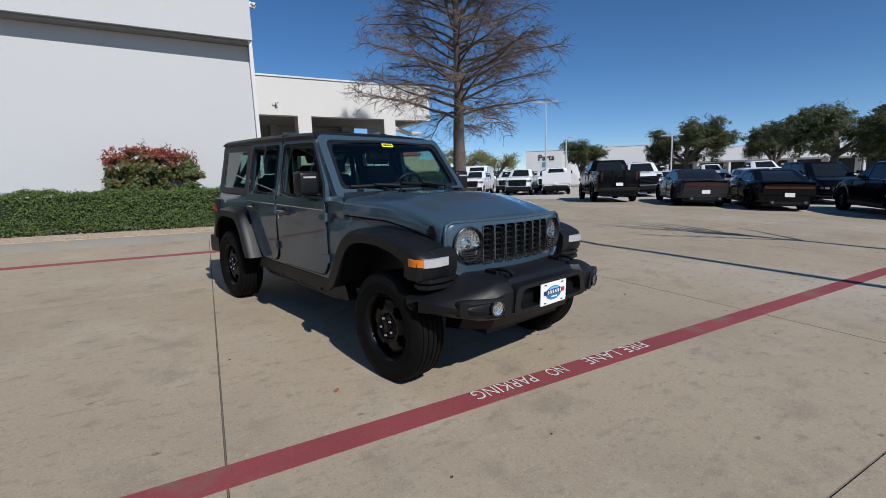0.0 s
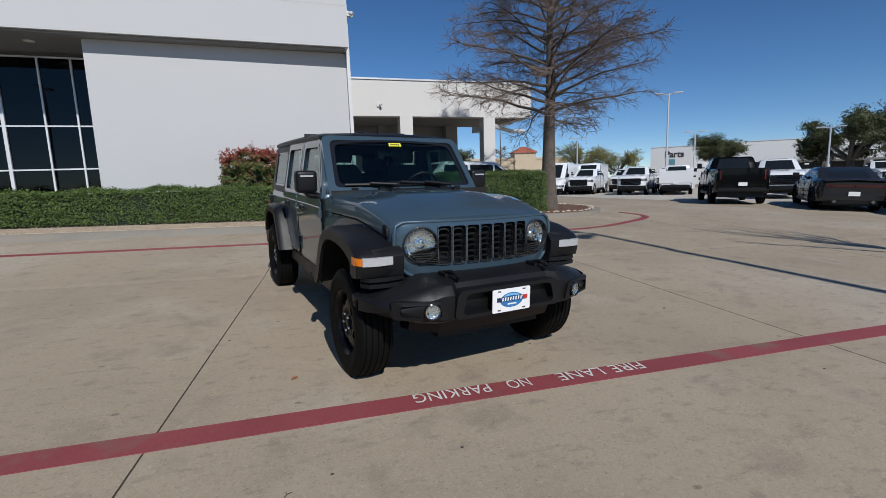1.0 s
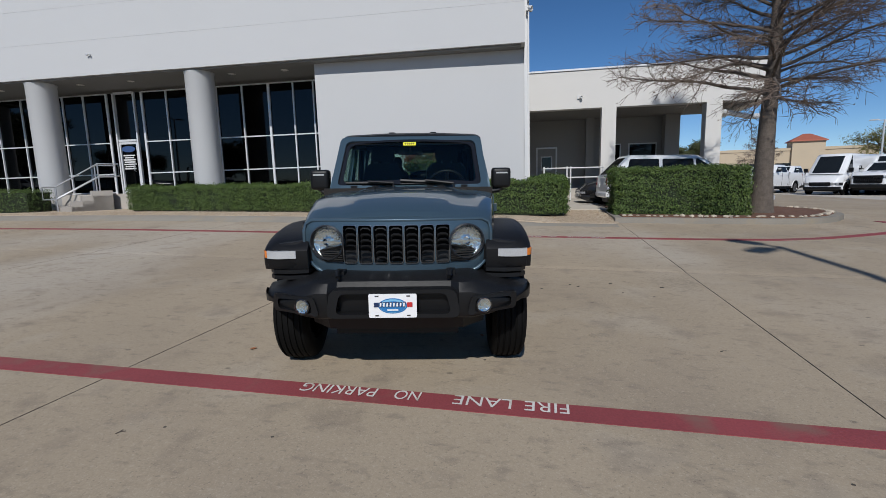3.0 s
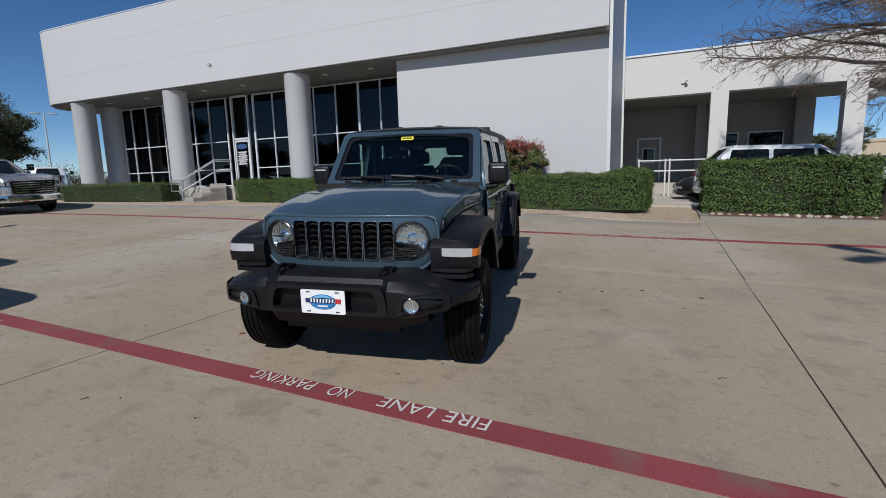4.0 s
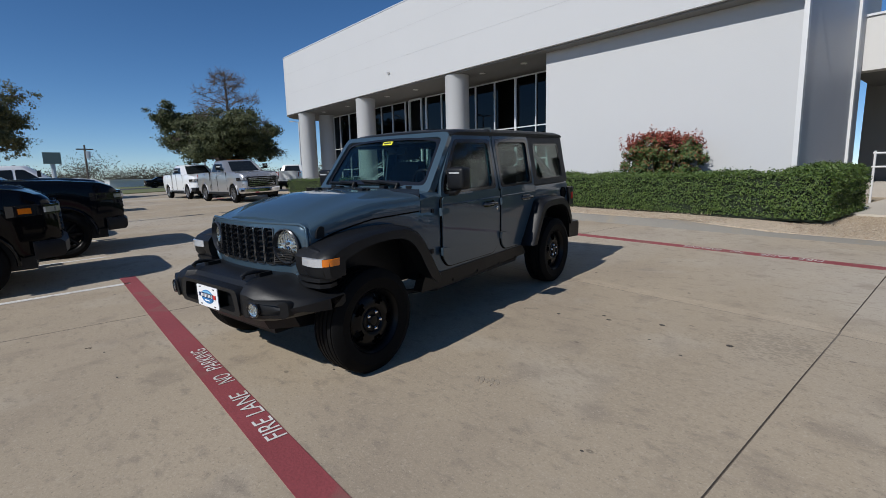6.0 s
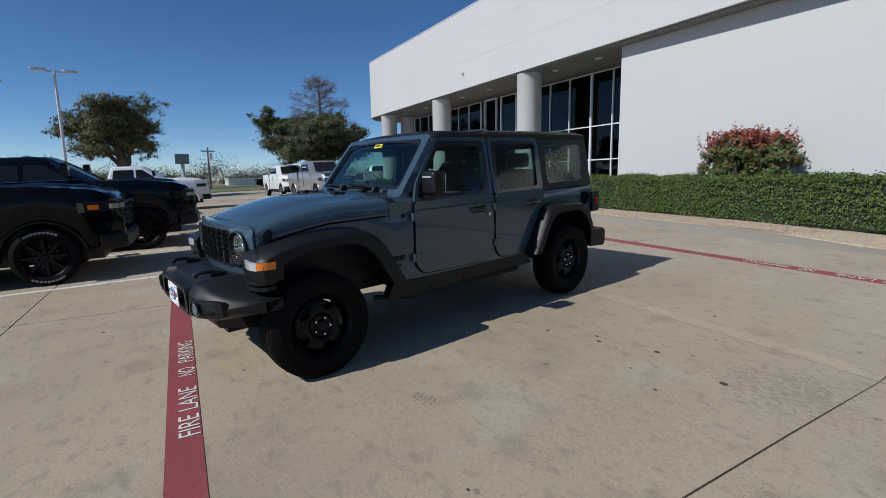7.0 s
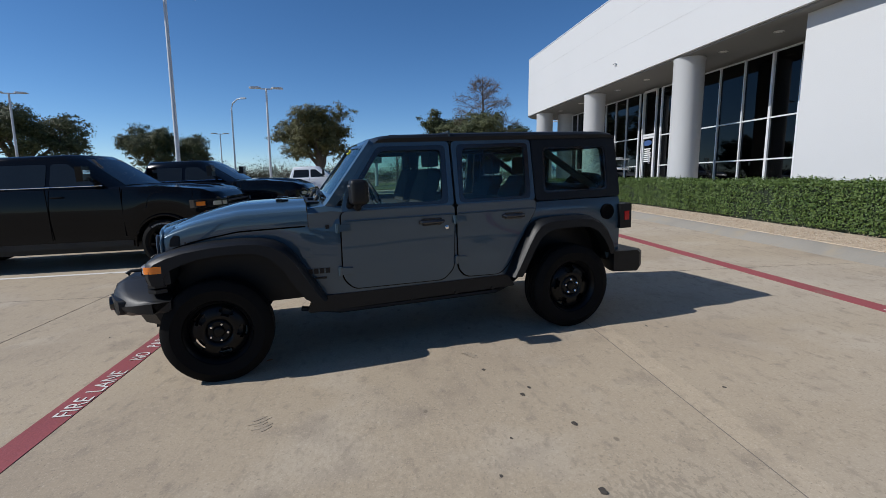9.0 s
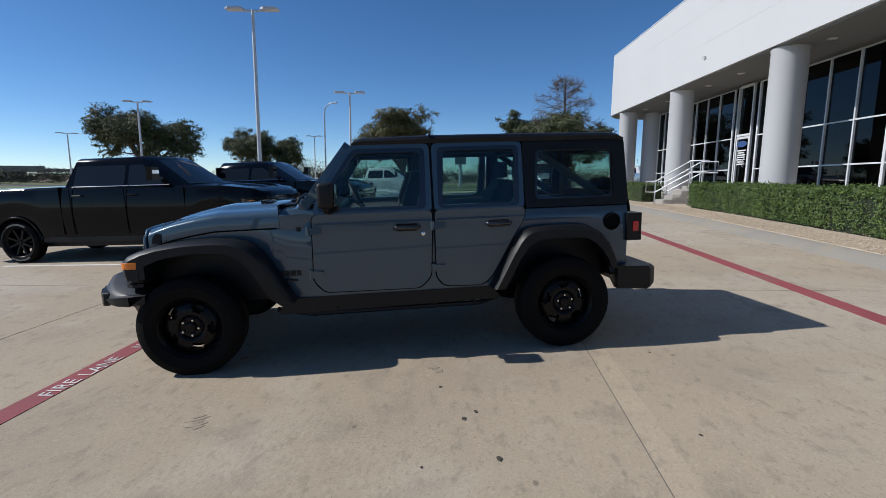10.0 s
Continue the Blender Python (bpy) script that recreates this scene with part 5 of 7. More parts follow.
def wheel(name, m, parent, r=0.395, w=0.245, rim_r=0.225, spokes=5, rim_mat=None, lugs=5, offset=0.0):
    """Tyre with grooves and shoulder blocks, spoked rim, brake disc and nuts; its outer face looks along +y."""
    rim_mat = rim_mat or M_rim
    wh = new(name)
    wh.matrix_basis = m
    wh.parent = parent
    h = w / 2
    prof = [(rim_r + 0.004, -h + 0.03), (rim_r + 0.02, -h + 0.01), (r - 0.07, -h - 0.004), (r - 0.03, -h + 0.006), (r - 0.008, -h + 0.026)]
    for k in range(5):
        c = -h + w * (k + 1) / 6
        prof += [(r - 0.001 - 0.003 * abs(k - 2), c - 0.007), (r - 0.011 - 0.003 * abs(k - 2), c - 0.004), (r - 0.011 - 0.003 * abs(k - 2), c + 0.004), (r - 0.001 - 0.003 * abs(k - 2), c + 0.007)]
    prof += [(r - 0.008, h - 0.026), (r - 0.03, h - 0.006), (r - 0.07, h + 0.004), (r - 0.075, h + 0.006), (r - 0.08, h + 0.003), (rim_r + 0.05, h + 0.002), (rim_r + 0.02, h - 0.008), (rim_r + 0.004, h - 0.03)]
    bm = bmesh.new()
    lathe(bm, prof, 56, axis="y")
    part("tyre", bm, M_tyre, wh, "black rubber tyre", smooth=35)
    bm = bmesh.new()
    lathe(bm, [(rim_r + 0.006, -h + 0.03), (rim_r - 0.012, -h + 0.05), (rim_r - 0.02, 0.0), (rim_r - 0.014, h - 0.06), (rim_r - 0.004, h - 0.03), (rim_r + 0.012, h - 0.012), (rim_r + 0.012, h - 0.02), (rim_r + 0.002, h - 0.04), (rim_r + 0.006, -h + 0.03)], 48, axis="y")
    yo = h - 0.045 + offset
    if spokes == 5:
        q = rim_r / 0.225
        rows = [(r * q, yo + d) for r, d in ((0.085, -0.014), (0.094, 0.0), (0.11, 0.008), (0.125, 0.008), (0.15, 0.003), (0.172, -0.005), (0.194, -0.016), (0.206, -0.03), (0.214, -0.034))]
        vs = [[bm.verts.new((r * math.sin(i * math.pi / 30), y, r * math.cos(i * math.pi / 30))) for i in range(60)] for r, y in rows]
        fs = []
        for a in range(len(rows) - 1):
            for i in range(60):
                b = i % 12
                if 3 <= a <= 5 and 4 <= b <= 7 or a == 4 and 3 <= b <= 8:
                    continue
                fs.append(bm.faces.new((vs[a][i], vs[a][(i + 1) % 60], vs[a + 1][(i + 1) % 60], vs[a + 1][i])))
        ex = bmesh.ops.extrude_face_region(bm, geom=fs)
        for v in ex["geom"]:
            if isinstance(v, bmesh.types.BMVert):
                v.co.y -= 0.035
    for k in range(0 if spokes == 5 else spokes):
        mm = pose(0, 0, 0, 0, 360 * k / spokes, 0)
        sp = [(-0.035, 0.05), (0.035, 0.05), (0.03, rim_r - 0.01), (-0.03, rim_r - 0.01)]
        secs = []
        for y, q in ((yo - 0.06, 1.15), (yo - 0.014, 1.0), (yo + 0.008, 0.62)):
            secs.append([mm @ Vector((x * q, y + 0.02 * (z / rim_r - 0.5), z)) for x, z in sp])
        rings(bm, secs)
    lathe(bm, [(0.085, yo - 0.05), (0.085, yo - 0.008), (0.075, yo), (0.045, yo - 0.004), (0.035, yo + 0.012), (0.03, yo + 0.014), (0.001, yo + 0.014)], 28, axis="y")
    rim = part("rim", bm, rim_mat, wh, "black alloy rim" if rim_mat is M_rim else "", smooth=32)
    bm = bmesh.new()
    lathe(bm, [(0.16, -0.02), (0.16, 0.005), (0.09, 0.005), (0.08, 0.03), (0.001, 0.03), (0.001, -0.02)], 28, axis="y")
    part("brake_disc", bm, M_steel, wh, smooth=32)
    if spokes == 5:
        # added black disc, so the rim openings look dark inside
        bm = bmesh.new()
        lathe(bm, [(rim_r - 0.045, yo - 0.085), (rim_r - 0.05, yo - 0.075), (0.06, yo - 0.07), (0.001, yo - 0.07)], 36, axis="y")
        part("dust_shield", bm, M_void, wh, smooth=32)
    for k in range(lugs):
        a = 2 * math.pi * (k + 0.5) / lugs
        bm = bmesh.new()
        lathe(bm, [(0.0135, yo - 0.02), (0.0135, yo + 0.016), (0.008, yo + 0.024), (0.001, yo + 0.024)], 6, m=pose(0.063 * math.sin(a), 0, 0.063 * math.cos(a)), axis="y")
        part("wheel_nut", bm, M_chrome, rim, "chrome wheel nut")
    return wh


for i, (x, s) in enumerate(((WHEEL_X, 1), (-WHEEL_X, 1), (WHEEL_X, -1), (-WHEEL_X, -1))):
    wheel("wheel", pose(x, s * 0.8, WHEEL_R, 0, (12, 40, 65, 25)[i], 0 if s > 0 else 180), J)
wheel("spare_wheel", pose(-2.24, 0.02, 1.02, 0, 0, 90), J)


def cabin():
    for y in (0.36, -0.36):
        for x, z1, zh in ((-0.28, 1.52, 1.69), (-1.22, 1.42, 1.6)):
            bm = bmesh.new()
            rings(bm, [[(x + dx + a, y + q, z) for a, q in ((-0.06, -wd), (0.05, -wd * 0.9), (0.05, wd * 0.9), (-0.06, wd))] for z, dx, wd in ((1.19, 0.06, 0.25), (1.3, 0.03, 0.25), (z1 - 0.06, -0.03, 0.22), (z1, -0.045, 0.17))])
            st = part("seat", bm, M_seat, J, "black cloth seat", bevel=0.025, smooth=40)
            bm = bmesh.new()
            rings(bm, [[(x - 0.06 + a, y + q, z) for a, q in ((-0.04, -wd), (0.045, -wd), (0.045, wd), (-0.04, wd))] for z, wd in ((z1 + 0.02, 0.11), (z1 + 0.07, 0.13), (zh - 0.03, 0.125), (zh, 0.1))])
            part("headrest", bm, M_seat, st, bevel=0.02, smooth=40)
            for q in (-0.05, 0.05):
                part("headrest_post", tubed([(x - 0.055, y + q, z1 - 0.03), (x - 0.058, y + q, z1 + 0.05)], 0.007, 6), M_satin, st)
    bm = bmesh.new()
    secs = [[(x, y, z) for x, z in ((0.6, 1.2), (0.62, 1.29), (0.5, 1.3), (0.36, 1.275), (0.34, 1.2))] for y in (-0.7, -0.4, 0.0, 0.4, 0.7)]
    rings(bm, secs)
    part("dashboard", bm, M_black, J, bevel=0.015, smooth=30)
    bm = bmesh.new()
    m = Matrix.Translation((0.18, 0.36, 1.27)) @ pose(0, 0, 0, 0, -65, 0)
    tube(bm, [m @ Vector((0.185 * math.cos(a), 0.185 * math.sin(a), 0)) for a in [2 * math.pi * k / 28 for k in range(29)]], 0.016, 8)
    for a in (0.0, 2.4, 3.9):
        tube(bm, [m @ Vector((0, 0, -0.02)), m @ Vector((0.18 * math.cos(a), 0.18 * math.sin(a), 0))], 0.018, 6)
    part("steering_wheel", bm, M_black, J, smooth=60)
    for s in (-1, 1):
        for pts in ([(-0.45, s * 0.66, 1.2), (-0.45, s * 0.62, 1.7)], [(0.2, s * 0.6, 1.7), (-1.3, s * 0.6, 1.7)], [(-1.3, s * 0.6, 1.7), (-1.95, s * 0.66, 1.25)], [(-1.28, s * 0.66, 1.2), (-1.28, s * 0.6, 1.7)]):
            part("roll_bar", tubed(pts, 0.032, 8), M_seat, J, "padded black roll bar", smooth=60)
    for x in (-0.45, -1.3):
        part("roll_bar", tubed([(x, -0.62, 1.7), (x, 0.62, 1.7)], 0.032, 8), M_seat, J, smooth=60)


cabin()

# ---- parked vehicles ----
M_vglass = mat("dark_vehicle_glass", (0.012, 0.015, 0.017), 0.04, var=0.15, spec=0.35, rvar=0.02)
M_lamp_bar = mat("dark_red_lens", (0.05, 0.004, 0.005), 0.15, var=0.1, coat=0.5)
M_headlamp = mat("headlamp", (0.5, 0.51, 0.53), 0.12, 0.5, var=0.15, fine=60, coat=0.6)
M_pt = {
    "white": mat("white_paint", (0.74, 0.75, 0.76), 0.3, var=0.02, coat=0.8),
    "black": mat("black_paint", (0.003, 0.003, 0.0035), 0.14, var=0.1, coat=0.25, spec=0.08),
    "navy": mat("blue_black_paint", (0.003, 0.0045, 0.008), 0.14, var=0.1, coat=0.25, spec=0.08),
    "silver": mat("silver_paint", (0.4, 0.4, 0.41), 0.3, 0.6, var=0.03, coat=0.8),
    "grey": mat("dark_grey_paint", (0.026, 0.026, 0.027), 0.25, 0.3, var=0.05, coat=0.35, spec=0.2),
    "blue": mat("pale_blue_paint", (0.18, 0.26, 0.34), 0.3, 0.4, var=0.04, coat=0.8),
}
M_rim_grey = mat("silver_rim", (0.16, 0.16, 0.165), 0.35, 0.7, var=0.08)

KINDS = {
    # front and rear end, axles, half width, lower edge, wheel radius, upper line, roof height, cabin (base front, base rear, roof front, roof rear), side window cuts
    "pickup": dict(f=2.82, r=-3.1, ax=(1.86, -1.86), w=1.0, low=0.45, wr=0.41, top=[(-3.1, 1.44), (-0.95, 1.46), (-0.9, 1.45), (1.1, 1.42), (1.9, 1.4), (2.5, 1.33), (2.74, 1.22), (2.82, 1.02)], roof=1.98, cab=(1.2, -0.92, 0.42, -0.72), cuts=[(0.82, 0.12), (0.05, -0.72)]),
    "suv": dict(f=2.42, r=-2.5, ax=(1.5, -1.5), w=0.96, low=0.36, wr=0.38, top=[(-2.5, 1.1), (-2.4, 1.14), (1.0, 1.13), (1.6, 1.1), (2.15, 1.0), (2.42, 0.78)], roof=1.73, cab=(1.2, -2.44, 0.25, -1.85), cuts=[(0.82, 0.1), (0.03, -0.88), (-0.98, -1.95)]),
    "sedan": dict(f=2.45, r=-2.5, ax=(1.5, -1.5), w=0.95, low=0.28, wr=0.35, top=[(-2.5, 0.95), (-2.38, 1.06), (-1.6, 1.08), (1.0, 0.98), (1.7, 0.92), (2.2, 0.8), (2.45, 0.6)], roof=1.46, cab=(1.1, -1.95, 0.15, -1.0), cuts=[(0.72, -0.2), (-0.27, -1.3)]),
    "van": dict(f=2.85, r=-3.1, ax=(1.95, -1.8), w=1.02, low=0.34, wr=0.36, top=[(-3.1, 1.3), (1.8, 1.3), (2.2, 1.25), (2.6, 1.12), (2.85, 0.8)], roof=2.5, cab=(2.35, -3.07, 1.35, -3.02), cuts=[(1.95, 1.15)]),
}


def vehicle(name, kind, paint, m, label, rim=None, group="parked vehicles", category="", service=False, over=None):
    """A parked vehicle: lofted lower body with arches, a cabin with panes, lamps, bumpers, mirrors and wheels."""
    K = dict(KINDS[kind], **(over or {}))
    P = M_pt[paint]
    V = thing(name, m, label, category or {"pickup": "pickup truck", "suv": "car", "sedan": "car", "van": "van"}[kind], group)
    f, r, w, wr = K["f"], K["r"], K["w"], K["wr"]

    def half(x):
        return w * lerp([(r, 0.84), (r + 0.06, 0.9), (r + 0.25, 0.965), (r + 0.9, 1.0), (f - 1.2, 1.0), (f - 0.45, 0.95), (f - 0.12, 0.84), (f, 0.72)], x)

    def low(x):
        z = lerp([(r, K["low"] + 0.14), (r + 0.5, K["low"]), (f - 0.5, K["low"]), (f, K["low"] + 0.06)], x)
        for c in K["ax"]:
            d = abs(x - c)
            if d < wr + 0.075:
                z = max(z, wr + math.sqrt((wr + 0.075) ** 2 - d * d))
        return z
    xs = sorted({round(r + (f - r) * i / 90, 3) for i in range(91)} | {f - 0.03, f - 0.01})
    secs = []
    for x in xs:
        hw, a, b = half(x), low(x), lerp(K["top"], x)
        a = min(a, b - 0.12)
        pts = [(hw * 0.94, a), (hw * 0.975, a + 0.03), (hw, a + (b - a) * 0.45), (hw * 0.985, a + (b - a) * 0.75), (hw * 0.955, b - 0.045), (hw * 0.91, b - 0.008), (hw * 0.5, b + 0.012)]
        secs.append([(x, -y, z) for y, z in pts] + [(x, y, z) for y, z in reversed(pts)])
    bm = bmesh.new()
    rings(bm, secs)
    vb = part("body", bm, P, V, smooth=35)
    vb.data.materials.append(M_black)
    for p in vb.data.polygons:
        if all(vb.data.vertices[i].co.z < low(vb.data.vertices[i].co.x) + 0.01 for i in p.vertices):
            p.material_index = 1
    for c in K["ax"]:
        for s in (-1, 1):
            ra = wr + 0.085
            pts = [(c + ra * math.cos(q), s * (half(c) * 0.985 - 0.004), wr + ra * math.sin(q)) for q in [math.pi * (-0.02 + 1.04 * i / 18) for i in range(19)]]
            part("arch_lip", tubed(pts, 0.028, 6), P, V, smooth=60)
    part("underbody", boxed(r + 0.2, f - 0.3, -w * 0.78, w * 0.78, K["low"] * 0.65, K["low"] + 0.35), M_black, V)
    # cabin
    bf, br, tf, tr = K["cab"]
    zb, zt = lerp(K["top"], 0.0) - 0.03, K["roof"]
    wb, wt = w * 0.935, w * (0.74 if kind != "van" else 0.86)

    def hw_at(z):
        return wb + (wt - wb) * (z - zb) / (zt - zb)

    def ring_at(z, a, b, k):
        y = hw_at(z) * k
        c = 0.06
        return [(b, -y * 0.9, z), (b + c, -y, z), (a - c * 3, -y, z), (a, -y * 0.72, z), (a + 0.04, 0, z), (a, y * 0.72, z), (a - c * 3, y, z), (b + c, y, z), (b, y * 0.9, z)]
    bm = bmesh.new()
    lv = []
    for t, k in ((0, 1.0), (0.5, 1.0), (0.86, 0.995), (0.96, 0.97), (1.0, 0.9)):
        a, b = bf + (tf - bf) * t, br + (tr - br) * t
        if t > 0.9:
            a, b = a - 0.1 * (t - 0.86), b + 0.1 * (t - 0.86)
        lv.append(ring_at(zb + (zt - zb) * t, a, b, k))
    rings(bm, lv)
    cabin_ob = part("cabin", bm, P, V, smooth=40)

    def xf(z):
        return bf + (tf - bf) * (z - zb) / (zt - zb)

    def xr(z):
        return br + (tr - br) * (z - zb) / (zt - zb)
    z0, z1 = zb + (0.05 if kind == "pickup" else 0.07), zt - (0.15 if kind == "pickup" else 0.12)
    for s in (-1, 1):
        fn = lambda x, z, o: (x, s * (hw_at(z) + o), z)
        for i, (a, b) in enumerate(K["cuts"]):
            at, bt = (min(a, xf(z1) - 0.26), b) if i == 0 else (a, b)
            if i == len(K["cuts"]) - 1 and kind != "van":
                bt = max(b, xr(z1) + 0.12)
            bm = bmesh.new()
            prism(bm, round_poly([(a, z0), (b, z0), (bt, z1), (at, z1)], 0.05), fn, -0.01, 0.006)
            part("side_window", bm, M_vglass, cabin_ob)
    for fx, nm in ((xf, "windscreen"), (xr, "rear_window")):
        d = 1 if nm == "windscreen" else -1
        if kind == "van" and d < 0:
            continue
        kk = 0.8 if d > 0 else 0.78
        bm = bmesh.new()
        secs = []
        for t in (0.06, 0.5, 0.88):
            z = zb + (zt - zb) * t
            y = hw_at(z)
            bow = 0.042 if d > 0 else 0.0
            row = [(fx(z) + d * (0.012 + bow * (1 - (q / 0.72) ** 2) if abs(q) <= 0.72 else 0.012), q * y, z) for q in (-kk * 0.89, -0.4, 0, 0.4, kk * 0.89)]
            secs.append(row + [(px - d * 0.03, py, pz) for px, py, pz in reversed(row)])
        rings(bm, secs)
        part(nm, bm, M_vglass, cabin_ob, smooth=30)
    # front
    zf = lerp(K["top"], f - 0.05)
    chrome_front = paint == "silver"
    gz0, gz1 = (0.7, 1.16) if kind == "pickup" else (0.55, 0.78) if kind in ("suv", "van") else (0.45, 0.6)
    gw = 0.66 if kind == "pickup" else 0.55

    def nose(y, o, z=0.0):
        return f + o - 0.02 * (y / gw) ** 2
    bm = bmesh.new()
    prism(bm, round_poly([(-gw, gz0 + 0.04), (-gw * 0.85, gz0), (gw * 0.85, gz0), (gw, gz0 + 0.04), (gw, gz1), (-gw, gz1)], 0.04), lambda y, z, o: (nose(y, o), y, z), -0.12, 0.035)
    gr = part("grille", bm, M_gloss, V, "black front grille")
    for k in range(5 if kind == "pickup" else 2):
        z = gz0 + 0.05 + k * 0.08
        bm = bmesh.new()
        rings(bm, [[(nose(y, 0.02), y, z), (nose(y, 0.05), y, z + 0.008), (nose(y, 0.05), y, z + 0.03), (nose(y, 0.02), y, z + 0.035)] for y in (-gw * 0.9, -gw * 0.45, 0, gw * 0.45, gw * 0.9)])
        part("grille_bar", bm, M_chrome if chrome_front and kind == "pickup" else M_black, gr, smooth=30)
    for s in (-1, 1):
        zl = gz1 - 0.1
        lh = 0.05 if paint in ("white", "silver") else 0.03
        bm = bmesh.new()
        rings(bm, [[(x, s * y, zl - 0.06), (x, s * y, zl + 0.07), (x - 0.08, s * (y - 0.02), zl + 0.08), (x - 0.08, s * (y - 0.02), zl - 0.07)] for y, x in ((gw + 0.03, f + 0.03), (w * 0.8, f - 0.03), (w * 0.9, f - 0.13), (w * 0.985, f - 0.42))])
        hl = part("headlight", bm, M_gloss, V, "dark headlamp housing", smooth=30)
        for y0, x0, y1, x1 in ((gw + 0.05, f + 0.03, w * 0.78, f - 0.015), (w * 0.815, f - 0.03, w * 0.905, f - 0.12)):
            bm = bmesh.new()
            rings(bm, [[(x + 0.012, s * y, zl - lh), (x + 0.012, s * y, zl + lh + 0.01), (x - 0.06, s * (y - 0.02), zl + lh + 0.01), (x - 0.06, s * (y - 0.02), zl - lh)] for y, x in ((y0, x0), (y1, x1))])
            part("lens", bm, M_headlamp, hl, "clear lamp lens")
        bm = bmesh.new()
        rings(bm, [[(x, s * (y + 0.008), zl - 0.03), (x, s * (y + 0.008), zl + 0.04), (x, s * (y - 0.03), zl + 0.04), (x, s * (y - 0.03), zl - 0.03)] for y, x in ((w * 0.94, f - 0.25), (w * 0.978, f - 0.38))])
        part("marker", bm, M_amber if paint == "black" and kind == "pickup" else M_gloss, hl, "amber marker lens" if paint == "black" and kind == "pickup" else "")
        bm = bmesh.new()
        tz0, tz1 = (1.0, 1.37) if kind == "pickup" else (0.8, 1.05) if kind != "sedan" else (0.8, 0.88)
        rings(bm, [[(x, s * y, tz0), (x, s * y, tz1), (x + 0.1, s * (y - 0.03), tz1), (x + 0.1, s * (y - 0.03), tz0)] for y, x in ((w * (0.72 if kind != "sedan" else 0.02), r - 0.016), (w * 0.78, r - 0.01), (w * 0.87, r + 0.05), (w * 0.955, r + 0.26))])
        part("tail_lamp", bm, M_red_lens if kind != "sedan" and paint != "black" else M_lamp_bar, V, "red tail lamp" if kind != "sedan" else "dark red full-width tail lamp", smooth=30)
        # mirrors and handles
        mx, mz = bf - 0.42, zb + 0.12
        bm = bmesh.new()
        box(bm, mx - 0.05, mx + 0.06, s * (w + 0.14) - 0.1, s * (w + 0.14) + 0.1, mz, mz + (0.24 if kind in ("pickup", "van") else 0.14))
        box(bm, mx - 0.02, mx + 0.03, min(s * (w - 0.08), s * (w + 0.1)), max(s * (w - 0.08), s * (w + 0.1)), mz + 0.01, mz + 0.06)
        part("side_mirror", bm, M_black if paint != "black" else P, V, bevel=0.025, smooth=40)
        for a, b in K["cuts"][:2]:
            hx = b + 0.12
            part("handle", tubed([(hx - 0.1, s * (w * 0.985), zb - 0.13), (hx - 0.08, s * (w + 0.02), zb - 0.13), (hx + 0.08, s * (w + 0.02), zb - 0.13), (hx + 0.1, s * (w * 0.985), zb - 0.13)], 0.014, 6), P, V)
            part("door_gap", boxed(b - 0.038, b - 0.032, s * w - 0.012, s * w + 0.004, K["low"] + 0.1, zb + 0.03), M_void, V)
    for d, e, z0b, z1b in ((1, f, K["low"] - 0.02, gz0 - 0.04), (-1, r, K["low"] + 0.05, 0.68 if kind == "pickup" else 0.6)):
        bm = bmesh.new()
        secs = []
        for q in (-0.98, -0.85, -0.4, 0, 0.4, 0.85, 0.98):
            x = e + d * (0.08 - 0.2 * max(0.0, abs(q) - 0.6) - (0.25 if abs(q) > 0.9 else 0))
            secs.append([(e - d * 0.3, q * w * 0.97, z0b), (x - d * 0.04, q * w * 0.97, z0b), (x, q * w * 0.97, z0b + 0.05), (x, q * w * 0.97, z1b - 0.05), (x - d * 0.05, q * w * 0.97, z1b), (e - d * 0.3, q * w * 0.97, z1b)])
        rings(bm, secs)
        part("bumper", bm, (M_chrome if chrome_front and d > 0 and kind == "pickup" else P if kind in ("sedan", "suv") else M_black), V, smooth=30)
    pz = 0.52 if kind == "sedan" else 0.75
    part("number_plate", boxed(r - 0.1, r - 0.085, -0.15, 0.15, pz, pz + 0.14), M_plate, V, "plain pale rear plate")
    if kind == "sedan":
        bm = bmesh.new()
        rings(bm, [[(r + 0.02, q * w, 1.0 - 0.05 * abs(q)), (r - 0.05, q * w, 1.045 - 0.05 * abs(q)), (r - 0.04, q * w, 1.06 - 0.05 * abs(q)), (r + 0.16, q * w, 1.07 - 0.05 * abs(q))] for q in (-0.82, -0.5, 0, 0.5, 0.82)])
        part("boot_spoiler", bm, P, V, smooth=40)
        part("diffuser", boxed(r - 0.06, r + 0.1, -0.6, 0.6, 0.26, 0.4), M_black, V, bevel=0.02)
        for s in (-1, 1):
            part("exhaust_tip", tubed([(r + 0.05, s * 0.5, 0.33), (r - 0.1, s * 0.5, 0.33)], 0.05, 10), M_satin, V)
    if paint in ("black", "silver", "navy"):
        for s in (-1, 1):
            a, b = K["cuts"][0][0] + 0.12, K["cuts"][-1][1] - 0.02
            part("window_trim", tubed([(a, s * (hw_at(z0) + 0.012), z0 - 0.012), (b, s * (hw_at(z0) + 0.012), z0 - 0.012)], 0.009, 6), M_chrome, cabin_ob, "thin bright window trim")
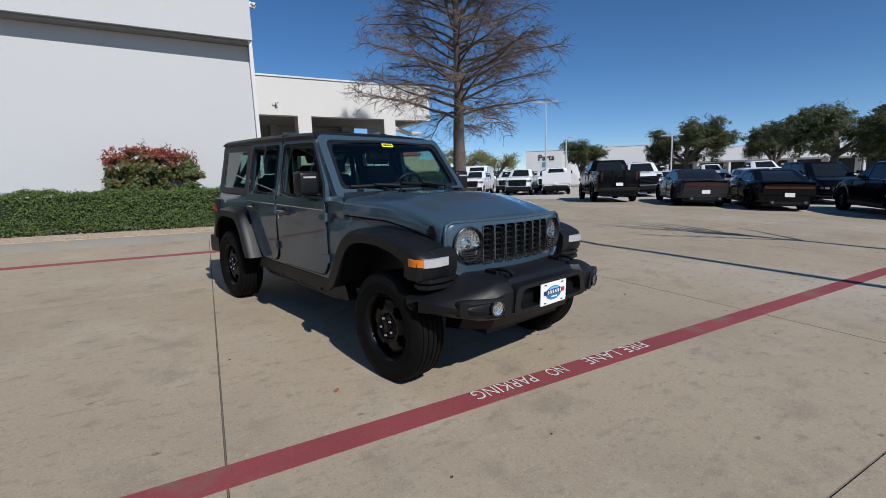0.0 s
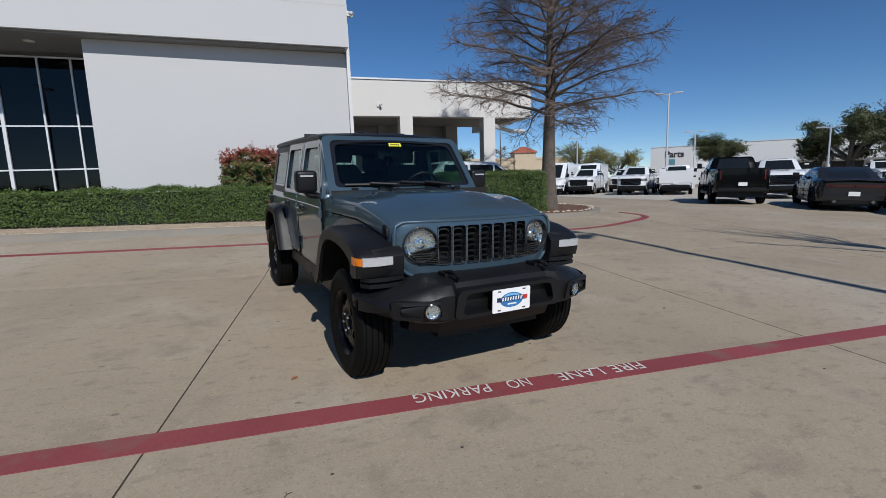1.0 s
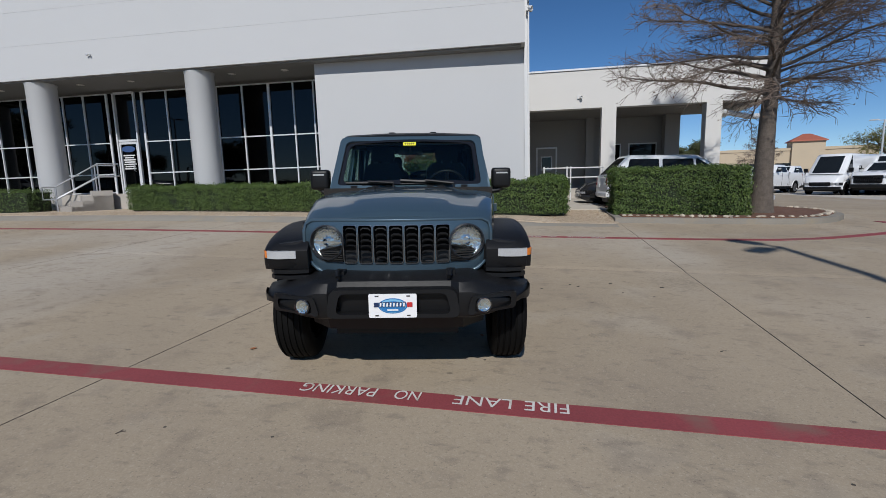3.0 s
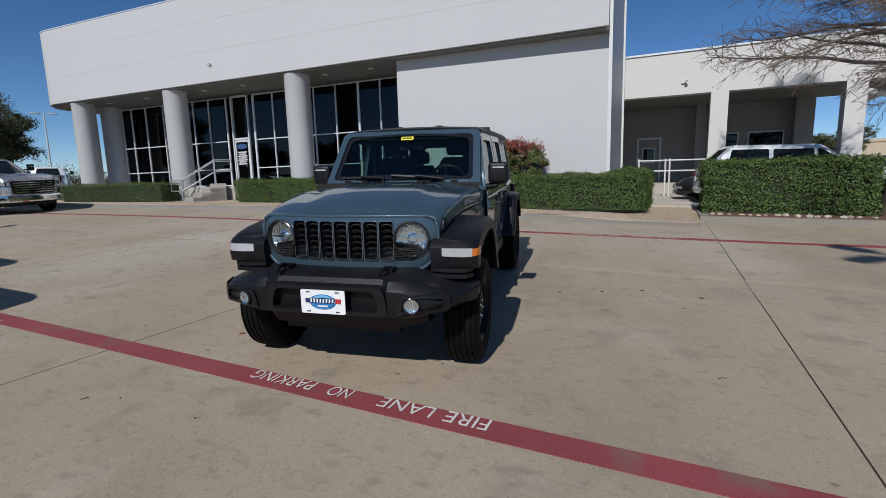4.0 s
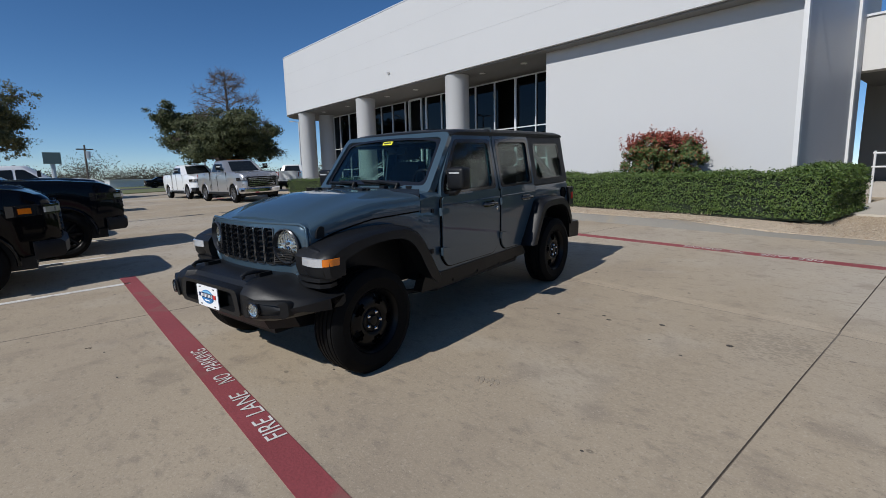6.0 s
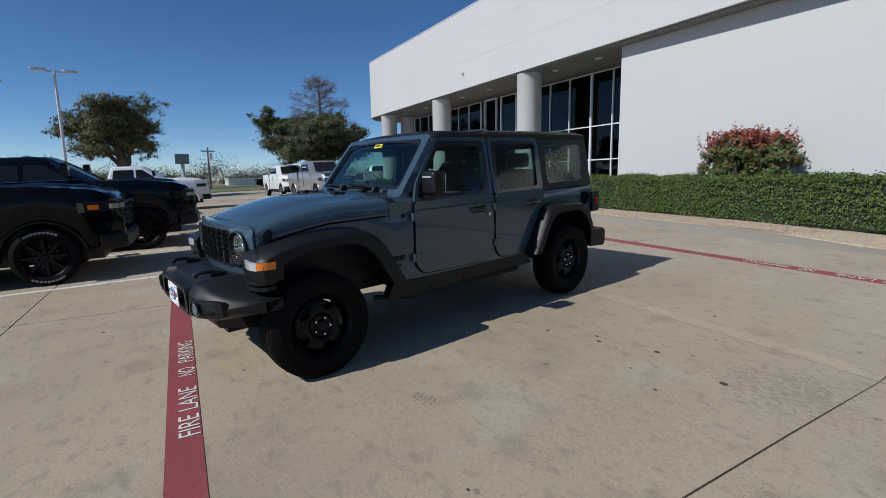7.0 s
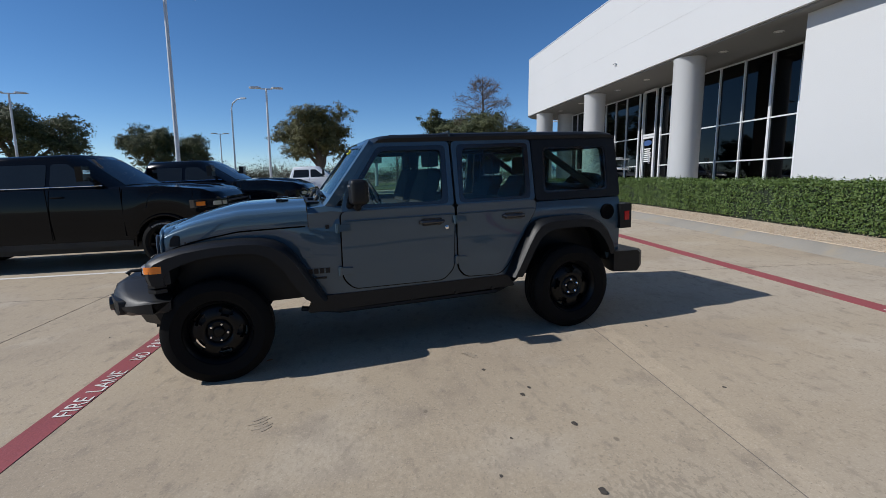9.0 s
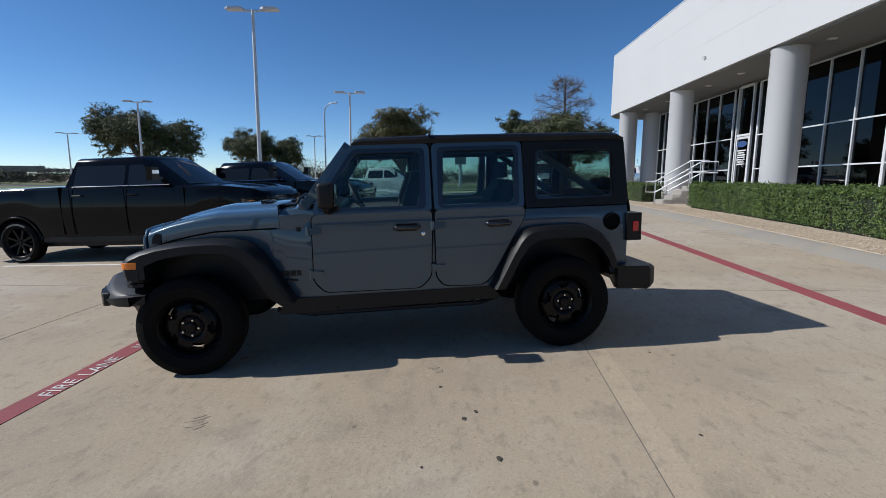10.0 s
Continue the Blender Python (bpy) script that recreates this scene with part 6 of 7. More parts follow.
    for s in (-1, 1):
        y0r, y1r = sorted((s * w * 0.9, s * (w * 0.985)))
        part("rocker", boxed(K["ax"][1] + wr + 0.12, K["ax"][0] - wr - 0.12, y0r, y1r, K["low"] - 0.05, K["low"] + 0.05), M_black, V, bevel=0.015)
        fgx = K["ax"][0] - wr - 0.22
        part("door_gap", boxed(fgx, fgx + 0.006, s * w * 0.985 - 0.012, s * w * 0.985 + 0.012, K["low"] + 0.12, zb), M_void, V)
    if kind == "pickup":
        for s in (-1, 1):
            part("mirror_cap", boxed(bf - 0.45, bf - 0.352, s * (w + 0.14) - 0.09, s * (w + 0.14) + 0.09, zb + 0.24, zb + 0.3), M_chrome if paint in ("black", "silver") else P, V, bevel=0.02)
            bm = bmesh.new()
            secs = []
            for q in (0.0, 0.25, 0.6, 0.9, 1.0):
                x = bf + 0.15 + (f - 0.25 - bf - 0.15) * q
                zz = lerp(K["top"], x)
                k = 1.0 if 0 < q < 1 else 0.3
                secs.append([(x, s * 0.2, zz - 0.02), (x, s * 0.24, zz + 0.035 * k), (x, s * 0.42, zz + 0.035 * k), (x, s * 0.52, zz - 0.02)])
            rings(bm, secs)
            part("hood_bulge", bm, P, V, smooth=40)
        part("tailgate_line", boxed(r - 0.012, r + 0.01, -0.75, 0.75, 0.78, 0.79), M_gloss, V)
        bx = K["cab"][1] - 0.02
        part("bed_gap", boxed(bx, bx + 0.006, -w - 0.001, w + 0.001, 0.55, 1.45), M_void, V)
        part("roof_lights", boxed(0.05, 0.15, -0.4, 0.4, zt - 0.01, zt + 0.025), M_amber if paint == "silver" else M_black, V, bevel=0.008)
    if service:
        for s in (-1, 1):
            part("service_box", boxed(-3.05, -0.98, min(s * 0.6, s * 1.02), max(s * 0.6, s * 1.02), 0.75, 1.75), P, V, bevel=0.02)
        part("service_box_back", boxed(-3.12, -3.05, -1.0, 1.0, 0.8, 1.6), P, V, bevel=0.02)
    for x in K["ax"]:
        for s in (-1, 1):
            wheel("wheel", pose(x, s * (w - 0.12), wr, 0, 17 * x + 30 * s, 0 if s > 0 else 180), V, r=wr, w=0.24, rim_r=wr * 0.66, rim_mat=rim or M_rim, spokes=8 if kind == "pickup" else 5, lugs=0)
    return V


def again(v, x, y, turn, label=""):
    c = copy_thing(v, on_ground(x, y, turn))
    if label:
        c["label"] = label
    return c


# row of bays beside the fire lane, noses towards the building
RAM = vehicle("pickup_truck", "pickup", "black", on_ground(-3.05, -1.15, 90), "glossy black long crew-cab pickup parked in a marked bay",
              over=dict(r=-3.45, ax=(1.86, -2.25), cab=(1.2, -1.24, 0.42, -1.04), cuts=[(0.82, 0.1), (0.03, -1.0)], top=[(-3.45, 1.44), (-1.3, 1.46), (-1.2, 1.45), (1.1, 1.42), (1.9, 1.4), (2.5, 1.33), (2.74, 1.22), (2.82, 1.02)]))
# pale raised lettering on the sidewalls, as plain bars
M_letter = mat("white_rubber_lettering", (0.26, 0.26, 0.25), 0.7, var=0.2, fine=80)
for x, s in ((1.86, -1), (1.86, 1), (-2.25, -1), (-2.25, 1)):
    for k in range(9):
        for turn in (0, 180):
            a = radians(turn + 58 + k * 7.5)
            b = a + radians(5.2)
            y0, y1 = s * 0.995, s * 1.012
            bm = bmesh.new()
            rings(bm, [[(x + r * math.cos(q), y, 0.41 + r * math.sin(q)) for r, q in ((0.335, a), (0.335, b), (0.362, b), (0.362, a))] for y in (y0, y1)])
            part("lettering_bar", bm, M_letter, RAM)
vehicle("pickup_truck", "pickup", "navy", on_ground(-5.85, -0.15, 90), "blue-black crew-cab pickup parked in a bay", over=dict(roof=1.9))
vehicle("parked_sedan", "sedan", "blue", on_ground(-8.6, -0.4, 90), "pale blue saloon car parked in a bay")
white_car = vehicle("parked_sedan", "sedan", "white", on_ground(-11.4, -0.3, 90), "white saloon car parked in a bay")
WP = vehicle("pickup_truck", "pickup", "white", on_ground(-18.2, 0.6, 90), "white crew-cab pickup parked in a bay", rim=M_rim_grey)
again(white_car, -14.4, -0.2, 90)
# west end of the building
vehicle("pickup_truck", "pickup", "silver", on_ground(-18.9, 8.85, 5), "silver crew-cab pickup with a chrome grille parked by the hedge", rim=M_rim_grey)
again(WP, -26.6, 8.5, 5, "white crew-cab pickup parked beside a silver one")
again(WP, -33.0, 17.5, 150, "white pickup parked far behind the columns")
# east lot
vehicle("pickup_truck", "pickup", "black", on_ground(19.6, 16.6, 51), "black lifted pickup seen from the tailgate")
vehicle("parked_sedan", "sedan", "grey", on_ground(20.1, 12.5, 46), "dark grey saloon with a full-width red tail lamp")
BS = vehicle("parked_sedan", "sedan", "black", on_ground(20.6, 9.7, 43), "black saloon car parked at an angle")
SV = vehicle("parked_suv", "suv", "black", on_ground(20.6, 5.6, 43), "black sport utility car parked at an angle")
again(SV, 25.2, 9.6, 223)
VN = vehicle("parked_van", "van", "white", on_ground(21.6, 34.6, 222), "white high-roof panel van parked in a row")
again(VN, 25.5, 36.0, 226)
again(WP, 18.6, 37.6, 222, "white crew-cab pickup parked beside the vans")
again(WP, 23.4, 33.4, 222, "white crew-cab pickup parked in the far row")
again(WP, 24.9, 29.3, 222, "white crew-cab pickup parked in the far row")
vehicle("service_truck", "pickup", "white", on_ground(26.7, 27.4, 46), "white service truck with side boxes, seen from behind", service=True)
again(WP, 34.0, 27.6, 226, "white crew-cab pickup parked in the far row")
again(white_car, 36.8, 23.2, 226)
again(WP, 39.0, 18.6, 226, "white crew-cab pickup parked in the far row")
again(white_car, 32.1, 32.9, 226)
again(WP, 25.2, 18.8, 224, "white crew-cab pickup parked behind a black one")
again(white_car, 29.8, 19.9, 226)
again(white_car, 32.6, 14.9, 226)
for x, y in ((26.6, 39.4), (28.4, 35.2), (30.2, 32.0), (31.6, 26.2), (21.4, 41.5)):
    again(WP, x, y, 224, "white crew-cab pickup parked in the row behind")
again(white_car, 29.4, 14.2, 226)
again(WP, 45.0, 25.9, 226, "white crew-cab pickup parked in the second row")
# beside the canopy
vehicle("parked_suv", "suv", "white", on_ground(7.5, 16.3, 6), "white sport utility car behind a clipped hedge")
vehicle("parked_sedan", "sedan", "grey", on_ground(6.9, 18.9, 184), "dark grey car parked under the canopy")

# ---- plants ----
def leaf_mat(name, cols, rough=0.5):
    """Leaves whose colour changes from leaf to leaf."""
    m = bpy.data.materials.new(name)
    m.use_nodes = True
    nt = m.node_tree
    b = nt.nodes["Principled BSDF"]
    ge = nt.nodes.new("ShaderNodeNewGeometry")
    rp = nt.nodes.new("ShaderNodeValToRGB")
    rp.color_ramp.elements[0].color = (*cols[0], 1)
    rp.color_ramp.elements[1].color = (*cols[-1], 1)
    for i, c in enumerate(cols[1:-1]):
        e = rp.color_ramp.elements.new((i + 1) / (len(cols) - 1))
        e.color = (*c, 1)
    nt.links.new(ge.outputs["Random Per Island"], rp.inputs["Fac"])
    nt.links.new(rp.outputs["Color"], b.inputs["Base Color"])
    b.inputs["Roughness"].default_value = rough
    b.inputs["Specular IOR Level"].default_value = 0.4
    b.inputs["Transmission Weight"].default_value = 0.0
    return m


M_hedge_leaf = leaf_mat("hedge_leaves", [(0.035, 0.065, 0.013), (0.065, 0.11, 0.02), (0.115, 0.165, 0.035), (0.05, 0.085, 0.017)])
# near-black green, the shade between the leaves put into the core's colour
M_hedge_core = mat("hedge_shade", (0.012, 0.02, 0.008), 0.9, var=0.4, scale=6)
M_photinia = leaf_mat("photinia_leaves", [(0.04, 0.08, 0.02), (0.06, 0.11, 0.025), (0.1, 0.12, 0.03), (0.2, 0.06, 0.03)])
M_red_leaf = leaf_mat("red_young_leaves", [(0.2, 0.04, 0.028), (0.3, 0.07, 0.045), (0.12, 0.035, 0.02)])
M_oak_leaf = leaf_mat("oak_leaves", [(0.03, 0.042, 0.014), (0.058, 0.072, 0.022), (0.1, 0.108, 0.04), (0.045, 0.055, 0.018)], 0.6)
M_olive_leaf = leaf_mat("olive_oak_leaves", [(0.06, 0.062, 0.018), (0.1, 0.098, 0.03), (0.15, 0.14, 0.05), (0.07, 0.07, 0.022)], 0.6)
M_yellow_leaf = leaf_mat("yellow_green_leaves", [(0.13, 0.135, 0.028), (0.2, 0.19, 0.045), (0.14, 0.12, 0.04)], 0.6)
M_far_leaf = leaf_mat("far_wood_leaves", [(0.07, 0.058, 0.045), (0.055, 0.055, 0.03), (0.09, 0.075, 0.06), (0.06, 0.065, 0.034)], 0.8)
M_bark = mat("grey_brown_bark", (0.1, 0.082, 0.067), 0.9, var=0.45, scale=9, fine=40, bump=1.0)
M_twig = mat("brown_twigs", (0.145, 0.108, 0.084), 0.85, var=0.25, scale=4, fine=30)
rng = np.random.default_rng(7)


def leaves(name, pts, nrm, size, material, parent, spread=0.7, aspect=1.9, label="", kind=""):
    """Small folded leaves at the points, turned loosely along the normals."""
    n = len(pts)
    d = nrm + rng.normal(0, spread, (n, 3))
    d /= np.linalg.norm(d, axis=1)[:, None] + 1e-9
    a = np.cross(d, rng.normal(0, 1, (n, 3)))
    a /= np.linalg.norm(a, axis=1)[:, None] + 1e-9
    b = np.cross(d, a)
    s = size * rng.uniform(0.6, 1.3, (n, 1))
    w = s / aspect
    tip, root = pts + a * s / 2, pts - a * s / 2
    mid = pts + d * s * 0.12
    V = np.stack([root, mid + b * w / 2 - d * s * 0.2, tip, mid - b * w / 2 - d * s * 0.2], 1).reshape(-1, 3)
    F = (np.arange(n)[:, None] * 4 + np.array([[0, 1, 2, 3]])).tolist()
    me = bpy.data.meshes.new(name)
    me.from_pydata(V.tolist(), [], F)
    me.materials.append(material)
    ob = new(name, me)
    if parent:
        ob.parent = parent
    if label:
        ob["label"] = label
    if kind:
        ob["kind"] = kind
    return ob


def lumpy(p, s, amp):
    """Slow unevenness of a clipped surface."""
    return amp * (np.sin(p[:, 0] * 2.1 * s + p[:, 2] * 1.7) + np.sin(p[:, 1] * 2.9 * s + p[:, 0] * 1.3 + 1.0) + np.sin(p[:, 2] * 5.1 * s + p[:, 0] * 4.3)) / 3


def hedge(x0, x1, y0, y1, zf, top, label, dens=2700, faces="fblrt", size=0.05):
    """A clipped hedge: a core painted as dark inner shade under a coat of leaves. zf(x): its foot."""
    h = thing("hedge", pose(0, 0, 0), label, "hedge", "clipped hedges")
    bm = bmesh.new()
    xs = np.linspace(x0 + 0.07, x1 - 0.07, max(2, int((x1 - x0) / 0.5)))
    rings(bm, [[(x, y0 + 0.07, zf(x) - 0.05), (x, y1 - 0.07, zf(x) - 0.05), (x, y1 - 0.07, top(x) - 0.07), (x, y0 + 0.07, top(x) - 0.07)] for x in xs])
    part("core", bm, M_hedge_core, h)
    P, N = [], []

    def add(n, f):
        u, v = rng.uniform(0, 1, n), rng.uniform(0, 1, n)
        p, q = f(u, v)
        P.append(p)
        N.append(np.tile(np.array(q, float), (n, 1)))
    zt = np.vectorize(top)
    zb = np.vectorize(zf)
    X = lambda u: x0 + (x1 - x0) * u
    hgt = top((x0 + x1) / 2) - zf((x0 + x1) / 2)
    ax, ay = (x1 - x0), (y1 - y0)
    if "f" in faces:
        add(int(dens * ax * hgt), lambda u, v: (np.stack([X(u), y0 + 0 * u, zb(X(u)) + (zt(X(u)) - zb(X(u))) * v], 1), (0, -1, 0.2)))
    if "b" in faces:
        add(int(dens * 0.3 * ax * hgt), lambda u, v: (np.stack([X(u), y1 + 0 * u, zb(X(u)) + (zt(X(u)) - zb(X(u))) * v], 1), (0, 1, 0.2)))
    if "t" in faces:
        add(int(dens * ax * ay), lambda u, v: (np.stack([X(u), y0 + ay * v, zt(X(u))], 1), (0, 0, 1)))
    for c, xe, nx in (("l", x0, -1), ("r", x1, 1)):
        if c in faces:
            add(int(dens * ay * hgt), lambda u, v: (np.stack([xe + 0 * u, y0 + ay * u, zf(xe) + (top(xe) - zf(xe)) * v], 1), (nx, 0, 0.2)))
    P, N = np.concatenate(P), np.concatenate(N)
    P = P + N * (lumpy(P, 1.6, 0.06) + lumpy(P, 6.3, 0.05) + rng.normal(0, 0.034, len(P)) - 0.02)[:, None]
    leaves("foliage", P, N, size, M_hedge_leaf, h)
    return h


hedge(-10.0, 3.75, 12.45, 13.35, lambda x: bed_z(x, 12.4), lambda x: 1.49 - 0.004 * x, "long low clipped evergreen hedge on a gravel bed")
hedge(2.75, 3.75, 13.3, 15.6, lambda x: bed_z(x, 12.6), lambda x: 1.56, "clipped evergreen hedge turning back beside the walkway", faces="lrtb")
hedge(4.98, 8.15, 12.55, 13.9, lambda x: g(x, 12.6) + 0.12, lambda x: 1.72, "tall clipped evergreen hedge on a mulched island")
hedge(-20.8, -13.7, 12.1, 13.0, lambda x: bed_z(x, 12.1), lambda x: 1.5, "clipped evergreen hedge below the columns", dens=700)
hedge(-10.0, -8.2, 12.75, 13.5, lambda x: bed_z(x, 12.4), lambda x: 1.5, "clipped evergreen hedge beside the steps", faces="lt", dens=900)


def blob_points(n, c, r, flat=0.0):
    d = rng.normal(0, 1, (n, 3))
    d /= np.linalg.norm(d, axis=1)[:, None]
    rr = rng.uniform(0.75, 1.03, (n, 1))
    return np.array(c) + d * rr * np.array(r), d


def photinia():
    h = thing("red_tip_shrub", pose(-0.08, 13.98, 0), "rounded green shrub with red young leaves along its top", "shrub")
    z0 = bed_z(0, 12.5)
    for a in range(7):
        t = a * 0.9
        part("stem", tubed([(0.1 * math.cos(t), 0.1 * math.sin(t), z0 - 0.1), (0.4 * math.cos(t), 0.15 * math.sin(t), z0 + 0.6), (0.7 * math.cos(t), 0.2 * math.sin(t), z0 + 1.2)], 0.025, 5, 0.008), M_bark, h)
    P, N = [], []
    lobes = [(-0.75, 0.95, 0.32, 0.4), (-0.68, 1.4, 0.33, 0.36), (-0.3, 1.52, 0.4, 0.36), (0.15, 1.48, 0.4, 0.38), (0.55, 1.42, 0.36, 0.36), (0.8, 1.15, 0.3, 0.36), (0.0, 1.1, 0.6, 0.45), (-0.4, 0.85, 0.5, 0.42), (0.45, 0.85, 0.5, 0.42), (0.0, 0.6, 0.7, 0.4)]
    for cx, cz, rx, rz in lobes:
        for _ in range(26):
            d = rng.normal(0, 1, 3)
            d /= np.linalg.norm(d)
            c = np.array((cx, 0, z0 + cz)) + d * np.array((rx, 0.4, rz)) * 0.82
            p, q = blob_points(95, c, (0.13, 0.13, 0.12))
            P.append(c + (p - c) * rng.uniform(0.3, 1.1, (95, 1)))
            N.append(q * 0.5 + d)
    P, N = np.concatenate(P), np.concatenate(N)
    keep = P[:, 2] > z0 + 0.1
    P, N = P[keep], N[keep]
    red = (P[:, 2] - z0 + 0.12 * np.sin(P[:, 0] * 5.0) > 1.62 + rng.normal(0, 0.16, len(P)))
    leaves("foliage", P[~red], N[~red], 0.075, M_photinia, h)
    S = []
    for k in range(70):
        x = rng.uniform(-1.0, 1.0)
        y = rng.uniform(-0.35, 0.35)
        zz = z0 + 1.82 - 0.3 * abs(x) ** 3 + rng.uniform(-0.15, 0.0)
        up = np.array((rng.normal(0, 0.25) + 0.3 * x, rng.normal(0, 0.25), 1.0))
        for q in np.linspace(0, rng.uniform(0.1, 0.26), 9):
            S.append(np.array((x, y, zz)) + up * q + rng.normal(0, 0.025, 3))
    S = np.concatenate([P[red], np.array(S)])
    leaves("young_leaves", S, rng.normal(0, 0.6, S.shape) + np.array((0, -0.4, 0.6)), 0.085, M_red_leaf, h, label="red young leaves", aspect=2.4)


photinia()


# ---- trees ----
def limb_mesh(name, limbs, material, parent, seg=5, label="", kind=""):
    """All limbs in one mesh: rows of (points, radius at root, radius at tip)."""
    V, F = [], []
    ang = np.arange(seg) * 2 * np.pi / seg
    for pts, r0, r1 in limbs:
        pts = np.asarray(pts, float)
        n = len(pts)
        base = len(V)
        for i, p in enumerate(pts):
            d = pts[min(i + 1, n - 1)] - pts[max(i - 1, 0)]
            d = d / (np.linalg.norm(d) + 1e-9)
            a = np.cross(d, (0.3, 0.2, 0.93) if abs(d[2]) < 0.9 else (1, 0.1, 0.0))
            a /= np.linalg.norm(a) + 1e-9
            b = np.cross(d, a)
            r = r0 + (r1 - r0) * i / (n - 1)
            V.extend((p + r * (np.outer(np.cos(ang), a) + np.outer(np.sin(ang), b))).tolist())
        for i in range(n - 1):
            for k in range(seg):
                j = (k + 1) % seg
                F.append((base + i * seg + k, base + i * seg + j, base + (i + 1) * seg + j, base + (i + 1) * seg + k))
    me = bpy.data.meshes.new(name)
    me.from_pydata(V, [], F)
    me.materials.append(material)
    for p in me.polygons:
        p.use_smooth = True
    ob = new(name, me)
    ob.parent = parent
    if label:
        ob["label"] = label
    return ob


def wander(p, d, length, n, bend, up=0.0):
    """A wavering line of points from p along d."""
    pts = [np.array(p, float)]
    d = np.array(d, float)
    for i in range(n):
        d = d + rng.normal(0, bend, 3) + np.array((0, 0, up))
        d /= np.linalg.norm(d)
        pts.append(pts[-1] + d * length / n)
    return pts


def cypress(m, height, label, spread=3.6, first=2.9, n1=104, cones=True):
    """A leafless bald cypress: tapered trunk, level limbs, many fine twigs."""
    global rng
    rng = np.random.default_rng(11)
    t = thing("bare_cypress_tree", m, label, "tree", "bare trees")
    trunk = [(0.0, 0.0, -0.2), (0.02, 0, 0.15), (0.05, 0.02, 1.0), (0.1, 0.05, 2.5), (0.16, 0.04, 4.0), (0.16, 0.08, 6.0), (0.12, 0.05, 8.0), (0.1, 0.02, height)]
    bm = bmesh.new()
    secs = []
    k0 = height / 11.0
    for (x, y, z), r in zip(trunk, (0.36, 0.285, 0.222, 0.185, 0.15, 0.1, 0.05, 0.01)):
        secs.append([(x + r * k0 * (1 + 0.07 * math.sin(3 * a + z)) * math.cos(a), y + r * k0 * (1 + 0.07 * math.sin(3 * a + z)) * math.sin(a), z) for a in [2 * math.pi * q / 14 for q in range(14)]])
    rings(bm, secs)
    part("trunk", bm, M_bark, t, "grey-brown furrowed trunk", smooth=50)
    big, twigs, tips = [], [], []
    T = np.array(trunk)
    for i in range(n1):
        u = (i + rng.uniform(0, 1)) / n1
        z = first + (height - first - 0.4) * u
        c = np.array([np.interp(z, T[:, 2], T[:, 0]), np.interp(z, T[:, 2], T[:, 1]), z])
        a = i * 2.4 + rng.normal(0, 0.3)
        L = spread * (1 - u) ** 0.75 * rng.uniform(0.75, 1.1) + 0.35
        lift = 0.12 + 0.5 * u + rng.normal(0, 0.08)
        pts = wander(c, (math.cos(a), math.sin(a), lift + 0.1), L, 7, 0.1, -0.03)
        big.append((pts, 0.046 * (1 - u * 0.7) * k0 + 0.008, 0.007))
        for k in range(int(7 + L * 5.0)):
            w = rng.uniform(0.18, 1.0)
            q = w * 7
            j = min(int(q), 6)
            p = pts[j] + (pts[j + 1] - pts[j]) * (q - j)
            d = pts[j + 1] - pts[j]
            d = d / np.linalg.norm(d)
            side = np.cross(d, (0, 0, 1)) * rng.choice((-1, 1)) * rng.uniform(0.5, 1.1)
            l2 = L * 0.34 * (1.15 - w) + 0.28
            sub = wander(p, d * 0.8 + side + np.array((0, 0, rng.normal(0.0, 0.3))), l2, 4, 0.16, -0.02)
            twigs.append((sub, 0.011, 0.004))
            for _ in range(9):
                jj = rng.integers(1, 5)
                dd = sub[jj] - sub[jj - 1]
                dd = dd / np.linalg.norm(dd)
                tw = wander(sub[jj], dd + rng.normal(0, 0.55, 3), rng.uniform(0.16, 0.42), 2, 0.2, -0.06)
                twigs.append((tw, 0.0062, 0.0035))
                tips.append(tw[-1])
    limb_mesh("branching", big, M_bark, t, 6)
    limb_mesh("twiggery", twigs, M_twig, t, 3, "fine bare twigs")["kind"] = "stuff"
    if cones:
        P = np.array(tips)[rng.uniform(0, 1, len(tips)) < 0.16]
        P = P + rng.normal(0, 0.03, P.shape)
        leaves("dry_tassels", P, rng.normal(0, 1, P.shape), 0.06, mat("dry_brown", (0.13, 0.075, 0.04), 0.9), t, label="dry brown tassels", kind="stuff")
    return t


cypress(pose(8.75, 13.5, 0.5, 0, 0, 30), 11.0, "tall bare cypress with fine brown twigs in a mulch bed", spread=3.45)


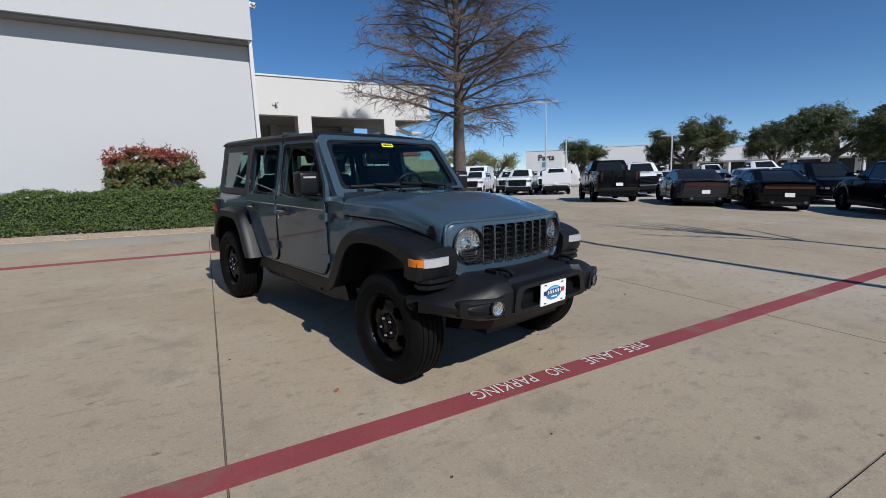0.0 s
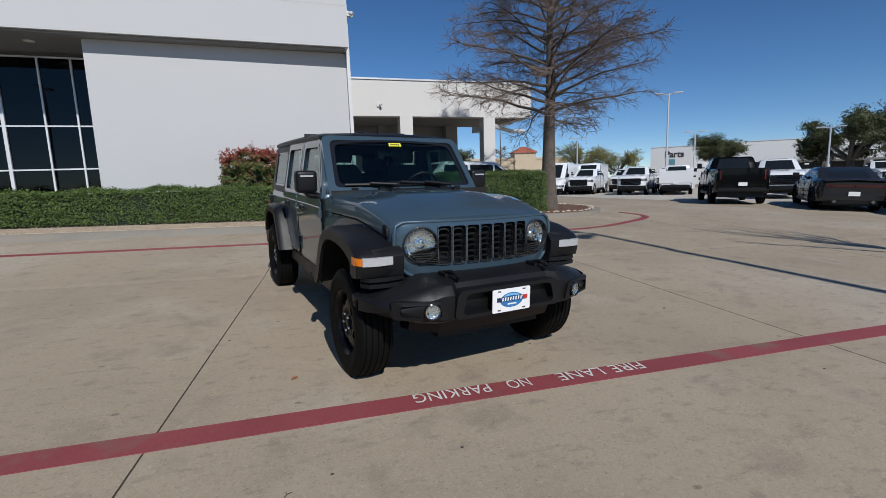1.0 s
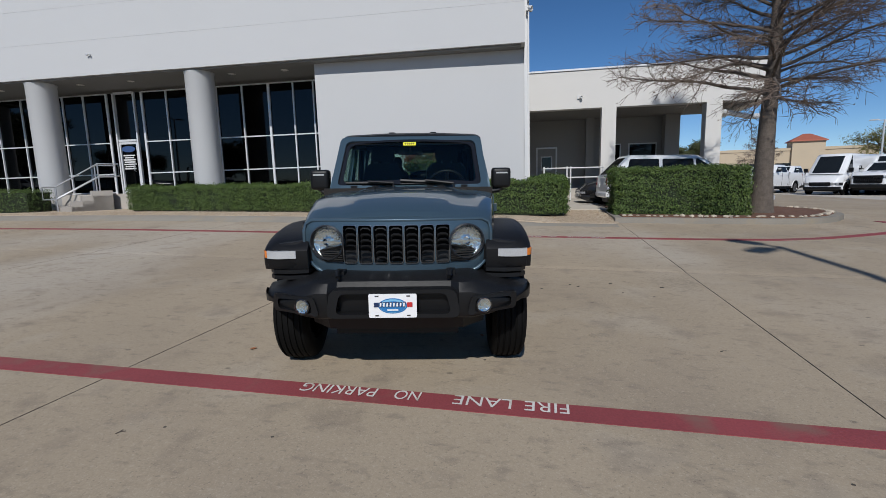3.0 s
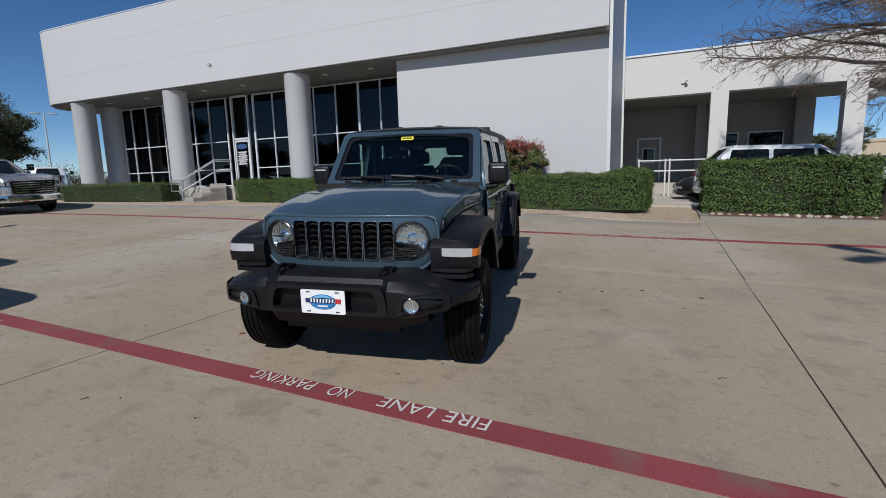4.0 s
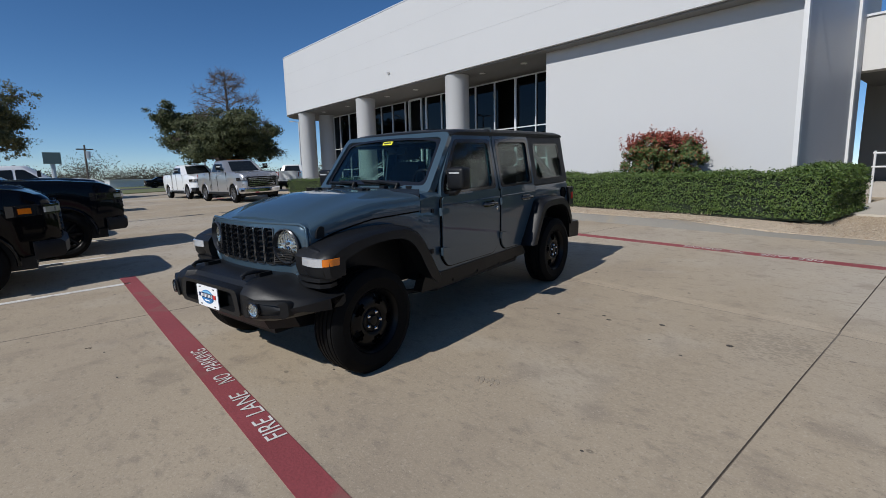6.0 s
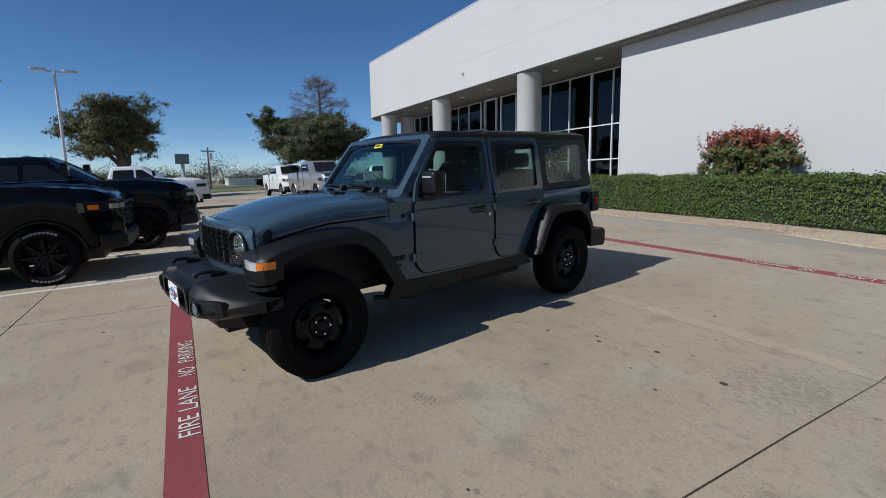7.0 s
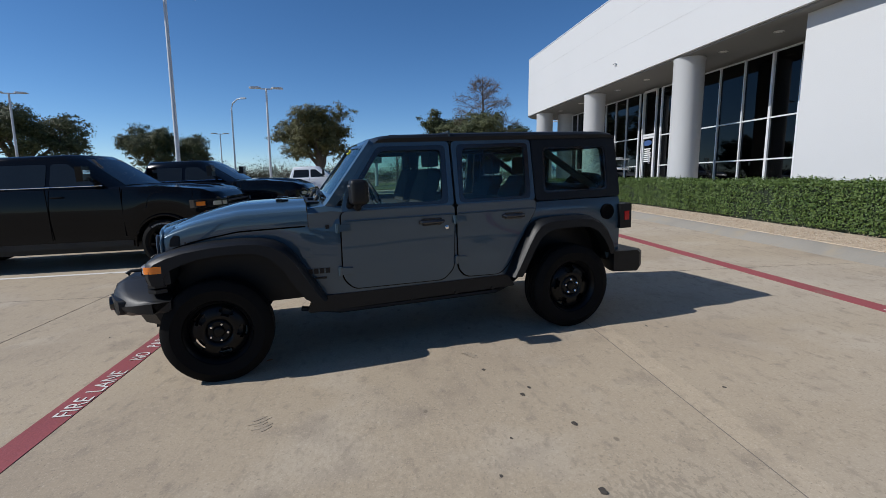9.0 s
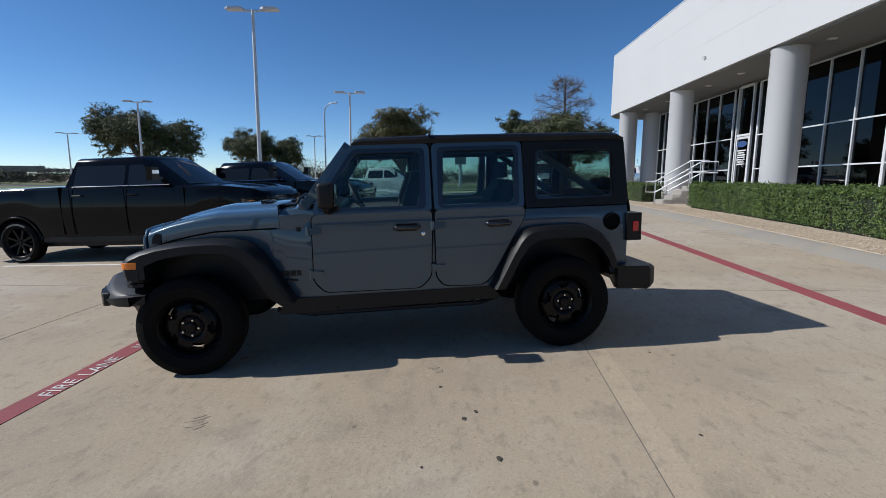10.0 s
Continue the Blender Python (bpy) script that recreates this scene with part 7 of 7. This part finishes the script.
def young_tree(x, y):
    """A slim leafless street tree: a clear trunk that forks into a few long limbs."""
    t = thing("young_bare_tree", pose(x, y, g(x, y)), "slim young leafless tree beside the lane", "tree", "bare trees")
    bm = bmesh.new()
    tube(bm, [(0, 0, -0.15), (-0.03, 0.02, 1.2), (-0.08, 0.0, 2.6), (-0.25, 0.0, 3.9), (-0.4, 0.1, 5.0)], 0.1, 9, 0.05)
    part("trunk", bm, M_bark, t, smooth=50)
    limbs, fine = [], []
    for z, end in ((2.9, (-0.9, 0.0, 6.1)), (3.2, (-0.35, -0.1, 6.4)), (2.7, (-1.95, -0.1, 4.8)), (3.4, (0.15, 0.75, 6.0)), (2.6, (1.05, -0.75, 4.4)), (3.0, (-1.2, 0.5, 5.6)), (3.5, (0.5, 0.1, 5.3))):
        a, b = np.array((-0.1, 0.0, z)), np.array(end)
        w = np.linspace(0, 1, 8)[:, None]
        pts = a + (b - a) * w + np.array((0, 0, 0.22)) * np.sin(w * 2.2) * 0.6 + rng.normal(0, 0.025, (8, 3))
        limbs.append((list(pts), 0.055, 0.02))
        for k in range(9):
            j = rng.integers(2, 7)
            d = pts[j + 1] - pts[j]
            fine.append((wander(pts[j], d / np.linalg.norm(d) + rng.normal(0, 0.45, 3), rng.uniform(0.4, 1.0), 4, 0.12), 0.013, 0.006))
    limb_mesh("branching", limbs, M_bark, t, 6)
    limb_mesh("twiggery", fine, M_twig, t, 3, "fine bare twigs")["kind"] = "stuff"


young_tree(11.7, 1.5)


def oak(m, size, label, leaf, n=46000, seed=1, bare=0.0, height=1.0):
    """A live oak: short trunk, spreading limbs, crown of leafy clumps with gaps."""
    global rng
    rng = np.random.default_rng(seed)
    t = thing("oak_tree", m, label, "tree", "evergreen trees")
    limbs, tw, C = [], [], []
    trunk = wander((0, 0, -0.3), (0.05, 0.03, 1), 0.30 * size, 4, 0.05)
    limbs.append((trunk, 0.045 * size, 0.032 * size))
    for i in range(7):
        a = i * 0.9 + rng.normal(0, 0.2)
        el = rng.uniform(0.45, 1.3)
        L = size * rng.uniform(0.32, 0.46)
        pts = wander(trunk[-1], (math.cos(a), math.sin(a), el * height), L, 5, 0.14, 0.02)
        limbs.append((pts, 0.024 * size, 0.008 * size))
        C.append((pts[-1], 1.0))
        for k in range(5):
            j = rng.integers(2, 6)
            q = wander(pts[j], rng.normal(0, 0.7, 3) + np.array((math.cos(a), math.sin(a), 0.5 * height)), size * rng.uniform(0.12, 0.25), 3, 0.2)
            limbs.append((q, 0.009 * size, 0.003 * size))
            C.append((q[-1], rng.uniform(0.6, 1.0)))
            for _ in range(4):
                s2 = wander(q[rng.integers(1, 4)], rng.normal(0, 0.7, 3) + np.array((0, 0, 0.3)), size * rng.uniform(0.06, 0.14), 2, 0.2)
                limbs.append((s2, 0.004 * size, 0.0015 * size))
    limb_mesh("trunk", limbs, M_bark, t, 6)
    per = n // (len(C) * 36)
    P, N = [], []
    for c, k in C:
        tufts, out = blob_points(36, c, (0.17 * size * k, 0.17 * size * k, 0.12 * size * k))
        for q, o in zip(c + (tufts - c) * rng.uniform(0.3, 1.08, (36, 1)), out):
            w = rng.uniform(0.025, 0.07) * size
            p, d = blob_points(per, q, (w, w, w * 0.65))
            P.append(q + (p - q) * rng.uniform(0.2, 1.25, (per, 1)))
            N.append(d * 0.6 + o)
    P, N = np.concatenate(P), np.concatenate(N)
    leaves("crown", P, N + np.array((0, 0, 0.4)), 0.0165 * size, leaf, t, aspect=1.5)
    return t


def oak_at(src, x, y, turn, s, z=None, label=""):
    c = copy_thing(src, pose(x, y, g(x, y) if z is None else z, 0, 0, turn) @ Matrix.Diagonal((s, s, s, 1)))
    c.scale = (s, s, s)
    if label:
        c["label"] = label
    return c


O1 = oak(pose(45.0, 41.6, 0.2), 6.6, "dark green evergreen oak with a spreading crown", M_oak_leaf, height=2.0)
O2 = oak(pose(47.5, 29.5, 0.2, 0, 0, 40), 8.4, "broad dark green evergreen oak beside the lot", M_oak_leaf, n=62000)
O3 = oak(pose(-30.0, -21.5, 0.2, 0, 0, 60), 8.3, "broad evergreen oak with open olive crown", M_oak_leaf, n=66000, height=1.5)
oak(pose(-35.5, -1.4, 0.2), 8.0, "tall rounded evergreen oak with open olive crown", M_olive_leaf, n=60000, seed=5, height=2.6)
oak_at(O1, 53.0, 24.0, 120, 1.1)
oak_at(O2, 46.5, 17.0, 200, 1.0)
oak_at(O1, 46.0, 11.0, 77, 1.05)
oak_at(O2, 60.0, 16.0, 20, 0.9)
Y1 = oak(pose(41.3, 61.4, 0.2), 8.3, "yellow-green tree with fading leaves", M_yellow_leaf, n=16000)
oak_at(Y1, 45.2, 58.8, 90, 0.8)
oak_at(O1, 14.6, 43.5, 160, 0.75)
oak_at(O3, -37.5, -15.0, 33, 0.9)
oak_at(O1, -36.0, 29.0, 10, 1.0)
oak(pose(-27.8, 10.4, 0.6), 7.6, "dark evergreen oak behind the parked pickups", M_oak_leaf, n=130000, seed=21, height=1.1)
cypress(pose(-28.5, 11.2, 0.5, 0, 0, 10), 8.3, "bare cypress rising through an evergreen oak", spread=3.4, n1=40, cones=False)
cypress(pose(23.0, 50.5, 0.2, 0, 0, 10), 5.2, "small bare tree by the far buildings", spread=2.2, n1=24, first=1.2, cones=False)


def far_woods():
    """A low belt of thin winter trees along the horizon."""
    P = []
    for k in range(300):
        a = radians(145 + k * 0.45)
        d = rng.uniform(110, 150)
        h = rng.uniform(3.6, 7.2) * (1.25 if k % 17 < 4 else 0.9) * (1.0 if k < 130 else 0.7)
        c = np.array((d * math.cos(a), d * math.sin(a), h * 0.42))
        p, _ = blob_points(620, c, (h * 0.8, h * 0.8, h * 0.58))
        P.append(c + (p - c) * rng.uniform(0.1, 0.97, (620, 1)))
    P = np.concatenate(P)
    ob = leaves("far_woods", P, rng.normal(0, 1, P.shape), 0.27, M_far_leaf, None, aspect=1.3, kind="stuff")
    tagged(ob, "thin belt of winter trees along the horizon", "woods")


far_woods()
M_grass = mat("winter_grass", (0.12, 0.13, 0.045), 0.9, var=0.3, scale=0.4, fine=12, bump=0.5)

# ---- lamp posts ----
M_post = mat("pale_galvanised_post", (0.55, 0.56, 0.57), 0.5, 0.3, var=0.06)


def lamp_post(x, y, h, label, turns, r=0.08, reach=0.35):
    """A pole with a flat head towards each turn."""
    t = thing("lamp_post", pose(x, y, g(x, y)), label, "lamp post", "lot lights")
    bm = bmesh.new()
    lathe(bm, [(0.2, -0.1), (0.2, 0.5), (0.18, 0.52), (r, 0.54), (r * 0.7, h)], 12)
    part("pole", bm, M_post, t, smooth=40)
    for turn in turns:
        m = pose(0, 0, 0, 0, 0, turn)
        part("arm", boxed(0.04, reach, -0.03, 0.03, h - 0.06, h, m=m), M_post, t)
        bm = bmesh.new()
        rings(bm, [[m @ Vector((reach + q, y, z)) for y, z in ((-wd, h - 0.01), (wd, h - 0.01), (wd, h + th), (-wd, h + th))] for q, wd, th in ((-0.05, 0.1, 0.05), (0.07, 0.16, 0.08), (0.5, 0.16, 0.07), (0.6, 0.13, 0.04))])
        part("lamp_head", bm, M_post, t, bevel=0.01)
    return t


def street_light(x, y, h, turn):
    t = thing("street_lamp", pose(x, y, g(x, y), 0, 0, turn), "tall slim street lamp with a curved arm", "street lamp")
    part("pole", tubed([(0, 0, -0.1), (0, 0, h * 0.9), (0.15, 0, h * 0.96), (0.7, 0, h), (1.2, 0, h + 0.05)], 0.1, 8, 0.04), M_rail, t)
    part("lamp_head", boxed(1.1, 1.7, -0.12, 0.12, h, h + 0.14), M_rail, t, bevel=0.04)


lamp_post(8.2, -3.4, 10.7, "tall pale lamp post with two heads beside the fire lane", (130, 225), r=0.11, reach=0.3)
lamp_post(-11.1, -2.8, 7.55, "tall pale twin-headed lamp post in the bays", (95, 275))
lamp_post(-23.4, -2.7, 6.8, "pale twin-headed lamp post", (95, 275))
lamp_post(-25.3, -18.1, 6.75, "pale twin-headed lamp post", (100, 280))
lamp_post(27.5, 29.4, 7.3, "pale twin-headed lamp post in the far lot", (-40, 140))
lamp_post(37.5, 37.0, 5.4, "pale lamp post in the far lot", (-40, 140))
lamp_post(41.5, 27.5, 4.75, "pale lamp post in the far lot", (-60, 120))
lamp_post(54.0, 22.7, 4.9, "pale lamp post in the far lot", (-60, 120))
lamp_post(30.0, 45.5, 5.6, "pale lamp post in the far lot", (-30, 150))
lamp_post(-50.0, -14.5, 6.6, "pale lamp post by the road", (95, 275))
lamp_post(-40.0, -37.0, 6.0, "pale lamp post by the road", (120, 300))
lamp_post(-45.0, 23.3, 7.0, "pale lamp post beyond the building", (60, 240))
street_light(-44.0, -11.2, 9.4, 70)
street_light(-60.0, 17.0, 9.0, 70)


# ---- far buildings ----
def parts_building():
    a, d = Vector((51.3, 59.4, 0)), Vector((0.717, -0.697, 0))
    t = thing("parts_building", Matrix.Translation(a) @ Matrix.Rotation(math.atan2(d.y, d.x), 4, "Z"), "long white flat-roofed parts building with dark service bays", "building")
    part("sign_wall", boxed(0, 5.6, 0, 9, -0.3, 5.65), M_white_metal, t, bevel=0.02)
    part("coping", boxed(-0.05, 5.65, -0.06, 9, 5.65, 5.73), M_coping, t)
    # sloping cheek beside the recessed entrance
    bm = bmesh.new()
    rings(bm, [[(5.6, y, -0.3), (8.2, y, -0.3), (8.2, y, 1.0), (5.6, y, 5.4)] for y in (0.5, 3.0)])
    part("cheek_wall", bm, M_white_metal, t)
    part("wall", boxed(5.6, 26.0, 3.0, 16, -0.3, 6.0), M_white_metal, t, bevel=0.02)
    part("wall", boxed(26.0, 62.0, 3.0, 16, -0.3, 5.2), M_white_metal, t, bevel=0.02)
    part("coping", boxed(5.6, 26.05, 2.93, 16, 6.0, 6.1), M_coping, t)
    part("coping", boxed(26.05, 62.05, 2.93, 16, 5.2, 5.3), M_coping, t)
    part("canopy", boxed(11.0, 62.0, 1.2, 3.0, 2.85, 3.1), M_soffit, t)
    for i in range(12):
        x = 9.0 + i * 4.3
        # a flat dark panel paints the shade inside each open bay
        dr = part("bay_door", boxed(x, x + 3.5, 2.9, 3.0, 0.0, 2.8), M_indoor_shade, t, "dark panel standing in for a shaded open service bay")
        part("bay_frame", boxed(x - 0.12, x, 2.86, 3.0, 0, 2.85), M_alu, dr)
        part("pier", boxed(x + 3.7, x + 4.0, 1.25, 1.55, -0.2, 2.85), M_white_metal, t)
    part("emblem", boxed(2.5, 3.3, -0.04, 0, 3.1, 3.9), mat("blue_green_sign", (0.1, 0.25, 0.3), 0.5), t, "plain blue-green square sign")
    cu = bpy.data.curves.new("word", "FONT")
    cu.body, cu.size, cu.extrude, cu.offset = "Parts", 1.25, 0.02, 0.03
    tmp = bpy.data.objects.new("word_source", cu)
    scene.collection.objects.link(tmp)
    me = bpy.data.meshes.new_from_object(tmp.evaluated_get(bpy.context.evaluated_depsgraph_get()))
    bpy.data.objects.remove(tmp)
    me.transform(Matrix.Translation((1.9, -0.04, 4.2)) @ Matrix.Rotation(radians(90), 4, "X"))
    me.materials.append(M_ink)
    ob = new("sign_lettering", me)
    ob.parent = t
    ob["label"] = "dark sign letters"


parts_building()


def tan_building():
    M_tan = mat("tan_stucco", (0.5, 0.41, 0.29), 0.85, var=0.06, scale=0.5)
    M_tile = mat("red_roof_tile", (0.33, 0.1, 0.06), 0.7, var=0.2, scale=3, fine=20)
    a, b = Vector((29.0, 86.0, 0.6)), Vector((55.0, 80.0, 0.6))
    d = (b - a).normalized()
    t = thing("tan_shop_building", Matrix.Translation(a) @ Matrix.Rotation(math.atan2(d.y, d.x), 4, "Z"), "long tan stucco shops with a red-tiled tower", "building")
    part("wall", boxed(-4, 22, 0, 12, -0.3, 5.0), M_tan, t)
    part("cornice", boxed(-4.1, 22.1, -0.12, 0, 4.7, 5.1), M_tan, t, bevel=0.03)
    part("tower", boxed(11.5, 15.6, -0.5, 3.5, -0.3, 6.0), M_tan, t)
    bm = bmesh.new()
    rings(bm, [[(x, y, z) for x, y in ((11.2 + i, -0.8 + i), (15.9 - i, -0.8 + i), (15.9 - i, 3.8 - i), (11.2 + i, 3.8 - i))] for i, z in ((0, 6.0), (0.1, 6.15), (1.9, 7.2))])
    part("tile_roof", bm, M_tile, t, "red clay tile roof")
    for i in range(6):
        x = -2.5 + i * 4.0
        part("shop_window", boxed(x, x + 2.4, -0.04, 0.0, 0.5, 2.8), M_vglass, t)


tan_building()


def west_backdrop():
    M_asphalt = mat("road_asphalt", (0.05, 0.05, 0.052), 0.9, var=0.15, scale=0.5, fine=20)
    for nm, x0, x1, dz, m, lb, cat in (("grass_verge", -64, -46, 0.05, M_grass, "dry green grass verge beside the road", "grass"), ("road", -74, -64, 0.03, M_asphalt, "dark asphalt road beyond the verge", "road"), ("grass_field", -112, -74, 0.05, M_grass, "dry green grass beyond the road", "grass")):
        bm = bmesh.new()
        rings(bm, [[(x0, y, g(x0, y) + dz), (x1, y, g(x1, y) + dz), (x1, y, g(x1, y) - 0.2), (x0, y, g(x0, y) - 0.2)] for y in range(-140, 64, 4)])
        tagged(part(nm, bm, m), lb, cat, kind="structure")
    again(BS, -68.5, 13.9, 92, "black saloon car standing on the road")
    o = thing("highway_overpass", pose(-120, -90, 0, 0, 0, 8), "long grey concrete highway overpass in the distance", "overpass")
    part("deck", boxed(-6, 6, -120, -21, 2.7, 3.6), M_kerb, o)
    part("parapet", boxed(5.6, 6.0, -120, -21, 3.6, 4.2), M_kerb, o)
    for i in range(4):
        part("pier", boxed(-4, 4, -110 + i * 25, -108 + i * 25, -0.3, 2.7), M_kerb, o)
    b = thing("low_shed", pose(-99, 13, 0.4), "low white shed behind the road", "building")
    part("wall", boxed(-5, 5, -3.5, 3.5, -0.3, 1.5), M_white_metal, b)
    part("roof", boxed(-5.2, 5.2, -3.7, 3.7, 1.5, 1.6), M_alu, b)
    w = thing("white_low_rail", pose(-31, 14.5, g(-31, 14.5)), "low white metal rail by the hedge end", "railing")
    for z in (0.35, 0.7):
        part("rail", tubed([(-2.5, -1.5, z), (0.5, 0.5, z)], 0.04), M_white_metal, w)
    for k in range(4):
        part("post", tubed([(-2.5 + k, -1.5 + k * 0.667, -0.1), (-2.5 + k, -1.5 + k * 0.667, 0.75)], 0.04), M_white_metal, w)


west_backdrop()


def roadside():
    t = thing("road_sign", pose(-72.3, 2.1, 0.4), "square grey-green sign box on a post beyond the road", "sign")
    part("post", tubed([(0, 0, -0.2), (0, 0, 3.8)], 0.25), M_post, t)
    part("sign_box", boxed(-0.5, 0.5, -0.9, 0.9, 3.6, 5.0), mat("grey_green_box", (0.14, 0.19, 0.18), 0.6), t, bevel=0.05)
    t = thing("utility_pole", pose(-70.5, 5.45, 0.4), "brown wooden utility pole beyond the road", "pole")
    part("pole", tubed([(0, 0, -0.2), (0, 0, 5.9)], 0.16, 8, 0.1), M_bark, t)
    part("cross_arm", boxed(-0.08, 0.08, -0.9, 0.9, 5.3, 5.45), M_bark, t)
    part("transformer", tubed([(0.2, 0.3, 4.2), (0.2, 0.3, 5.1)], 0.26), M_rail, t)


roadside()


# ---- small things on the ground ----
def stone(bm, c, r):
    v0 = len(bm.verts)
    res = bmesh.ops.create_icosphere(bm, subdivisions=1, radius=1)
    s = Vector((r * rng.uniform(0.8, 1.5), r * rng.uniform(0.7, 1.1), r * rng.uniform(0.45, 0.7)))
    q = rng.uniform(0, 6.28)
    for v in res["verts"]:
        p = Vector((v.co.x * s.x, v.co.y * s.y, v.co.z * s.z)) * rng.uniform(0.85, 1.15)
        v.co = Vector((p.x * math.cos(q) - p.y * math.sin(q), p.x * math.sin(q) + p.y * math.cos(q), p.z)) + Vector(c)


M_stone = mat("pale_border_stone", (0.45, 0.39, 0.31), 0.85, var=0.2, scale=5, rand=0.25, bump=0.4)
edge_pts = inset(island, 0.24)
k = 0
for (ax, ay), (bx, by) in zip(edge_pts[:11], edge_pts[1:12]):
    n = max(1, int(math.hypot(bx - ax, by - ay) / 0.17))
    for i in range(n):
        x, y = ax + (bx - ax) * i / n + rng.normal(0, 0.03), ay + (by - ay) * i / n + rng.normal(0, 0.04)
        bm = bmesh.new()
        stone(bm, (0, 0, 0), rng.uniform(0.045, 0.085))
        ob = part("border_stone", bm, M_stone, smooth=25)
        ob.matrix_basis = pose(x, y, g(x, y) + 0.155)
        tagged(ob, "pale rough stone edging the mulch bed", "stone", "border stones")


def pebbles():
    """Gravel lying on the bed and its edge."""
    bm = bmesh.new()
    V, F = [], []
    oct_v = np.array([(1, 0, 0), (-1, 0, 0), (0, 1, 0), (0, -1, 0), (0, 0, 0.7), (0, 0, -0.7)], float)
    oct_f = [(0, 2, 4), (2, 1, 4), (1, 3, 4), (3, 0, 4), (2, 0, 5), (1, 2, 5), (3, 1, 5), (0, 3, 5)]
    bm.free()
    for i in range(22000):
        x = rng.uniform(-14, 4.95) if i % 5 else rng.uniform(2.6, 4.95)
        y = 11.37 + 0.012 * x + abs(rng.normal(0, 0.42)) if x < 3.4 else rng.uniform(11.45, 14.4)
        if y > (13.2 if x < 3.4 else 14.4):
            continue
        r = rng.uniform(0.006, 0.017)
        b = len(V)
        c = np.array((x, y, bed_top(x, y) + 0.005))
        V.extend((c + oct_v * r * rng.uniform(0.6, 1.3, (6, 1))).tolist())
        F.extend([tuple(b + q for q in f) for f in oct_f])
    me = bpy.data.meshes.new("pebbles")
    me.from_pydata(V, [], F)
    me.materials.append(leaf_mat("pebble", [(0.38, 0.3, 0.21), (0.46, 0.38, 0.28), (0.3, 0.23, 0.16), (0.52, 0.45, 0.35)], 0.85))
    tagged(new("pebbles", me), "loose tan gravel and pebbles on the bed", "gravel", kind="stuff")


pebbles()


def fallen_leaf(x, y, turn, s=0.03):
    bm = bmesh.new()
    prism(bm, [(-s, 0), (-s * 0.3, -s * 0.45), (s * 0.5, -s * 0.35), (s, 0), (s * 0.5, s * 0.35), (-s * 0.3, s * 0.45)], lambda u, v, w: (u, v, w + 0.006 + abs(v) * 0.35), 0.0, 0.002)
    ob = part("fallen_leaf", bm, mat("dry_leaf", (0.32, 0.12, 0.04), 0.8))
    ob.matrix_basis = on_ground(x, y, turn)
    tagged(ob, "dry brown fallen leaf on the concrete", "leaf", "fallen leaves")


def stain(x, y, rx, ry, turn, material, label, name="stain"):
    """A flat spot with an uneven edge on the concrete."""
    r0 = np.random.default_rng(int(x * 100) + int(y * 1000))
    k = [1 + r0.uniform(-0.3, 0.3) for _ in range(14)]
    bm = bmesh.new()
    rings(bm, [[(rx * k[i] * math.cos(i * 0.4488), ry * k[i] * math.sin(i * 0.4488), z) for i in range(14)] for z in (-0.004, 0.0025)])
    ob = part(name, bm, material)
    ob.matrix_basis = on_ground(x, y, turn)
    tagged(ob, label, "stain", "spots on the concrete", "structure")


M_gum = mat("old_chewing_gum", (0.055, 0.046, 0.038), 0.8, var=0.3, fine=90)
M_worn = mat("worn_concrete", (0.3, 0.25, 0.185), 0.9, var=0.3, scale=14, fine=60, bump=0.5, dirt=(0.22, 0.18, 0.13), dirt_at=0.55)
for x, y, r in ((3.2, 5.28, 0.03), (3.63, 5.46, 0.034), (3.54, 5.53, 0.026), (4.03, 5.66, 0.036), (4.61, 5.57, 0.042), (3.78, 6.79, 0.022), (4.12, 5.26, 0.02), (2.56, 6.93, 0.022), (4.43, 5.13, 0.022), (4.61, 3.59, 0.02), (1.75, 1.83, 0.016), (1.07, 1.8, 0.016), (4.65, 2.0, 0.018), (2.79, 3.09, 0.02), (0.33, 3.89, 0.02)):
    stain(x, y, r * 0.55, r * 0.38, 20, M_gum, "small dark round spot on the concrete", "gum_spot")
for x, y, a, b, t in ((3.71, 3.79, 0.09, 0.06, 35), (2.9, 5.22, 0.07, 0.04, 10)):
    for q in range(5):
        stain(x + (q - 2) * a * 0.4 * math.cos(t), y + (q - 2) * a * 0.4 * math.sin(t), a * 0.17, b * (0.7 + 0.3 * (q % 2)), t, M_worn, "scuffed dark patch on the concrete", "scuff")
for i, (x, y) in enumerate(((0.88, 2.95), (2.7, 3.59))):
    fallen_leaf(x, y, 40 + i * 77)


def twig_on_ground(x, y):
    bm = bmesh.new()
    tube(bm, [(-0.025, 0, 0.004), (0, 0.006, 0.006), (0.025, -0.004, 0.004)], 0.0025, 5)
    tube(bm, [(0, 0.006, 0.006), (0.014, 0.022, 0.005)], 0.002, 5)
    ob = part("twig", bm, M_bark)
    ob.matrix_basis = on_ground(x, y, 50)
    tagged(ob, "small dry twig lying on the concrete", "twig")


twig_on_ground(0.865, 1.7)
twig_on_ground(4.9, 1.3)
